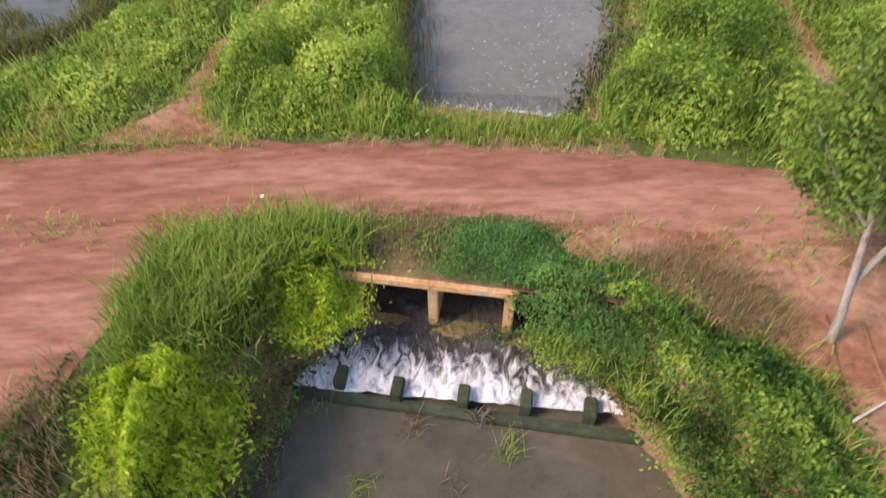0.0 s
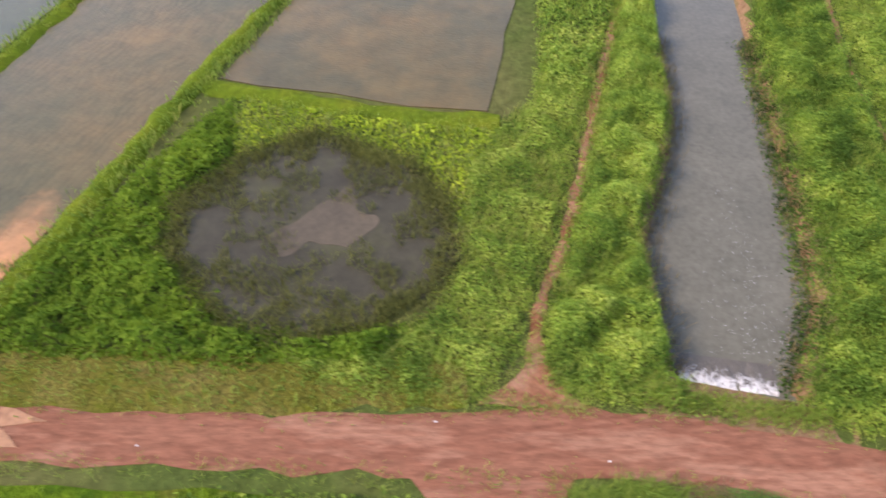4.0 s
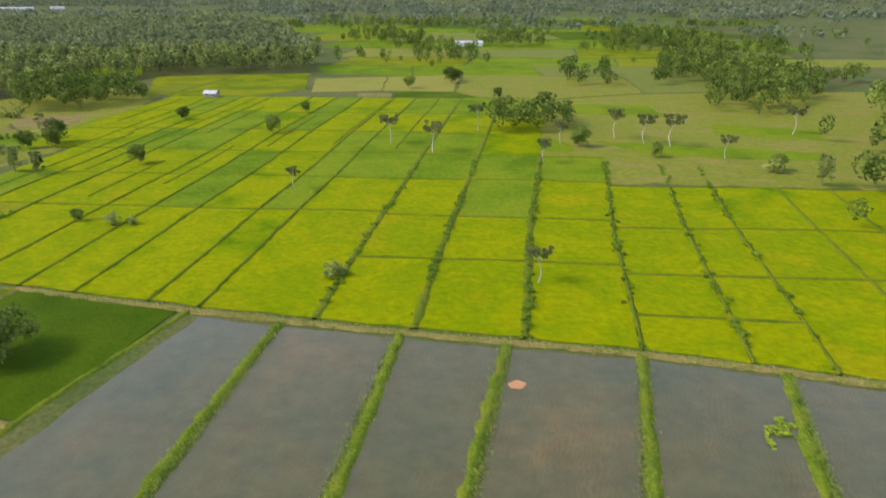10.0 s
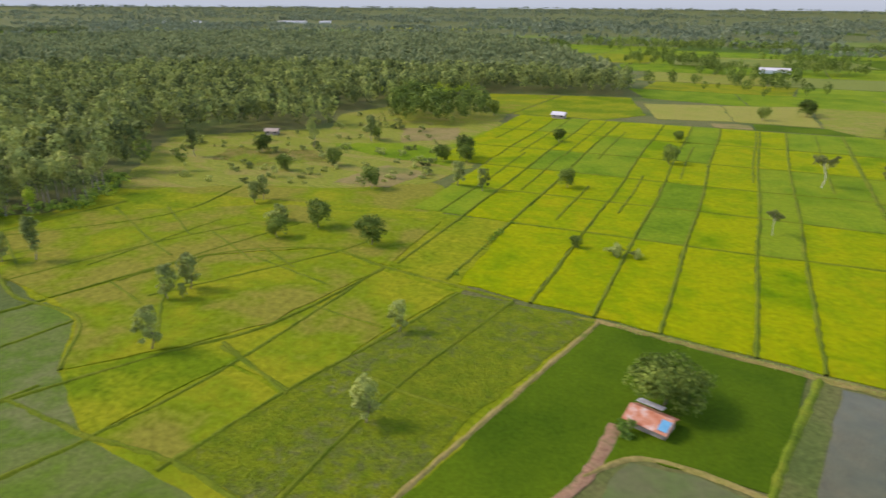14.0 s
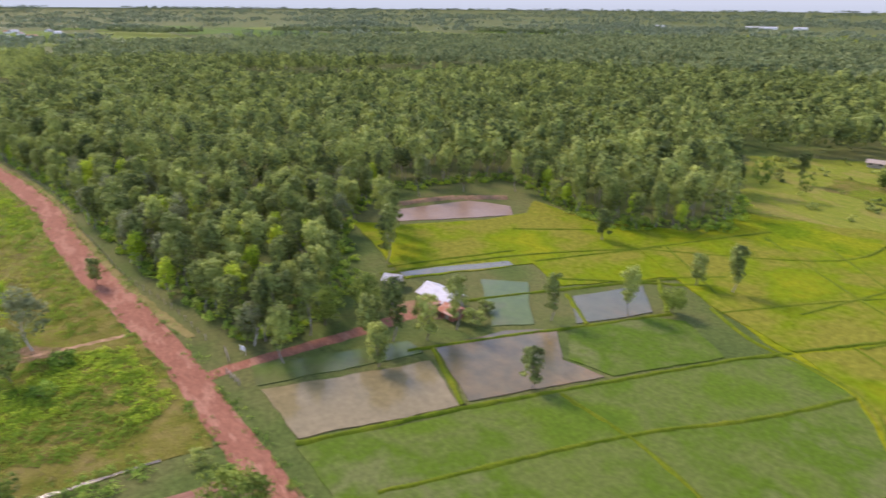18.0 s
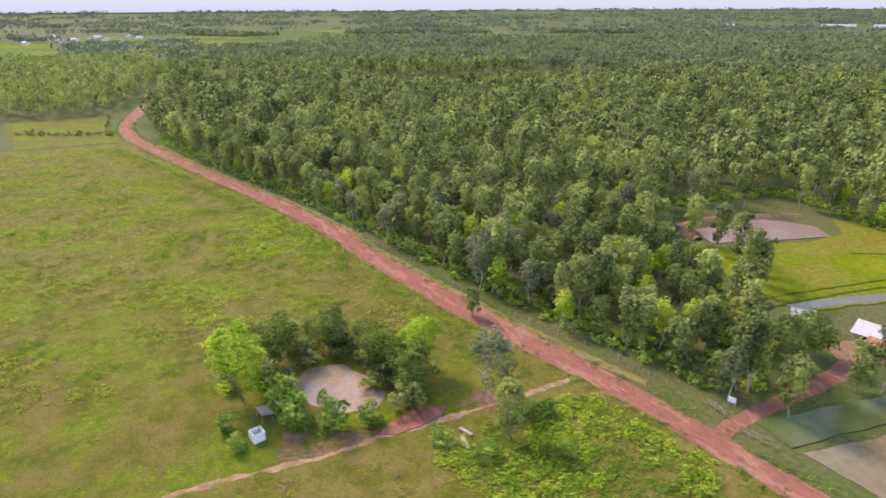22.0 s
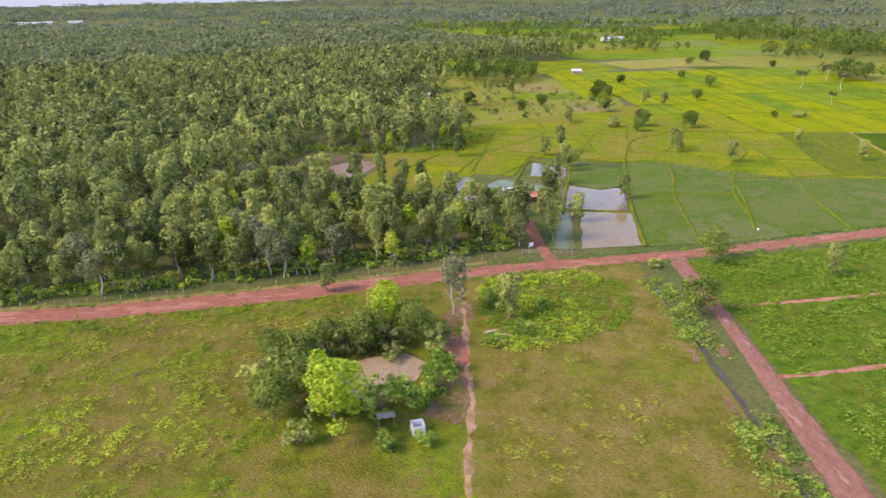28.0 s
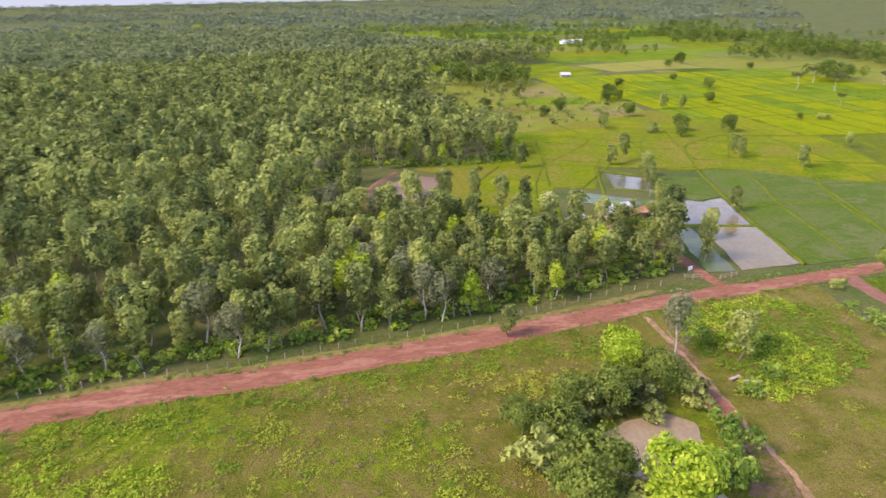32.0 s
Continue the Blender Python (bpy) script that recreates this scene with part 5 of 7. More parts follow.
# the east side trees: belt beyond the canal and groups past the rice fields
for poly, gap in (([(-84, 222), (-56, 222), (-52, 250), (-80, 247)], 4.4), ([(-100, 575), (-39, 580), (-35, 620), (-100, 615)], 6.0), ([(35, 633), (51, 747), (125, 640), (74, 487)], 6.5), ([(6, 366), (24, 448), (64, 468), (87, 350), (72, 305), (24, 256), (5, 266), (27, 346)], 6.0), ([(-45, 335), (-18, 335), (-12, 395), (-45, 395)], 7.5),
                  ([(-190, 600), (-150, 610), (-155, 650), (-195, 640)], 6.5), ([(-330, 870), (-60, 860), (-60, 930), (-330, 930)], 8.0), ([(34, 92), (62, 95), (92, 200), (70, 300), (52, 190)], 6.5), ([(-300, 276), (-284, 253), (-258, 250), (-244, 284), (-262, 305), (-296, 316)], 5.0)):
    woods("tree_belt", scatter(poly, gap * 1.25), fine_kinds, 0.55, 1.6, "dark_leaf", "belt of dark-green trees among the fields")
woods("bamboo_stand", scatter([(-332, 322), (-300, 322), (-286, 364), (-330, 372)], 4.4), fine_kinds, 0.5, 0.8, "bright", "stand of bright lime-green bamboo before the forest")

HEDGE = []
for hx, dens in ((-93.2, 0.75), (-76.2, 0.75), (-109.3, 0.4), (-59.3, 0.4), (-44.5, 0.35), (-33.8, 0.3), (-194, 0.5)):
    for y in np.arange(first_y(hx) + 1, 182 if hx > -190 else 134, 1.1):
        for _ in range(2):
            if random.random() < dens * (1 + 2 * wob(hx, y, 0.09, 2.0)):
                HEDGE.append((skew(hx, y) + random.gauss(0, 0.45), y + random.gauss(0, 0.4)))
woods("hedge", np.array(HEDGE), [crown_np(5, 12, 0.42, 1.0, 1.4, 0.0, lobe_r=0.5) for _ in range(4)], 0.25, 0.75, "rank", "straggling low hedges on the field bunds")["category"] = "hedge"

# ---------- single trees in the fields ----------
LONE = [("teak", -352, 31, 1.1), ("teak_b", -356, 77, 1.1), ("teak", -349, 80, 1.0), ("teak_b", -366, 50, 1.1), ("teak", -364, 64, 1.1), ("teak", -304.5, -13.5, 1.05), ("teak_b", -302.6, -6.5, 1.05), ("teak", -296.3, -13.2, 0.95), ("teak_c", -288, -1, 0.95), ("teak_b", -292, 15.5, 0.9), ("teak", -281, 45, 0.9), ("teak_b", -336, 26, 1.1), ("teak", -330, 22, 1.1), ("teak", -343, 29, 1.15), ("teak_b", -325, 19, 1.0), ("broad", -106.7, 350, 1.3), ("broad", -81, 300, 0.8), ("broad", -249, 288, 1.2), ("teak_c", -312, 69, 1.0), ("broad", -300, 175, 1.0), ("broad", -240, 148, 1.0), ("teak", -318, 160, 1.0), ("teak_b", -288, 190, 1.0), ("dome", -150.6, 67.0, 1.05), ("shrub", -165.5, 121, 1.1), ("shrub", -161, 121.5, 0.8), ("shrub", -110, 97.3, 1.1), ("shrub", -108.6, 98.4, 0.8), ("sparse", -132.7, 149.5, 0.75), ("sparse", -116.5, 203, 1.2), ("sparse", -101, 192, 1.2), ("broad", -161, 216.5, 1.0),
        ("broad", -161, 258, 0.7), ("broad", -205, 239, 0.8), ("broad", -229, 196.5, 1.2), ("teak_c", -217.3, 160.5, 1.0), ("teak", -273.9, 209.6, 1.0), ("broad", -265, 168, 0.9), ("broad", -276.5, 156, 0.8), ("teak_c", -262, 122, 0.8), ("broad", -239.5, 101.5, 0.8), ("broad", -234.5, 111.4, 1.05), ("broad", -217, 106, 1.05),
        ("shrub", -246.8, 111.4, 1.6), ("teak_c", -237, 71, 0.95), ("teak_c", -237.6, 66, 0.9), ("teak_c", -193, 71.4, 0.75), ("teak_c", -186, 47.6, 0.9), ("sparse", -73.1, 97.9, 0.85), ("broad", -104, 360, 0.9), ("broad", -187, 172, 0.9), ("broad", -233.9, 188.4, 0.9), ("broad", -127, 330, 1.0),
        ("teak_b", -286.3, 31.5, 0.8), ("teak_c", -271.6, 15.5, 0.85), ("broad", -277.4, 52, 0.75), ("teak", -277.5, 69.5, 0.95), ("teak_c", -262, 125.7, 0.9), ("teak_c", -235.5, 67.5, 0.4), ("teak_c", -226.2, 51, 0.95), ("shrub", -291.9, 19.4, 1.2), ("teak_c", -283, 66, 0.9), ("shrub", -4, 69.7, 1.3), ("shrub", -2, 71, 1.1),
        ("teak_c", 4, 163, 1.1), ("shrub", -4, 175.5, 1.5), ("sparse", 23, 228, 1.2), ("sparse", -60, 205, 1.0), ("sparse", -12, 190, 0.9), ("sparse", -88.2, 226.5, 1.2), ("sparse", -67, 181, 0.9), ("sparse", -40.6, 216.5, 1.25), ("sparse", -32.3, 209, 1.2), ("sparse", -24.5, 205.5, 1.3), ("broad", -54, 203, 0.95), ("broad", -32.6, 190.4, 0.7), ("broad", -2.1, 177.2, 0.75), ("broad", -174, 122.5, 0.45), ("teak_c", -208.8, 158.3, 0.9), ("broad", -274, 214, 0.8), ("broad", -226.2, 191, 0.9)]
for k, x, y, s in LONE:
    tree(k, x, y, s, random.uniform(0, 360), "shrub" if k == "shrub" else "tree", {"dome": "low domed dark-green tree behind the field hut", "broad": "broad dark-green tree standing alone in the rice fields", "sparse": "tall sparse tree with a pale trunk among rice fields", "shrub": "dense dark shrub on a paddy bund"}.get(k, "slender green tree on a paddy bund"), "trees in the fields", category="shrub" if k == "shrub" else "tree")
for k, x, y, s, nm, lb in (("lime_tree", -336.4, -77.4, 1.3, "tree", "large bright lime-green tree beside the pond"), ("lime_tree", -331.6, -51.5, 1.0, "tree", "bright lime-green tree at the pond's north side"), ("pale_tree", -320.2, -46, 1.25, "tree", "greyish tree with a white trunk beside the footpath"),
                           ("teak_c", -311, -48.6, 1.1, "tree", "dark-green young tree in the weed patch"), ("teak_c", -343.2, -35.2, 0.75, "tree", "dark young tree at the road's edge"), ("grove_tree", -348, -60, 0.8, "tree", "dark-green tree in the pond grove"), ("grove_tree", -333, -55, 0.8, "tree", "dark-green tree in the pond grove"), ("grove_tree", -345.5, -74, 1.0, "tree", "dark-green tree in the pond grove"), ("shrub", -337.5, -57.6, 1.7, "bush", "dark bush in the pond grove"), ("shrub", -334.6, -56.4, 1.6, "bush", "dark bush in the pond grove"), ("shrub", -341.6, -60.4, 1.7, "bush", "dark bush in the pond grove"), ("shrub", -330.4, -60.2, 1.0, "bush", "dark bush at the pond's edge"), ("shrub_b", -329.5, -67.6, 0.9, "bush", "green bush standing in the pond"), ("shrub", -338.5, -73, 1.8, "bush", "dark bush at the pond's edge"), ("shrub", -330, -56.6, 1.5, "bush", "dark bush at the pond's edge"), ("shrub_b", -322.6, -63.5, 1.3, "bush", "green bush at the pond's edge"), ("grove_tree", -343, -71, 1.2, "tree", "dark-green tree in the pond grove"), ("grove_tree", -344, -62, 0.9, "tree", "dark-green tree in the pond grove"),
                           ("grove_tree", -340.5, -56.5, 0.85, "tree", "dark-green tree in the pond grove"), ("shrub", -341.5, -66.5, 1.5, "tree", "dark-green tree in the pond grove"), ("grove_tree", -327, -54.6, 1.0, "tree", "dark-green tree in the pond grove"), ("shrub", -348, -66, 2.0, "bush", "dark bush in the pond grove"), ("shrub", -341.5, -79, 1.2, "bush", "dark bush below the lime-green tree"),
                           ("shrub_b", -331.5, -72.6, 1.9, "bush", "green bush at the pond's edge"), ("shrub_b", -327, -72.4, 1.7, "bush", "green bush at the pond's edge"), ("shrub_b", -323.4, -68, 1.7, "bush", "green bush at the pond's edge"), ("shrub", -323.4, -58, 1.5, "bush", "dark bush at the pond's edge"), ("grove_tree", -335.5, -57, 0.9, "bush", "dark bush in the pond grove"), ("shrub_b", -325.6, -80.4, 0.9, "bush", "green bush beside the white tank"), ("shrub_b", -330.5, -80.6, 1.0, "bush", "green bush beside the white tank"),
                           ("low_bush", -313, -42, 1.0, "bush", "sprawling green bush in the weed patch"), ("low_bush", -309, -53, 0.9, "bush", "sprawling green bush in the weed patch"), ("low_bush", -314.6, -56.6, 0.9, "bush", "sprawling green bush in the weed patch"), ("low_bush", -305, -45, 0.9, "bush", "sprawling green bush in the weed patch"),
                           ("grove_tree", -266.6, -27.8, 1.05, "tree", "dark-green tree at the road junction"), ("grove_tree", -278.6, -49.5, 1.0, "tree", "dark-green tree on the side road's edge"), ("teak_c", -247, -36, 0.9, "tree", "dark-green tree in the weedy field"), ("shrub", -278.8, -29, 0.8, "bush", "dark bush at the road junction"), ("teak", -294, 4.5, 1.1, "tree", "leafy tree beside the farmhouse"), ("teak_c", -295.6, 1.0, 1.1, "tree", "leafy tree beside the farmhouse"), ("teak_c", -291.6, 9.5, 1.05, "tree", "leafy tree beside the farmhouse"),
                           ("grove_tree", -305.5, 5, 1.05, "tree", "leafy tree beside the red drive"), ("grove_tree", -305, -3, 1.0, "tree", "leafy tree beside the red drive"), ("shrub", -295, 24, 0.9, "bush", "dark bush beside the farmhouse")):
    tree(k, x, y, s, random.uniform(0, 360), nm, lb, "", category=nm)


# ---------- culvert, chute, pool and canal ----------
CAP = [(13.2, 9.3), (22.4, 7.4), (23.8, 14.2), (14.5, 16.1)]


def ground_z(x, y):
    x, y = np.asarray(x, float), np.asarray(y, float)
    z = np.zeros(x.shape)
    for poly, depth in ((POOL, 3.4), (BARREL, 3.0), (CANAL, 2.2)):
        z = np.minimum(z, -depth * np.clip((signed(poly, x, y) + 0.45) / 1.3, 0, 1))
    return np.where(inside(CAP, x, y), -0.02, z)


CUL = pose(16.7, 8.85, 0, 0, 0, -11.5)


def cul(u, v, z=0.0):
    return tuple(CUL @ Vector((u, v, z)))


culvert = new("culvert")
culvert.matrix_basis = CUL
tagged(culvert, "three-bay concrete road culvert stained orange by laterite", "culvert")
part("roof_slab", box_mesh("roof_slab", (-2.35, -0.12, -0.50), (2.1, 6.4, -0.30), "concrete", 0.03), culvert)
part("edge_beam", box_mesh("edge_beam", (-2.4, -0.28, -0.50), (2.05, -0.125, -0.24), "concrete", 0.04), culvert, "orange-stained front edge beam")
for u in (-2.1, -0.06, 1.86, 3.85):
    part("pier", box_mesh("pier", (u - 0.13, -0.10, -3.1), (u + 0.13, 6.3, -0.505), "concrete", 0.03), culvert)
part("floor_slab", box_mesh("floor_slab", (-2.4, -0.4, -3.0), (4.3, 6.4, -2.15), "sill", 0.03), culvert, "dark wet floor slab")
for sgn, u in ((-1, -2.3), (1, 4.3)):
    bm = bmesh.new()
    p = [(u, 0, -3.1), (u + sgn * 1.5, -2.3, -3.1), (u + sgn * 1.5, -2.3, -1.7), (u, 0, -0.4)]
    a = [bm.verts.new(q) for q in p]
    b = [bm.verts.new((q[0] + sgn * 0.25, q[1] + 0.1, q[2])) for q in p]
    bm.faces.new(a)
    bm.faces.new(b[::-1])
    for i in range(4):
        bm.faces.new((a[i], b[i], b[(i + 1) % 4], a[(i + 1) % 4]))
    bmesh.ops.recalc_face_normals(bm, faces=bm.faces[:])
    part("wing_wall", bm_mesh("wing_wall", bm, "concrete"), culvert)
# earth over the slab, under the road
v, f = [], []
nu, nv = 40, 34
for i in range(nu):
    for j in range(nv):
        u, w = -3.6 + 9.4 * i / (nu - 1), -0.18 + 6.9 * j / (nv - 1)
        x, y, _ = cul(u, w)
        v.append((x, y, -0.02 + 0.05 * wob(x, y, 1.2) - 0.24 * max(0, 1 - j / 5.0) ** 1.5))
f = [(i * nv + j, (i + 1) * nv + j, (i + 1) * nv + j + 1, i * nv + j + 1) for i in range(nu - 1) for j in range(nv - 1)]
tagged(new("earth_cover", mesh_np("earth_cover", v, f, "bank", True)), "earth cover over the culvert roof", "earth cover", kind="structure")


def foam(name, lo, hi, dark, along, scale, floor=0.0):
    """White water: foam patches that thicken along the flow over dark water."""
    k = Nodes(name)
    tc = k.t.nodes.new("ShaderNodeTexCoord")
    mp = k.add("ShaderNodeMapping")
    mp.inputs["Scale"].default_value = along
    k.link(tc.outputs["Object"], mp.inputs["Vector"])
    a = k.math("ADD", k.math("MULTIPLY", k.noise(scale, 7, 0.68, mp.outputs[0], 1.6), 1.6), -0.3)
    sep = k.t.nodes.new("ShaderNodeSeparateXYZ")
    k.link(tc.outputs["Object"], sep.inputs[0])
    mr = k.t.nodes.new("ShaderNodeMapRange")
    k.link(sep.outputs["Y"], mr.inputs["Value"])
    mr.inputs["From Min"].default_value, mr.inputs["From Max"].default_value = lo, hi
    mr.inputs["To Min"].default_value, mr.inputs["To Max"].default_value = floor - 0.12, 0.42
    s = k.math("ADD", a, mr.outputs[0])
    fac = k.ramp(s, [(0.56, (0, 0, 0)), (0.92, (1, 1, 1))])
    col = k.mix(fac, dark, (0.74, 0.74, 0.72))
    r = k.ramp(fac, [(0.0, (0.1, 0.1, 0.1)), (1.0, (0.7, 0.7, 0.7))])
    k.bump(a, 0.8, 0.12)
    return k.done(col, r, 0.5)


M["chute"] = foam("white_water", -0.25, -1.9, (0.06, 0.054, 0.045), (1.25, 0.6, 1), 2.4, -0.06)
M["weir_foam"] = foam("weir_foam", 1.75, 0.1, (0.12, 0.108, 0.088), (1.3, 0.8, 1), 1.9, -0.14)


def flow_mesh(name, nu, nv, at, mat, amp):
    v = []
    for i in range(nu):
        for j in range(nv):
            u, w, z = at(i / (nu - 1), j / (nv - 1))
            k = min(1.0, 2.2 * j / nv)
            z += amp * k * (noise.noise(Vector((u * 2.6, w * 1.5, 0))) + 0.5 * noise.noise(Vector((u * 6.5, w * 4, 3))))
            v.append((u, w, z))
    f = [(i * nv + j, i * nv + j + 1, (i + 1) * nv + j + 1, (i + 1) * nv + j) for i in range(nu - 1) for j in range(nv - 1)]
    return mesh_np(name, v, f, mat, True)


def chute_at(a, b):
    w = 1.2 - 3.35 * b + 0.1 * a * b
    k = np.clip((0.2 - w) / 2.3, 0, 1)
    lo, hi = -2.2 - 1.3 * k, 4.0 + 1.35 * k
    return lo + (hi - lo) * a, w + 0.35 * k * (a - 0.45), -2.02 - 0.34 * k**1.2


chute = new("chute_water", flow_mesh("chute_water", 120, 46, chute_at, "chute", 0.14))
chute.matrix_basis = CUL
tagged(chute, "white foaming water rushing down the culvert apron", "rapids", kind="structure")
sill = new("chute_sill")
sill.matrix_basis = CUL
tagged(sill, "dark algae-covered concrete end sill with square teeth", "weir")
part("sill_beam", box_mesh("sill_beam", (-3.6, -2.5, -3.1), (5.45, -2.2, -2.42), "sill", 0.03), sill)
for x, y in ((14.3, 7.5), (15.7, 7.1), (17.3, 6.8), (18.8, 6.6), (20.3, 6.3)):
    q = CUL.inverted() @ Vector((x, y, 0))
    part("tooth", box_mesh("tooth", (q.x - 0.14, q.y - 0.42, -2.6), (q.x + 0.14, q.y + 0.12, -2.06), "sill", 0.03), sill)
tagged(new("barrel_water", flow_mesh("barrel_water", 12, 24, lambda a, b: (*cul(-2.2 + 6.2 * a, 6.9 - 5.7 * b)[:2], -2.0), "pool", 0.03)), "dark water running through the culvert", "water", kind="structure")
sheet("pool_water", [(10.4, -18), (10.6, 4.8), (11.3, 6.6), (12.3, 8.3), (14.2, 9.0), (20.6, 7.6), (22.4, 6.2), (23, 5.2), (23.6, 4), (24.4, -18)], -2.58, "pool", "dark still pool below the culvert", "pool", 1.0, 0.1, 0.05)
sheet("canal_water", [(15.2, 15.95), (15.3, 25.6), (17.3, 30.6), (19.4, 37.6), (20.2, 48), (23, 70), (29, 111), (39, 111), (32.4, 70), (29.5, 48), (28.9, 43), (27.2, 30), (25.7, 21), (24.2, 17.8), (22.4, 15.3)], -0.98, "canal", "wide irrigation canal with grey rippled water", "canal", 2.0, 0.1, 0.05)
weir = empty("weir", 18.7, 15.75, 0, -7.5)
tagged(weir, "low concrete weir wall across the canal", "weir")
part("weir_wall", box_mesh("weir_wall", (-3.2, -0.28, -2.6), (3.2, -0.05, -1.0), "sill", 0.03), weir)
wf = new("weir_foam", flow_mesh("weir_foam", 60, 22, lambda a, b: (-2.3 + 4.7 * a, 1.8 - 2.0 * b, -0.955 - (0.45 * max(0, (b - 0.88) / 0.12))), "weir_foam", 0.05))
wf.matrix_basis = pose(18.7, 15.85, 0, 0, 0, -7.5)
tagged(wf, "white foam curling over the canal weir", "foam", kind="structure")
q = np.concatenate([rng.normal((20.6, 20.0), (1.2, 2.4), (110, 2)), rng.normal((22.0, 25.5), (0.6, 4.0), (90, 2)), rng.normal((20.3, 17.4), (1.6, 0.7), (90, 2))])
q = q[signed(CANAL, q[:, 0], q[:, 1]) > 0.1]
fv, ff = leaves(np.column_stack([q, np.full(len(q), -0.965)]), np.tile([0, 0, 1.0], (len(q), 1)), 0.04, 0.03, 2.4)
tagged(new("foam_flecks", mesh_np("foam_flecks", fv, ff, "bright_zinc")), "white foam flecks drifting on the canal", "foam", kind="stuff")

# ditch with sticks beside the bare soil
strip("red_ditch", [(25.75, 6.9, 0.7), (25.3, 5, 0.8), (24.9, 3, 0.9), (24.7, 0, 0.9), (24.6, -4, 0.9)], "bank", "narrow reddish ditch beside the leaning tree", "ditch", (0.08, -0.5, -0.7, -0.5, 0.08), 0.6, 0.1, 0.03)


# ---------- bank vegetation ----------
def heave(x, y, s=0.45, k=0.0):
    return np.array([0.5 + 1.0 * noise.noise(Vector((a * s, b * s, k))) + 0.45 * noise.noise(Vector((a * s * 2.7, b * s * 2.7, k + 4))) for a, b in zip(x, y)])


def thicket(name, poly, per, h, mat, size, label, blade=0.0, bh=0.8, bmat="tallgrass", bw=0.03, long=1.7, k=0.0, category="bushes", floor=-9.0, freq=0.5):
    """A leafy patch: leaves over an uneven canopy, and grass blades between."""
    q = spots(poly, per)
    q = q + rng.normal(0, 0.28, q.shape)
    edge = np.clip(signed(poly, q[:, 0], q[:, 1]) / 0.6, 0.25, 1)
    top = h * np.clip(heave(q[:, 0], q[:, 1], freq, k), 0.12, 1.3) * edge
    z = np.maximum(ground_z(q[:, 0], q[:, 1]) * 0.95, floor) + top * rng.uniform(0.35, 1.05, len(q))
    e = 0.15
    gx2 = heave(q[:, 0] + e, q[:, 1], freq, k) - heave(q[:, 0], q[:, 1], freq, k)
    gy2 = heave(q[:, 0], q[:, 1] + e, freq, k) - heave(q[:, 0], q[:, 1], freq, k)
    out = unit(np.stack([-gx2 * h / e, -gy2 * h / e, np.ones(len(q))], 1))
    fv, ff = leaves(np.column_stack([q, z]), out, size, 0.6, long)
    tagged(new(name, mesh_np(name, fv, ff, mat)), label, category, kind="stuff")
    if blade:
        q = spots(poly, blade)
        q = q + rng.normal(0, 0.3, q.shape)
        bv, bf = blades(np.column_stack([q, np.maximum(ground_z(q[:, 0], q[:, 1]) * 0.95, floor)]), bh, bw, 0.5)
        tagged(new("tall_grass", mesh_np("tall_grass", bv, bf, bmat)), "tall green grass among the bank weeds", "grass", kind="stuff")


LB = [(10.2, 15.0), (13, 14.5), (16.3, 14.2), (16.0, 17.5), (15.8, 25.4), (17.8, 30.3), (19.9, 37.4), (21, 48), (23.8, 70), (22, 70), (17.1, 45), (15, 37), (13.8, 32), (12.5, 27), (11.2, 22.5), (9.95, 19), (9.9, 16.8)]
LP = [(6.3, 14.3), (8.4, 16.6), (9.0, 19.5), (10.3, 22.8), (11.5, 27), (12.8, 32), (14, 37), (15.9, 45), (11.8, 45), (10.6, 38), (8, 35), (5.6, 30.4), (5.7, 23), (4.4, 19.5), (1.6, 17.0), (-3, 16.2), (-1, 14.6), (2.5, 14.3)]
RB = [(21.9, 13.9), (28.6, 12.6), (29.2, 17), (29.9, 20.8), (30.5, 24.6), (32, 30), (33.1, 34), (33.9, 42), (37, 60), (33.2, 62), (28.9, 48), (28.3, 43), (26.6, 30), (25.1, 21), (23.6, 18), (22, 15.3)]
RP = [(30.6, 11.9), (36, 10.8), (35, 14.8), (34.4, 21), (34.6, 24.3), (37, 33), (38.7, 42), (44, 62), (38.6, 60), (34.7, 42), (33.9, 34), (32.7, 30), (31.2, 24), (31.0, 20.7), (30.4, 17)]
FR = [(15.6, 14.2), (21.9, 13.6), (22.2, 14.5), (19, 14.7), (16.4, 15.0)]
thicket("bank_bushes", LB, 430, 1.8, "bush", 0.098, "lush green bushes on the canal's left bank", 60, 0.7, bw=0.04)
thicket("bank_bushes", LP, 170, 0.9, "bush", 0.11, "green weeds beside the footpath", 60, 0.6, bw=0.04, k=3.0)
thicket("bank_bushes", RB, 400, 1.9, "bush", 0.10, "lush green bushes on the canal's right bank", 55, 0.8, bw=0.04, k=6.0)
thicket("bank_bushes", RP, 180, 1.0, "bush", 0.12, "green bushes beside the rice field", 50, 0.6, bw=0.04, k=9.0)
thicket("road_edge_grass", FR, 60, 0.35, "bush", 0.1, "bright grass above the canal weir", 420, 0.38, k=2.0)
thicket("culvert_vine", [(16.7, 8.7), (16.6, 10.0), (17.2, 10.5), (19.3, 10.3), (20.2, 9.3), (20.2, 7.9), (18.9, 7.6), (18.1, 8.2)], 2000, 0.45, "vine", 0.058, "creeping vine over the culvert roof", 0, long=1.2)
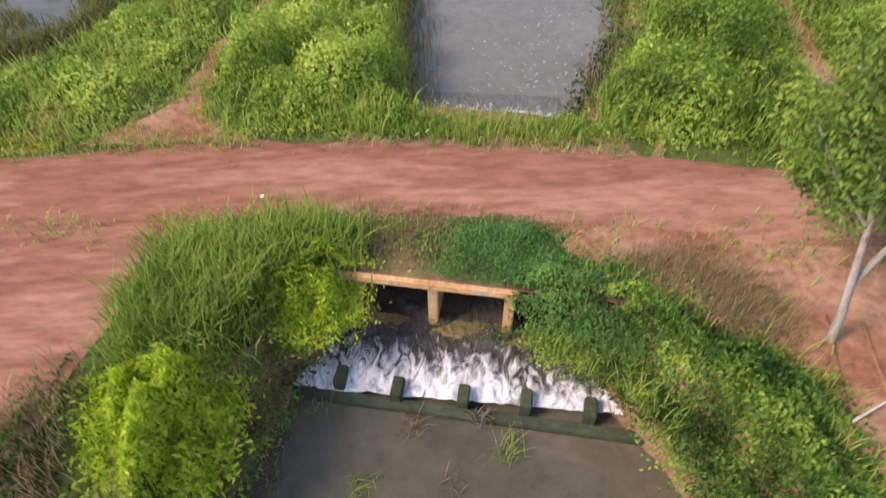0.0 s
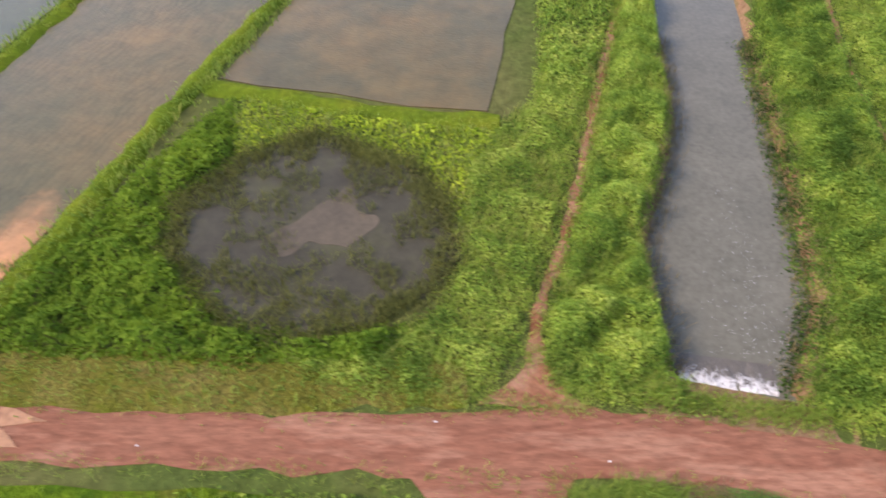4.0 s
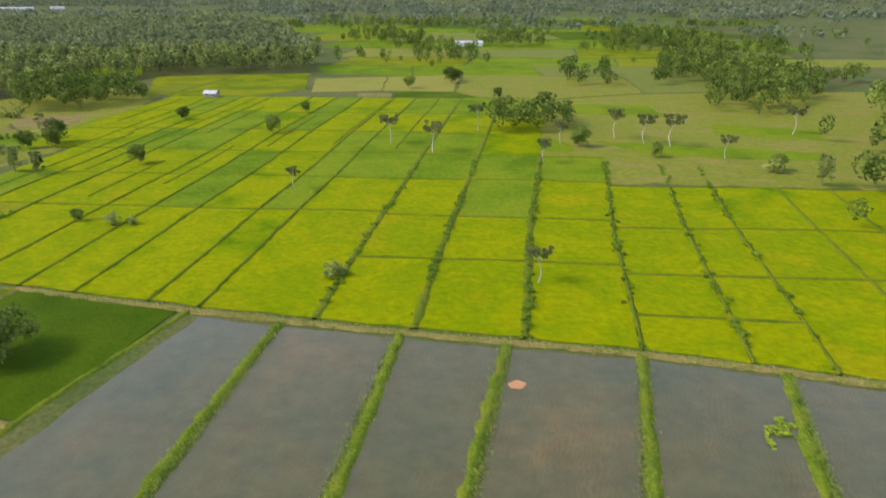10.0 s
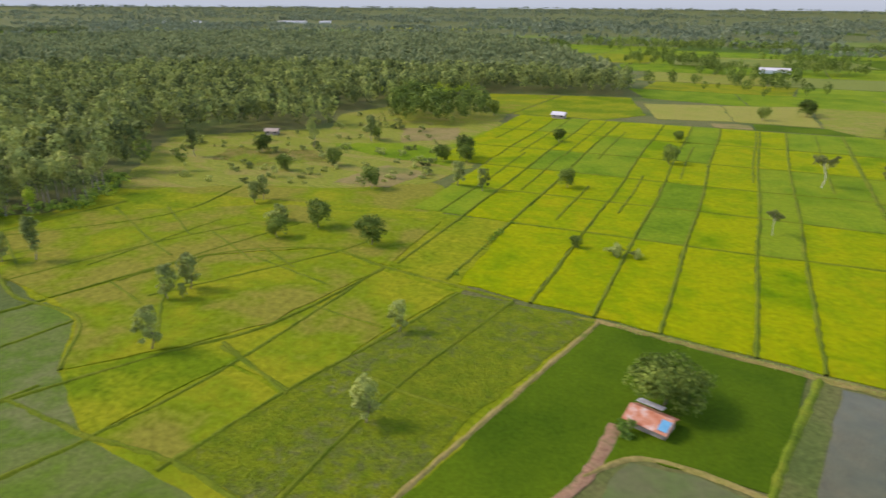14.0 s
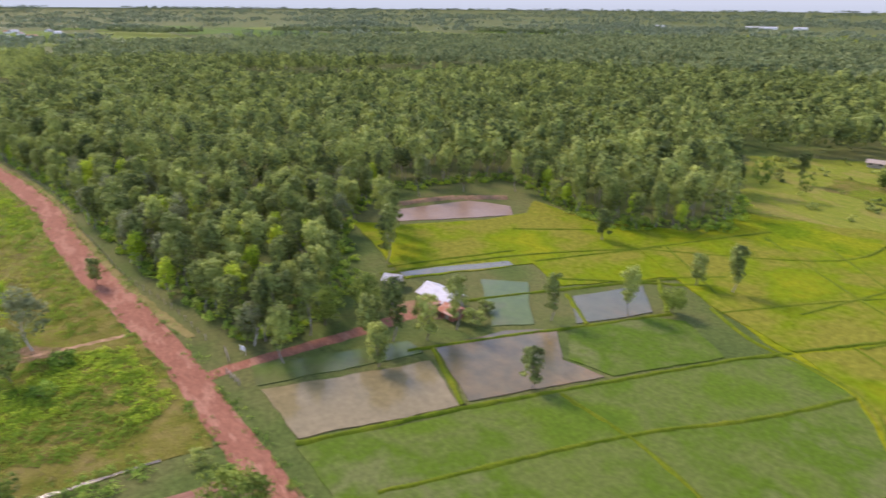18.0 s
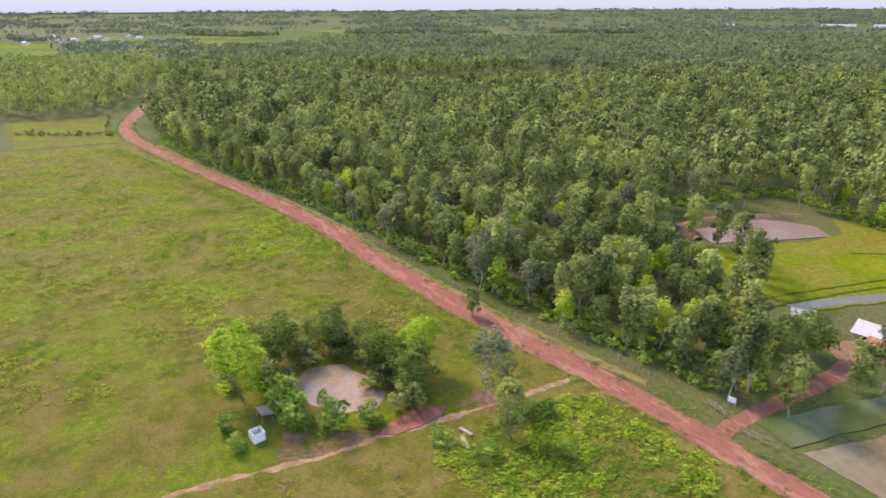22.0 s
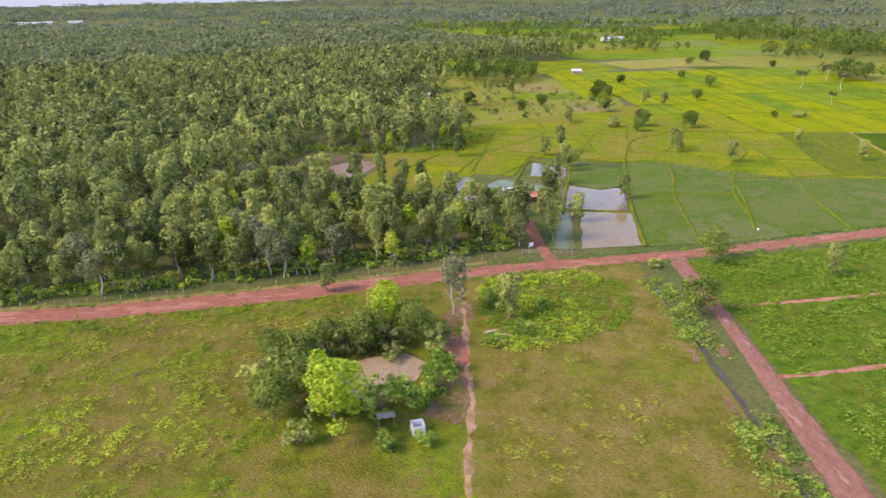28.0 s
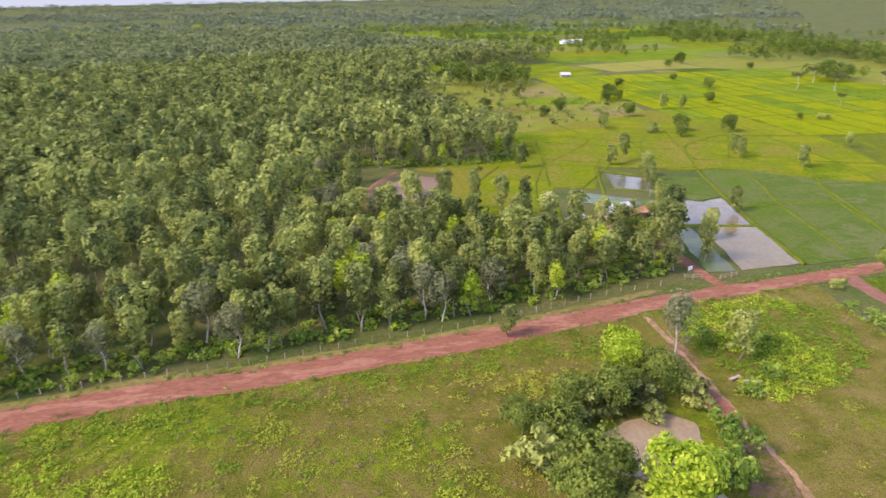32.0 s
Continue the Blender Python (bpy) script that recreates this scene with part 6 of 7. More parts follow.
thicket("slope_bushes", [(18.9, 7.5), (19.7, 8.4), (21.4, 8.5), (22.3, 7.3), (22.5, 6.3), (23.5, 6.2), (24.6, 5.4), (24.6, 3.5), (24.2, -8), (21.9, -8), (21.7, 3.6), (21.3, 5.0), (20.4, 6.3), (19.3, 7.0)], 1250, 1.3, "slope", 0.07, "leafy bushes on the pool's right bank", 60, 0.6, k=12.0, floor=-1.2)
thicket("dry_weeds", [(21.2, 8.8), (22.4, 9.2), (24.2, 8.2), (24.8, 6.6), (23.2, 6.4), (22.5, 7.4)], 40, 0.3, "bush", 0.05, "dry straw-coloured weeds on the road shoulder", 700, 0.4, "drygrass", 0.014)
thicket("slope_grass", [(9.7, 8.2), (10.6, 9.9), (12.6, 10.3), (14.6, 10.3), (14.7, 9.2), (13.2, 9.2), (12.6, 8.3), (12.0, 6.9), (10.0, 6.6)], 40, 0.6, "bush", 0.1, "tall arching grass on the slope beside the culvert", 560, 0.95, bw=0.035, floor=-0.5)
thicket("cap_grass", [(14.2, 9.3), (14.4, 11.0), (17.2, 10.7), (17.2, 8.9)], 160, 0.25, "bush", 0.07, "short grass on the culvert's earth cover", 220, 0.3, "drygrass", 0.02)
thicket("bright_bush", [(12.8, 7.8), (12.6, 9.7), (14.2, 9.9), (14.9, 9.2), (14.7, 7.9), (13.7, 7.3)], 1700, 1.2, "bright", 0.062, "bright lime-green bush at the culvert's corner", 0, k=4.0, freq=0.9, floor=-0.7)
thicket("leafy_bush", [(10.2, 4.4), (9.7, 6.0), (10.6, 6.7), (11.9, 6.5), (12.2, 5.6), (12.0, 4.4), (11.4, 3.6), (10.8, 3.6)], 1900, 1.5, "bright", 0.078, "large bush with feathery lime-green leaves above the pool", 0, k=8.0, freq=1.0, long=2.4, floor=-1.0)
thicket("bank_creeper", [(12.6, 7.6), (13.4, 7.7), (14.2, 8.4), (14.7, 8.9), (14.3, 9.4), (12.8, 8.8)], 1000, 0.7, "bush", 0.075, "green creeper hanging over the clay bank", 60, 0.6, k=14.0, floor=-1.3)
thicket("hanging_vine", [cul(1.95, 0.5)[:2], cul(2.05, -0.5)[:2], cul(3.0, -1.1)[:2], cul(4.8, -1.4)[:2], cul(5.0, 0.6)[:2]], 1800, 1.0, "vine", 0.062, "creeper hanging over the end of the culvert beam", 0, k=21.0, floor=-0.35, long=1.3)
thicket("bank_fringe", [(15.8, 16.4), (16.9, 16.6), (16.9, 25.2), (18.9, 30), (21.0, 37.4), (22, 48), (20.8, 48), (19.6, 37.6), (17.6, 30.5), (15.9, 25.6)], 12, 0.3, "bush", 0.1, "straw-coloured grass along the water's edge", 60, 0.7, "drygrass", 0.035, floor=-1.1)
thicket("bank_fringe", [(21.2, 15.9), (22.4, 18.3), (24.0, 21.5), (25.5, 30.4), (27.2, 43.4), (27.8, 48), (29.2, 48), (28.5, 43), (26.8, 30), (25.3, 21), (23.8, 17.8), (22.2, 15.5)], 190, 0.7, "slope", 0.11, "dark bushes hanging over the canal's edge", 40, 0.6, "drygrass", 0.03, floor=-1.0, k=41.0)
thicket("bank_bushes", [(11.0, 38), (14.4, 38), (16.4, 45), (20, 57), (25, 80), (20, 80), (12.4, 62), (12, 57)], 45, 0.9, "bush", 0.2, "weeds and bushes between the paddy and the footpath", 25, 0.6, bw=0.06, k=31.0)
thicket("left_weeds", [(7.6, 4.5), (8.8, 6.6), (9.2, 4.2), (10.2, 2.4), (11.3, 1), (11.0, -8), (5.5, -8), (6.6, 1)], 260, 0.6, "slope", 0.09, "weeds and dry grass beside the pool", 320, 0.6, "drygrass", 0.018)
thicket("bank_brush", [(10.9, 2.6), (12.3, 4.6), (12.9, 6.4), (13.6, 7.8), (12.6, 8.0), (11.2, 6.2), (10.4, 3.0)], 620, 0.55, "slope", 0.065, "brush and dead grass hanging over the clay bank", 160, 0.5, "drygrass", 0.014, floor=-2.1, k=17.0)
thicket("branch_weeds", [(-6, 9.2), (3.4, 9.5), (5.2, 8.6), (5.8, 6.4), (3.4, 0), (0, -6), (-8, -6)], 130, 1.3, "bush", 0.16, "green weeds between the road and the branch track", 70, 0.6)
thicket("pond_bushes", [(-19.0, 16.2), (-7, 15.8), (1, 15.6), (4.2, 18.4), (1.6, 18.2), (-2.1, 17.5), (-6.3, 18.1), (-8.6, 20.4), (-11.2, 23.4), (-11.8, 27), (-9, 30.8), (-10.8, 37.6), (-14.0, 31), (-17, 22.5)], 130, 1.2, "rank", 0.18, "dense green bushes round the weedy pond", 0, k=7.0)
thicket("pond_grass", [(-10.4, 37.4), (-9, 31.2), (-4.8, 34.2), (2.2, 31.6), (5, 27.7), (5.4, 23), (6.2, 30), (8.4, 34.6), (1.8, 35.2)], 35, 0.5, "bright", 0.2, "yellow-green grass north of the pond", 60, 0.5, bw=0.05)
q = spots(POND, 110)
dn = signed(POND, q[:, 0], q[:, 1])
q = q[(np.abs(np.hypot(q[:, 0] + 2, q[:, 1] - 25) - 6.5) < 4.5) & (rng.random(len(q)) < np.clip(1.15 - dn / 6.0, 0.1, 1)) & np.array([wob(a, b, 0.5, 2.0) + 0.5 * wob(a, b, 1.6, 3.0) > -0.02 for a, b in q])]
bv, bf = blades(np.column_stack([q, np.full(len(q), 0.04)]), 0.4, 0.035, 0.8)
tagged(new("pond_sedge", mesh_np("pond_sedge", bv, bf, "sedge")), "sedge standing in the shallow pond", "sedge", kind="stuff")
# grass on the bunds between the flooded paddies
bits = []
for a in flood_x[1:]:
    n = 2600
    t = rng.random(n)
    x = a[0] + (a[2] - a[0]) * t + rng.normal(0, 0.55, n)
    y = a[1] + (a[3] - a[1]) * t
    bits.append(blades(np.column_stack([x, y, np.full(n, 0.08)]), 0.55, 0.07, 0.6))
n = 5200
t = rng.random(n)
x = np.interp(t, [0, 1], [-160, 10])
y = np.array([first_y(a) - 1.2 for a in x]) + rng.normal(0, 0.5, n)
bits.append(blades(np.column_stack([x, y, np.full(n, 0.1)]), 0.5, 0.08, 0.6))
x = rng.uniform(-110, 6, 6500)
y = np.interp(x, [-110, -71, -35, -5, 6], [13.5, 15.3, 15.2, 14.9, 15.4]) + rng.normal(0, 0.8, 6500)
bits.append(blades(np.column_stack([x, y, np.full(6500, 0.08)]), 0.4, 0.06, 0.6))
tagged(new("bund_grass", mesh_np("bund_grass", *joined(bits), "tallgrass")), "ragged grass on the paddy bunds", "grass", kind="stuff")

# tufts in meadows and weedy fields
def tuft_np():
    """A flat weed tuft: leaves that face the sky."""
    n = 30
    a, r = rng.uniform(0, 6.28, n), 0.8 * np.sqrt(rng.random(n))
    c = np.column_stack([r * np.cos(a), r * np.sin(a), 0.08 + 0.7 * (1 - r) * rng.uniform(0.3, 1.2, n)])
    return leaves(c, np.column_stack([0.5 * np.cos(a), 0.5 * np.sin(a), np.ones(n)]), 0.21, 0.35)


TUFT = [tuft_np() for _ in range(5)]
def tufts(name, poly, per, low, high, mat, label, cut=-0.1, s=0.05, k=0.0):
    q = spots(poly, per)
    keep = np.array([wob(a, b, s, k) + 0.4 * wob(a, b, s * 4, k) > cut for a, b in q])
    woods(name, q[keep], TUFT, low, high, mat, label)["category"] = "weeds"


MEADOW = [(-326, -41), (-365, -44.5), (-402, -48), (-440, -56), (-485, -68), (-540, -84), (-540, -130), (-430, -135), (-350, -120), (-345, -80), (-346, -55)]
tufts("meadow_tufts", MEADOW, 0.3, 0.4, 1.0, "meadow_weed", "yellow-green weed tufts scattered over the meadow", 0.08, 0.07)
tufts("meadow_tufts", MEADOW, 0.8, 0.4, 1.2, "meadow_weed", "lush lime-green weed patches in the meadow", 0.22, 0.07, 9.0)
tufts("meadow_tufts", MEADOW, 0.5, 0.5, 1.3, "rank", "dark-green weed patches in the meadow", 0.3, 0.11, 21.0)
tufts("meadow_tufts", MEADOW, 0.12, 0.4, 0.8, "drygrass", "straw-coloured tufts in the meadow", -0.2, 0.08, 5.0)
tufts("road_weeds", [(-322, -36), (-345, -40), (-402, -47), (-440, -56), (-540, -84), (-540, -88), (-440, -61), (-402, -52), (-345, -45), (-322, -41)], 0.6, 0.5, 1.2, "rank", "green weeds along the road's meadow side", -0.3)
tufts("weed_tufts", [(-314, -34), (-292, -31), (-286, -40), (-294, -56), (-311, -58), (-315.5, -46)], 1.0, 0.6, 1.3, "rank", "lush low weeds", -0.35)
tufts("weed_tufts", [(-314, -33), (-294, -29), (-290, -38), (-297, -56), (-312, -60), (-316.5, -46)], 1.3, 0.6, 1.4, "bright", "lush lime-green low weeds", -0.15, 0.09, 2.0)
tufts("weed_tufts", [(-421, -51), (-409, -47.5), (-392, -47), (-389, -67), (-404, -69), (-414, -62)], 1.2, 0.5, 1.3, "bright", "rank lime-green weeds in the meadow", -0.1, 0.12, 2.0)
tufts("weed_tufts", [(-376, -66), (-358, -66), (-352, -80), (-378, -82)], 0.7, 0.4, 1.0, "bright", "lime-green weeds in the meadow", -0.05, 0.12, 2.0)
tufts("dry_tufts", [(-316, -58), (-292, -34), (-284.6, -36), (-286, -80), (-290, -130), (-318, -130), (-317, -80)], 0.15, 0.3, 0.7, "drygrass", "dry grass tufts", -0.15)
tufts("dry_tufts", [(-316, -58), (-292, -34), (-284.6, -36), (-286, -80), (-290, -130), (-318, -130), (-317, -80)], 0.2, 0.4, 1.0, "meadow_weed", "yellow-green tufts in the dry meadow", 0.0, 0.08, 3.0)
tufts("field_weeds", [(-271, -27), (-255, -25), (-200, -14.5), (-150, -5), (-150, -40), (-205, -90), (-273, -100), (-272, -50)], 0.55, 0.6, 1.5, "rank", "rank green weeds in the fallow field", -0.12)
tufts("field_weeds", [(-281.4, -34), (-278.6, -34), (-279, -60), (-281.4, -90), (-288, -110), (-291, -110), (-286.4, -78), (-285.2, -60), (-284, -34)], 0.9, 0.6, 1.4, "bush", "green weeds along the ditch", -0.2)

q = spots([(-48.6, 59.8), (-46, 62), (-43.4, 61.4), (-44.2, 57.4), (-46.5, 58.4), (-49, 55.6), (-49.4, 57)], 30)
q = q[np.array([wob(a, b, 0.7, 5.0) > -0.1 for a, b in q])]
fv, ff = leaves(np.column_stack([q, rng.uniform(0.1, 0.35, len(q))]), np.tile([0, 0, 1.0], (len(q), 1)), 0.3, 0.4, 1.5)
tagged(new("water_plants", mesh_np("water_plants", fv, ff, "bright")), "lime-green water plants in the flooded paddy", "water plants", kind="stuff")

# ragged grass along the edges of roads, paths and bare soil
def verge(pts, per_m, spread, lo=-60, hi=60):
    """Blade roots along both edges of a band given as (x, y, width)."""
    c = spline(pts, 0.5)
    c = c[(c[:, 0] > lo) & (c[:, 0] < hi)]
    d = unit(np.gradient(c[:, :2], axis=0))
    n = int(len(c) * 0.5 * per_m)
    i = rng.integers(0, len(c), n)
    e = rng.choice([-1, 1], n) * (c[i, 2] * 0.5 + rng.normal(0.15, spread, n))
    keep = np.array([wob(c[a, 0], c[a, 1], 0.9, s) > -0.15 for a, s in zip(i, np.sign(e))])
    q = np.column_stack([c[i, 0] - d[i, 1] * e, c[i, 1] + d[i, 0] * e]) + rng.normal(0, 0.2, (n, 2))
    return q[keep]


def rim(poly, per_m, spread):
    """Blade roots along the edge of a patch."""
    p = np.array(outline(poly, 0.4, 0.5))
    n = int(len(p) * 0.4 * per_m)
    i = rng.integers(0, len(p), n)
    return p[i] + rng.normal(0, spread, (n, 2))


q = np.concatenate([verge(ROAD, 60, 0.28), verge([(7.3, 10.0, 4.6), (7.6, 8.2, 2.6), (6.4, 4.6, 2.6), (4.4, 0.0, 2.8), (1.0, -8, 3.2)], 70, 0.25), verge(PATH_L, 40, 0.15), verge(PATH_R, 50, 0.2),
                    rim([(19.9, 9.2), (21.5, 10.2), (26, 10), (31, 9), (31, -10), (25.6, -10), (25.3, 2), (25.2, 6.2), (24.3, 7.6), (22, 8.9)], 9, 0.2), rim([(6.6, 13.9), (8.2, 15.3), (9.1, 17.1), (9.7, 16.8), (10.2, 15.4), (11.8, 14.1)], 60, 0.25)])
bv, bf = blades(np.column_stack([q, ground_z(q[:, 0], q[:, 1]) + 0.03]), 0.28, 0.03, 0.9)
tagged(new("verge_grass", mesh_np("verge_grass", bv, bf, "tallgrass")), "ragged grass along the roads and footpaths", "grass", kind="stuff")
q = np.concatenate([rim(POND, 130, 0.5), rim([(-17.7, 22.0), (-19.6, 16.4), (-23.2, 16.2), (-21.2, 18.7), (-19.9, 21.5)], 20, 0.3)])
bv, bf = blades(np.column_stack([q, np.full(len(q), 0.05)]), 0.45, 0.05, 0.8)
tagged(new("pond_sedge", mesh_np("pond_sedge", bv, bf, "sedge")), "dull sedge round the pond's rim", "sedge", kind="stuff")
q = verge(ROAD, 5, 0.6, -620, -60)
woods("road_edge_weeds", q, TUFT, 0.3, 0.8, "bush", "green weeds along the road's edges")["category"] = "weeds"


# ---------- buildings and small things ----------
def ribbed(name, w, d, drop, mat, pitch=0.25, thick=0.03, lift=0.03):
    """A corrugated sheet roof plane: w wide, d deep, falling by drop."""
    n = max(4, int(w / pitch)) * 2
    v, f = [], []
    for k in (0, 1):
        for j in (0, 1):
            for i in range(n + 1):
                v.append((-w / 2 + w * i / n, d * j, -drop * j + lift * (i % 2) - thick * k))
    a = n + 1
    for i in range(n):
        f += [(i, i + 1, a + i + 1, a + i), (2 * a + i + 1, 2 * a + i, 3 * a + i, 3 * a + i + 1), (i + 1, i, 2 * a + i, 2 * a + i + 1), (a + i, a + i + 1, 3 * a + i + 1, 3 * a + i)]
    return mesh_np(name, v, f, mat)


def house(x, y, rz, w, d, wall_h, rise, roof, wall, label, name="farmhouse", lean=0.0):
    ob = empty(name, x, y, 0, rz)
    tagged(ob, label, "house")
    for sx, lo, hi in (("wall", (-w / 2, -d / 2, 0), (w / 2, -d / 2 + 0.12, wall_h)), ("wall", (-w / 2, d / 2 - 0.12, 0), (w / 2, d / 2, wall_h)), ("wall", (-w / 2, -d / 2 + 0.125, 0), (-w / 2 + 0.12, d / 2 - 0.125, wall_h)), ("wall", (w / 2 - 0.12, -d / 2 + 0.125, 0), (w / 2, d / 2 - 0.125, wall_h))):
        part(sx, box_mesh("wall", lo, hi, wall, 0.0), ob)
    for sgn in (-1, 1):
        r = part("roof", ribbed("roof", w + 1.0, d / 2 + 0.7, rise * (d / 2 + 0.7) / (d / 2), roof), ob)
        r.matrix_basis = pose(0, 0, wall_h + rise, 0, 0, 0 if sgn > 0 else 180)
    part("door", box_mesh("door", (-0.5, -d / 2 - 0.03, 0.05), (0.4, -d / 2 - 0.002, min(2.0, wall_h - 0.1)), "wood", 0.01), ob, "weathered wooden door")
    for u in (-w * 0.3, w * 0.3):
        wn2 = part("window", box_mesh("window", (u - 0.45, -d / 2 - 0.03, 1.0), (u + 0.45, -d / 2 - 0.002, min(1.9, wall_h - 0.2)), "darkgrey", 0.01), ob)
        part("sill", box_mesh("sill", (u - 0.55, -d / 2 - 0.1, 0.92), (u + 0.55, -d / 2 - 0.032, 0.99), "wood", 0.01), wn2)
    if lean:
        r = part("awning", ribbed("awning", lean, 2.4, 0.7, "rust_roof"), ob, "rusty lean-to sheet")
        r.matrix_basis = pose(w * 0.1, -d / 2 - 0.3, wall_h - 0.1, 0, 0, 180)
        for u in (-lean / 2 + 0.2, lean / 2 - 0.2):
            part("post", box_mesh("post", (w * 0.1 + u - 0.05, -d / 2 - 2.5, 0), (w * 0.1 + u + 0.05, -d / 2 - 2.4, wall_h - 0.8), "wood", 0.01), ob)
    return ob


house(-302, 18.6, 12, 7.0, 4.4, 2.3, 1.1, "bright_zinc", "wood", "low farmhouse with weathered walls and a shiny zinc roof", lean=4.0)
house(-296.4, 17.4, 12, 3.0, 2.6, 1.8, 0.6, "rust_roof", "red_wall", "small rusty-roofed annex beside the farmhouse", "annex")
house(-313.4, 14.6, 40, 3.0, 2.4, 2.0, 0.7, "metal_roof", "wood", "small wooden shed with a pale zinc roof", "shed")
hut = house(-151.8, 61.4, -18, 5.0, 3.2, 1.6, 0.8, "rust_roof", "wood", "small field hut with a striped rusty roof", "field_hut")
t = part("tarpaulin", ribbed("tarpaulin", 1.2, 1.5, 0.7, "blue", 0.5), hut, "blue tarpaulin over the roof's end")
t.matrix_basis = pose(2.2, -0.5, 2.26, 0, 0, 180)
t = part("awning", ribbed("awning", 3.6, 1.5, 0.3, "metal_roof"), hut, "pale lean-to sheet")
t.matrix_basis = pose(-1.2, 1.9, 1.75, 0, 0, 0)
tree("shrub_b", -154.6, 58.4, 0.9, 30, "bush", "bright green bush beside the field hut", category="bush")

house(-218, 296, -5, 6, 4, 2.2, 1.0, "bright_zinc", "wood", "distant farm shelter with a white roof", "farm_shelter")

house(-108, 590, 5, 24, 8, 3.0, 1.5, "bright_zinc", "white", "distant long farm building with a pale roof", "farm_building")
house(-318, 205, 20, 5, 3.4, 2.0, 0.7, "wood", "wood", "distant hut with a brown weathered roof", "farm_shelter")
for x, y, w in ((-1270, 1600, 60), (-1310, 1590, 46), (-1205, 1640, 40), (-1500, 1450, 50), (-1560, 1400, 38)):
    house(x, y, 30, w * 0.8, 18, 5, 2, "metal_roof", "white", "distant white factory hall at the edge of the forest", "factory_hall")

for i in range(16):
    x, y = random.uniform(-1800, -1430), random.uniform(-230, 60)
    house(x, y, random.uniform(0, 180), random.uniform(9, 16), 8, 3.2, 2.0, random.choice(["bright_zinc", "metal_roof", "rust_roof"]), "white", "small far village house among trees", "village_house")

sign = empty("sign_board", -301.9, -17.8, 0, 20)
tagged(sign, "small white board on two wooden posts at the drive", "sign")
part("board", box_mesh("board", (-0.55, -0.03, 0.9), (0.55, 0.03, 1.75), "white", 0.01), sign)
for u in (-0.45, 0.45):
    part("post", box_mesh("post", (u - 0.04, 0.035, 0), (u + 0.04, 0.11, 1.6), "wood", 0.01), sign)


def rail_fence(pts, label, rails=(0.5, 0.95), gap=1.6):
    ob = empty("rail_fence", pts[0][0], pts[0][1])
    tagged(ob, label, "fence")
    o = Vector((pts[0][0], pts[0][1], 0))
    for a, b in zip(pts, pts[1:]):
        a, b = Vector((*a, 0)) - o, Vector((*b, 0)) - o
        n = max(1, round((b - a).length / gap))
        rz = math.degrees(math.atan2(b.y - a.y, b.x - a.x))
        for i in range(n + 1):
            p = part("post", box_mesh("post", (-0.05, -0.05, 0), (0.05, 0.05, 1.2 + 0.15 * random.random()), "wood", 0.01), ob)
            p.matrix_basis = pose(*(a + (b - a) * i / n), 0, 0, rz)
        for z in rails:
            p = part("rail", box_mesh("rail", (-0.1, 0.055, z - 0.04), ((b - a).length + 0.1, 0.12, z + 0.04), "wood", 0.015), ob)
            p.matrix_basis = pose(*a, 0, 0, rz)


rail_fence([(-297.6, -21.4), (-293.6, -20.6)], "grey wooden rail fence beside the drive")
rail_fence([(-304.2, -20.0), (-300.8, -20.4)], "grey wooden rail fence and gate beside the drive")
# low post fence along the forest
ob = empty("fence", -310, -21.8)
tagged(ob, "row of short pale posts along the forest edge", "fence")
fc = spline([(-310, -21.8, 0), (-325, -24.5, 0), (-345, -30.0, 0), (-365, -33.0, 0), (-384, -36.2, 0), (-402, -37.6, 0), (-425, -41, 0), (-460, -52, 0)], 2.6)
post_me = box_mesh("post", (-0.06, -0.06, 0), (0.06, 0.06, 1.15), "wood", 0.015)
for x, y, _ in fc:
    p = part("post", post_me, ob)
    p.matrix_basis = pose(x + 310, y + 21.8, 0, random.uniform(-4, 4), random.uniform(-4, 4), 0)
wire = []
for a, b in zip(fc, fc[1:]):
    for z in (0.45, 0.85):
        wire.append((np.array([[a[0] + 310, a[1] + 21.8, z], [b[0] + 310, b[1] + 21.8, z], [b[0] + 310, b[1] + 21.8, z + 0.02], [a[0] + 310, a[1] + 21.8, z + 0.02]]), np.array([[0, 1, 2, 3]])))
part("wire", mesh_np("wire", *joined(wire), "darkgrey"), ob, "thin fence wire")
strip("road_shoulder", [(-312, -23.6, 1.5), (-325, -26.8, 1.6), (-345, -30.9, 1.6), (-365, -34.0, 1.7), (-384, -36.8, 1.7), (-402, -38.3, 1.8), (-440, -46.3, 1.8), (-485, -58.4, 1.8), (-540, -70.2, 1.8)], "brown_field", "dry straw-coloured shoulder between road and forest", "road shoulder", (0.0, 0.1, 0.14, 0.1, 0.0), 1.2, 0.6)

tank = empty("water_tank", -326.5, -77.6, 0, 12)
tagged(tank, "square white water tank with a dark open top", "water tank")
for lo, hi in (((-0.8, -0.8, 0), (0.8, -0.68, 1.35)), ((-0.8, 0.68, 0), (0.8, 0.8, 1.35)), ((-0.8, -0.675, 0), (-0.68, 0.675, 1.35)), ((0.68, -0.675, 0), (0.8, 0.675, 1.35))):
    part("side", box_mesh("side", lo, hi, "white", 0.015), tank)
part("bottom", box_mesh("bottom", (-0.675, -0.675, 0.02), (0.675, 0.675, 0.35), "darkgrey", 0.0), tank, "dark tank bottom")
lean_to = empty("lean_to", -330.6, -75.6, 0, 8)
tagged(lean_to, "low grey sheet-roofed shelter below the lime-green tree", "shelter")
part("roof", ribbed("roof", 2.4, 1.8, 0.4, "wood"), lean_to).matrix_basis = pose(0, -0.9, 1.5)
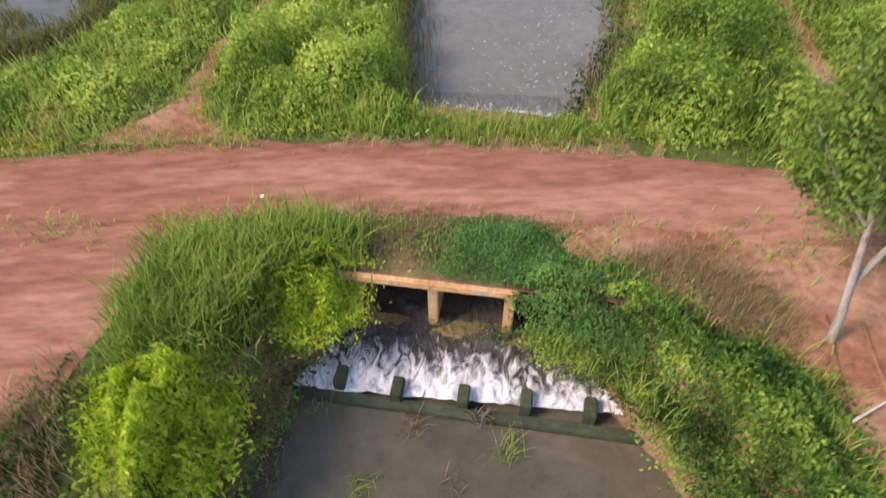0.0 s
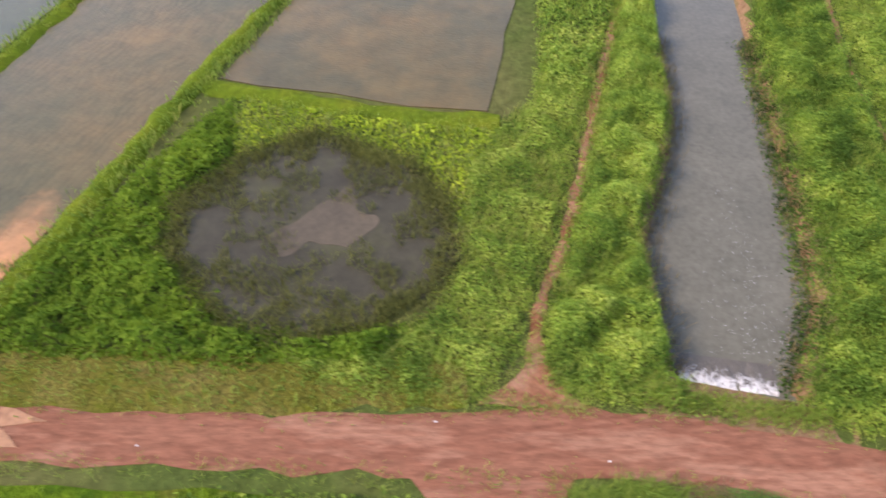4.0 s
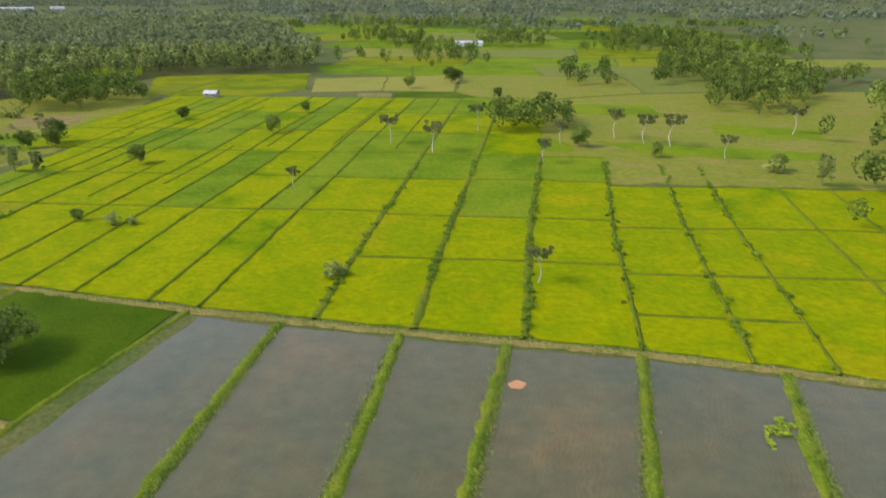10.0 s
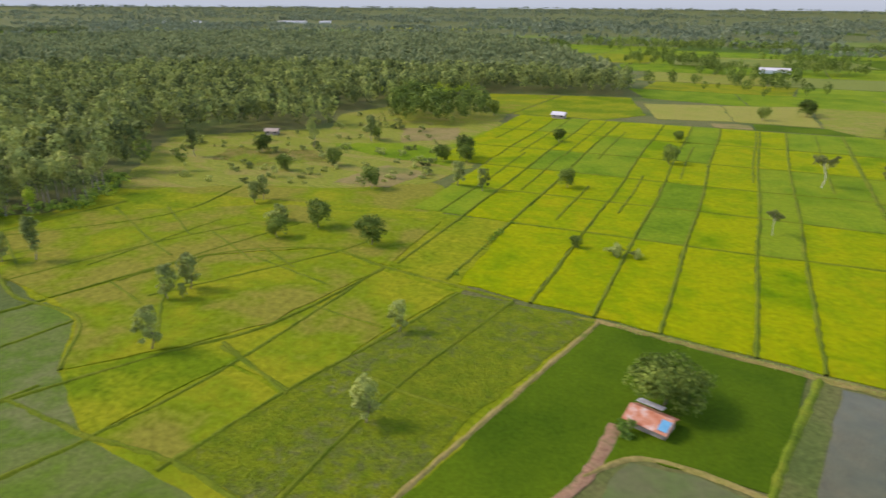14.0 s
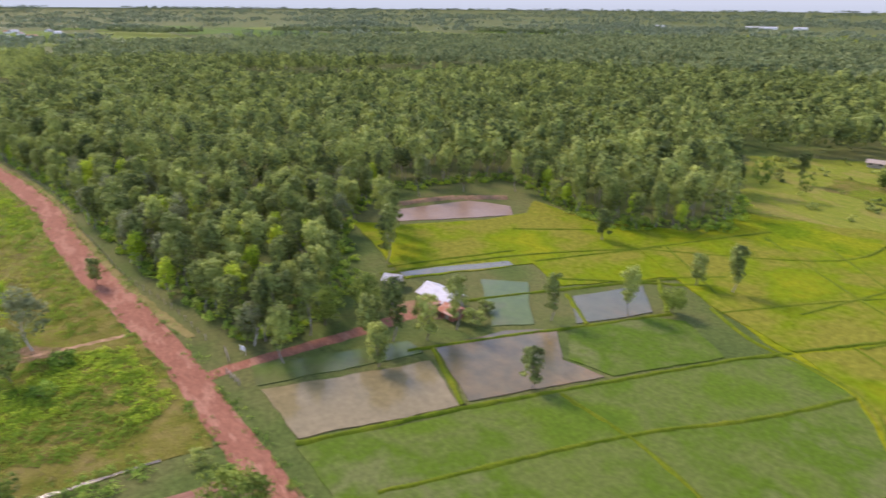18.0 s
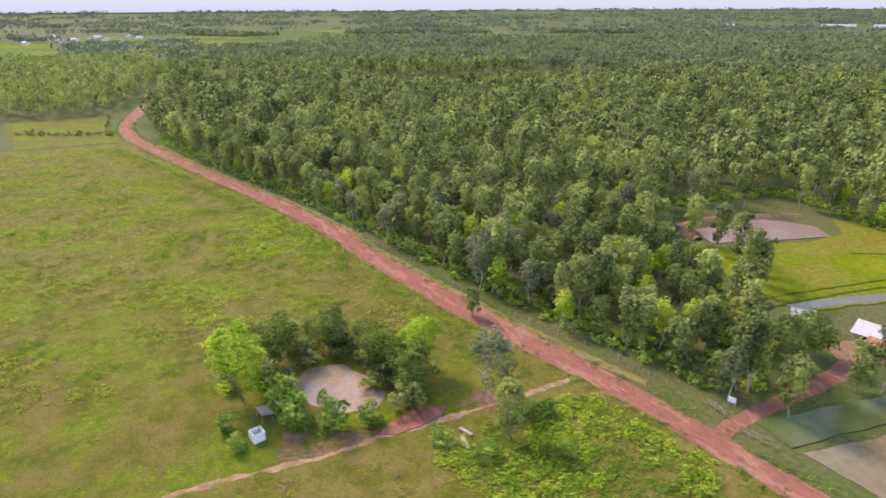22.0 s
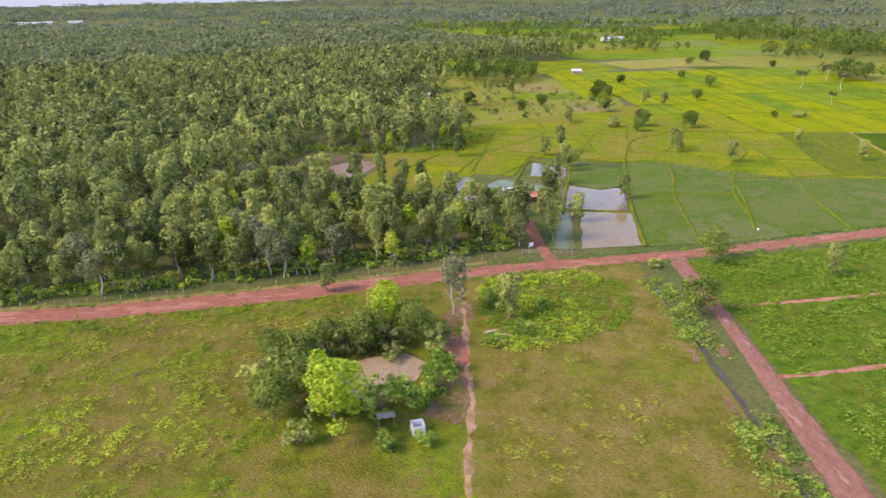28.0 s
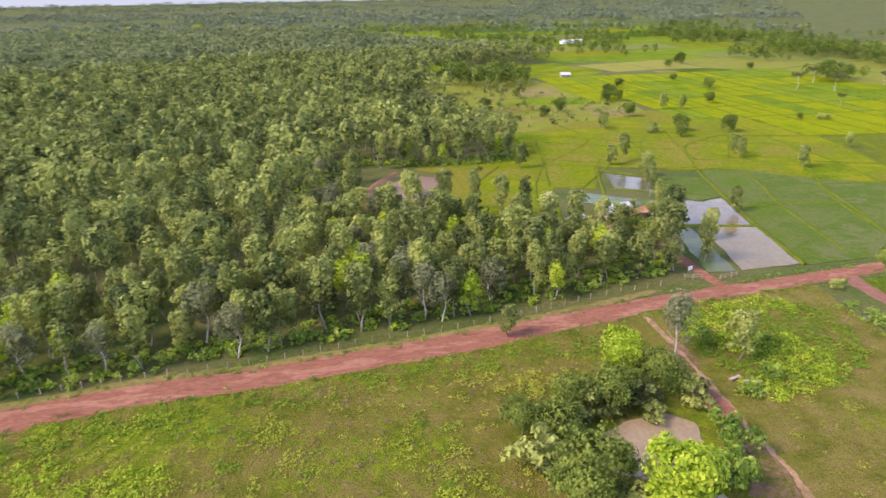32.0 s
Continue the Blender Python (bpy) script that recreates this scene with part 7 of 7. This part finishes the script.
for u, w in ((-1, -0.8), (1, -0.8), (-1, 0.7), (1, 0.7)):
    part("post", box_mesh("post", (u - 0.05, w - 0.05, 0), (u + 0.05, w + 0.05, 1.15), "wood", 0.01), lean_to)
for x, y, rz, l in ((-314.6, -53.2, 20, 2.2), (-312.6, -54.4, -10, 2.6), (-313.2, -56, 70, 1.6)):
    ob = empty("bench", x, y, 0, rz)
    tagged(ob, "weathered concrete bench slab beside the footpath", "bench")
    part("seat", box_mesh("seat", (-l / 2, -0.25, 0.36), (l / 2, 0.25, 0.46), "wood", 0.02), ob)
    for u in (-l * 0.35, l * 0.35):
        part("leg", box_mesh("leg", (u - 0.08, -0.2, 0), (u + 0.08, 0.2, 0.355), "wood", 0.01), ob)
post = empty("marker_post", -250.2, -13.4)
tagged(post, "short post with a pale top on the bund", "post")
part("pole", box_mesh("pole", (-0.05, -0.05, 0), (0.05, 0.05, 1.3), "wood", 0.01), post)
part("cap", box_mesh("cap", (-0.16, -0.16, 1.305), (0.16, 0.16, 1.6), "white", 0.03), post, "pale yellow cap")

# ---------- beside the culvert ----------
ob = empty("leaning_tree", 25.2, 6.3)
tagged(ob, "leaning tree with a pale trunk and feathery crown over the road", "tree")
bm = bmesh.new()
def limb(bm, pts, r0, r1, sides=8):
    rings = []
    for i, p in enumerate(pts):
        q = r0 + (r1 - r0) * i / (len(pts) - 1)
        rings.append([bm.verts.new(Vector(p) + Vector((q * math.cos(2 * math.pi * k / sides), q * math.sin(2 * math.pi * k / sides), 0))) for k in range(sides)])
    for a, b in zip(rings, rings[1:]):
        for k in range(sides):
            bm.faces.new((a[k], a[(k + 1) % sides], b[(k + 1) % sides], b[k]))
limb(bm, [(0, 0, -0.2), (-0.1, 0.1, 0.8), (-0.2, 0.3, 1.7), (0.0, 0.9, 2.6), (0.3, 1.8, 3.6), (0.5, 2.6, 4.4)], 0.11, 0.04)
limb(bm, [(-0.2, 0.28, 1.6), (0.6, 0.8, 2.1), (1.5, 1.4, 2.9), (2.2, 1.9, 3.8)], 0.08, 0.03)
limb(bm, [(0.0, 0.9, 2.6), (-0.6, 1.7, 3.3), (-0.9, 2.4, 4.0)], 0.06, 0.02)
part("trunk", bm_mesh("trunk", bm, "mid_bark", True), ob)
cr = crown_np(70, 300, 0.08, 2.6, 3.7, 0.0, lobe_r=0.3, long=2.2)
part("crown", mesh_np("crown", cr[0] + [1.5, 2.5, 1.8], cr[1], "feathery"), ob)
log = empty("pale_log", 30.7, 16.4, 0.25, 60)
tagged(log, "short pale cut log lying in the weeds", "log")
bm = bmesh.new()
bmesh.ops.create_cone(bm, segments=10, radius1=0.1, radius2=0.09, depth=0.6, cap_ends=True)
part("stem", bm_mesh("stem", bm, "pale_bark", True), log).matrix_basis = pose(0, 0, 0.2, 90, 0, 0)
for x, y in ((23.9, 6.9), (-8.5, 11.6), (4.6, 13.2), (12.2, 11.6)):
    ob = empty("stone", x, y, 0.08, random.uniform(0, 360))
    bm = bmesh.new()
    bmesh.ops.create_icosphere(bm, subdivisions=2, radius=0.055)
    for v in bm.verts:
        v.co *= 1 + 0.35 * noise.noise(v.co * 9)
        v.co.z *= 0.6
    part("rock", bm_mesh("rock", bm, "white", True), ob)
    tagged(ob, "small pale stone on bare soil", "stone")
deb = empty("debris_heap", 17.65, 6.15, -2.55, 20)
tagged(deb, "tangle of reddish dead branches caught at the sill", "debris")
bm = bmesh.new()
for i in range(26):
    a, l = random.uniform(0, 6.28), random.uniform(0.2, 0.6)
    s = Vector((random.gauss(0, 0.14), random.gauss(0, 0.12), random.uniform(0, 0.2)))
    e = s + Vector((math.cos(a) * l, math.sin(a) * l * 0.7, random.uniform(0.02, 0.3)))
    limb(bm, [s, s.lerp(e, 0.5) + Vector((0, 0, 0.04)), e], 0.014, 0.006, 5)
part("branches", bm_mesh("branches", bm, "bark"), deb)
for x, y, n, h, mt in ((13.8, 6.8, 14, 0.35, "tallgrass"), (18.2, 5.3, 40, 0.5, "tallgrass"), (16.0, 6.1, 40, 0.4, "drygrass"), (14.8, 4.7, 40, 0.45, "tallgrass"), (12.8, 5.0, 36, 0.4, "drygrass"), (16.8, 4.6, 24, 0.3, "drygrass"), (14.1, 3.6, 40, 0.45, "tallgrass"), (12.4, 3.6, 40, 0.4, "drygrass")):
    b = np.column_stack([rng.normal(x, 0.16, n), rng.normal(y, 0.16, n), np.full(n, -2.6)])
    ob = new("reed_tuft", mesh_np("reed_tuft", *blades(b, h, 0.02, 0.9), mt))
    tagged(ob, "sparse grass tuft standing in the pool" if mt == "tallgrass" else "dead straw tuft standing in the pool", "reeds")
for i, (x, y) in enumerate(((25.2, 4.6), (24.9, 2.6))):
    bm = bmesh.new()
    limb(bm, [(-0.5, -0.2, 0), (0, 0, 0.1), (0.55, 0.25, 0.05)], 0.03, 0.015, 6)
    ob = empty("stick", x, y, 0.1, 20 * i)
    part("branch", bm_mesh("branch", bm, "pale_bark"), ob)
    tagged(ob, "bare stick lying over the ditch", "stick")
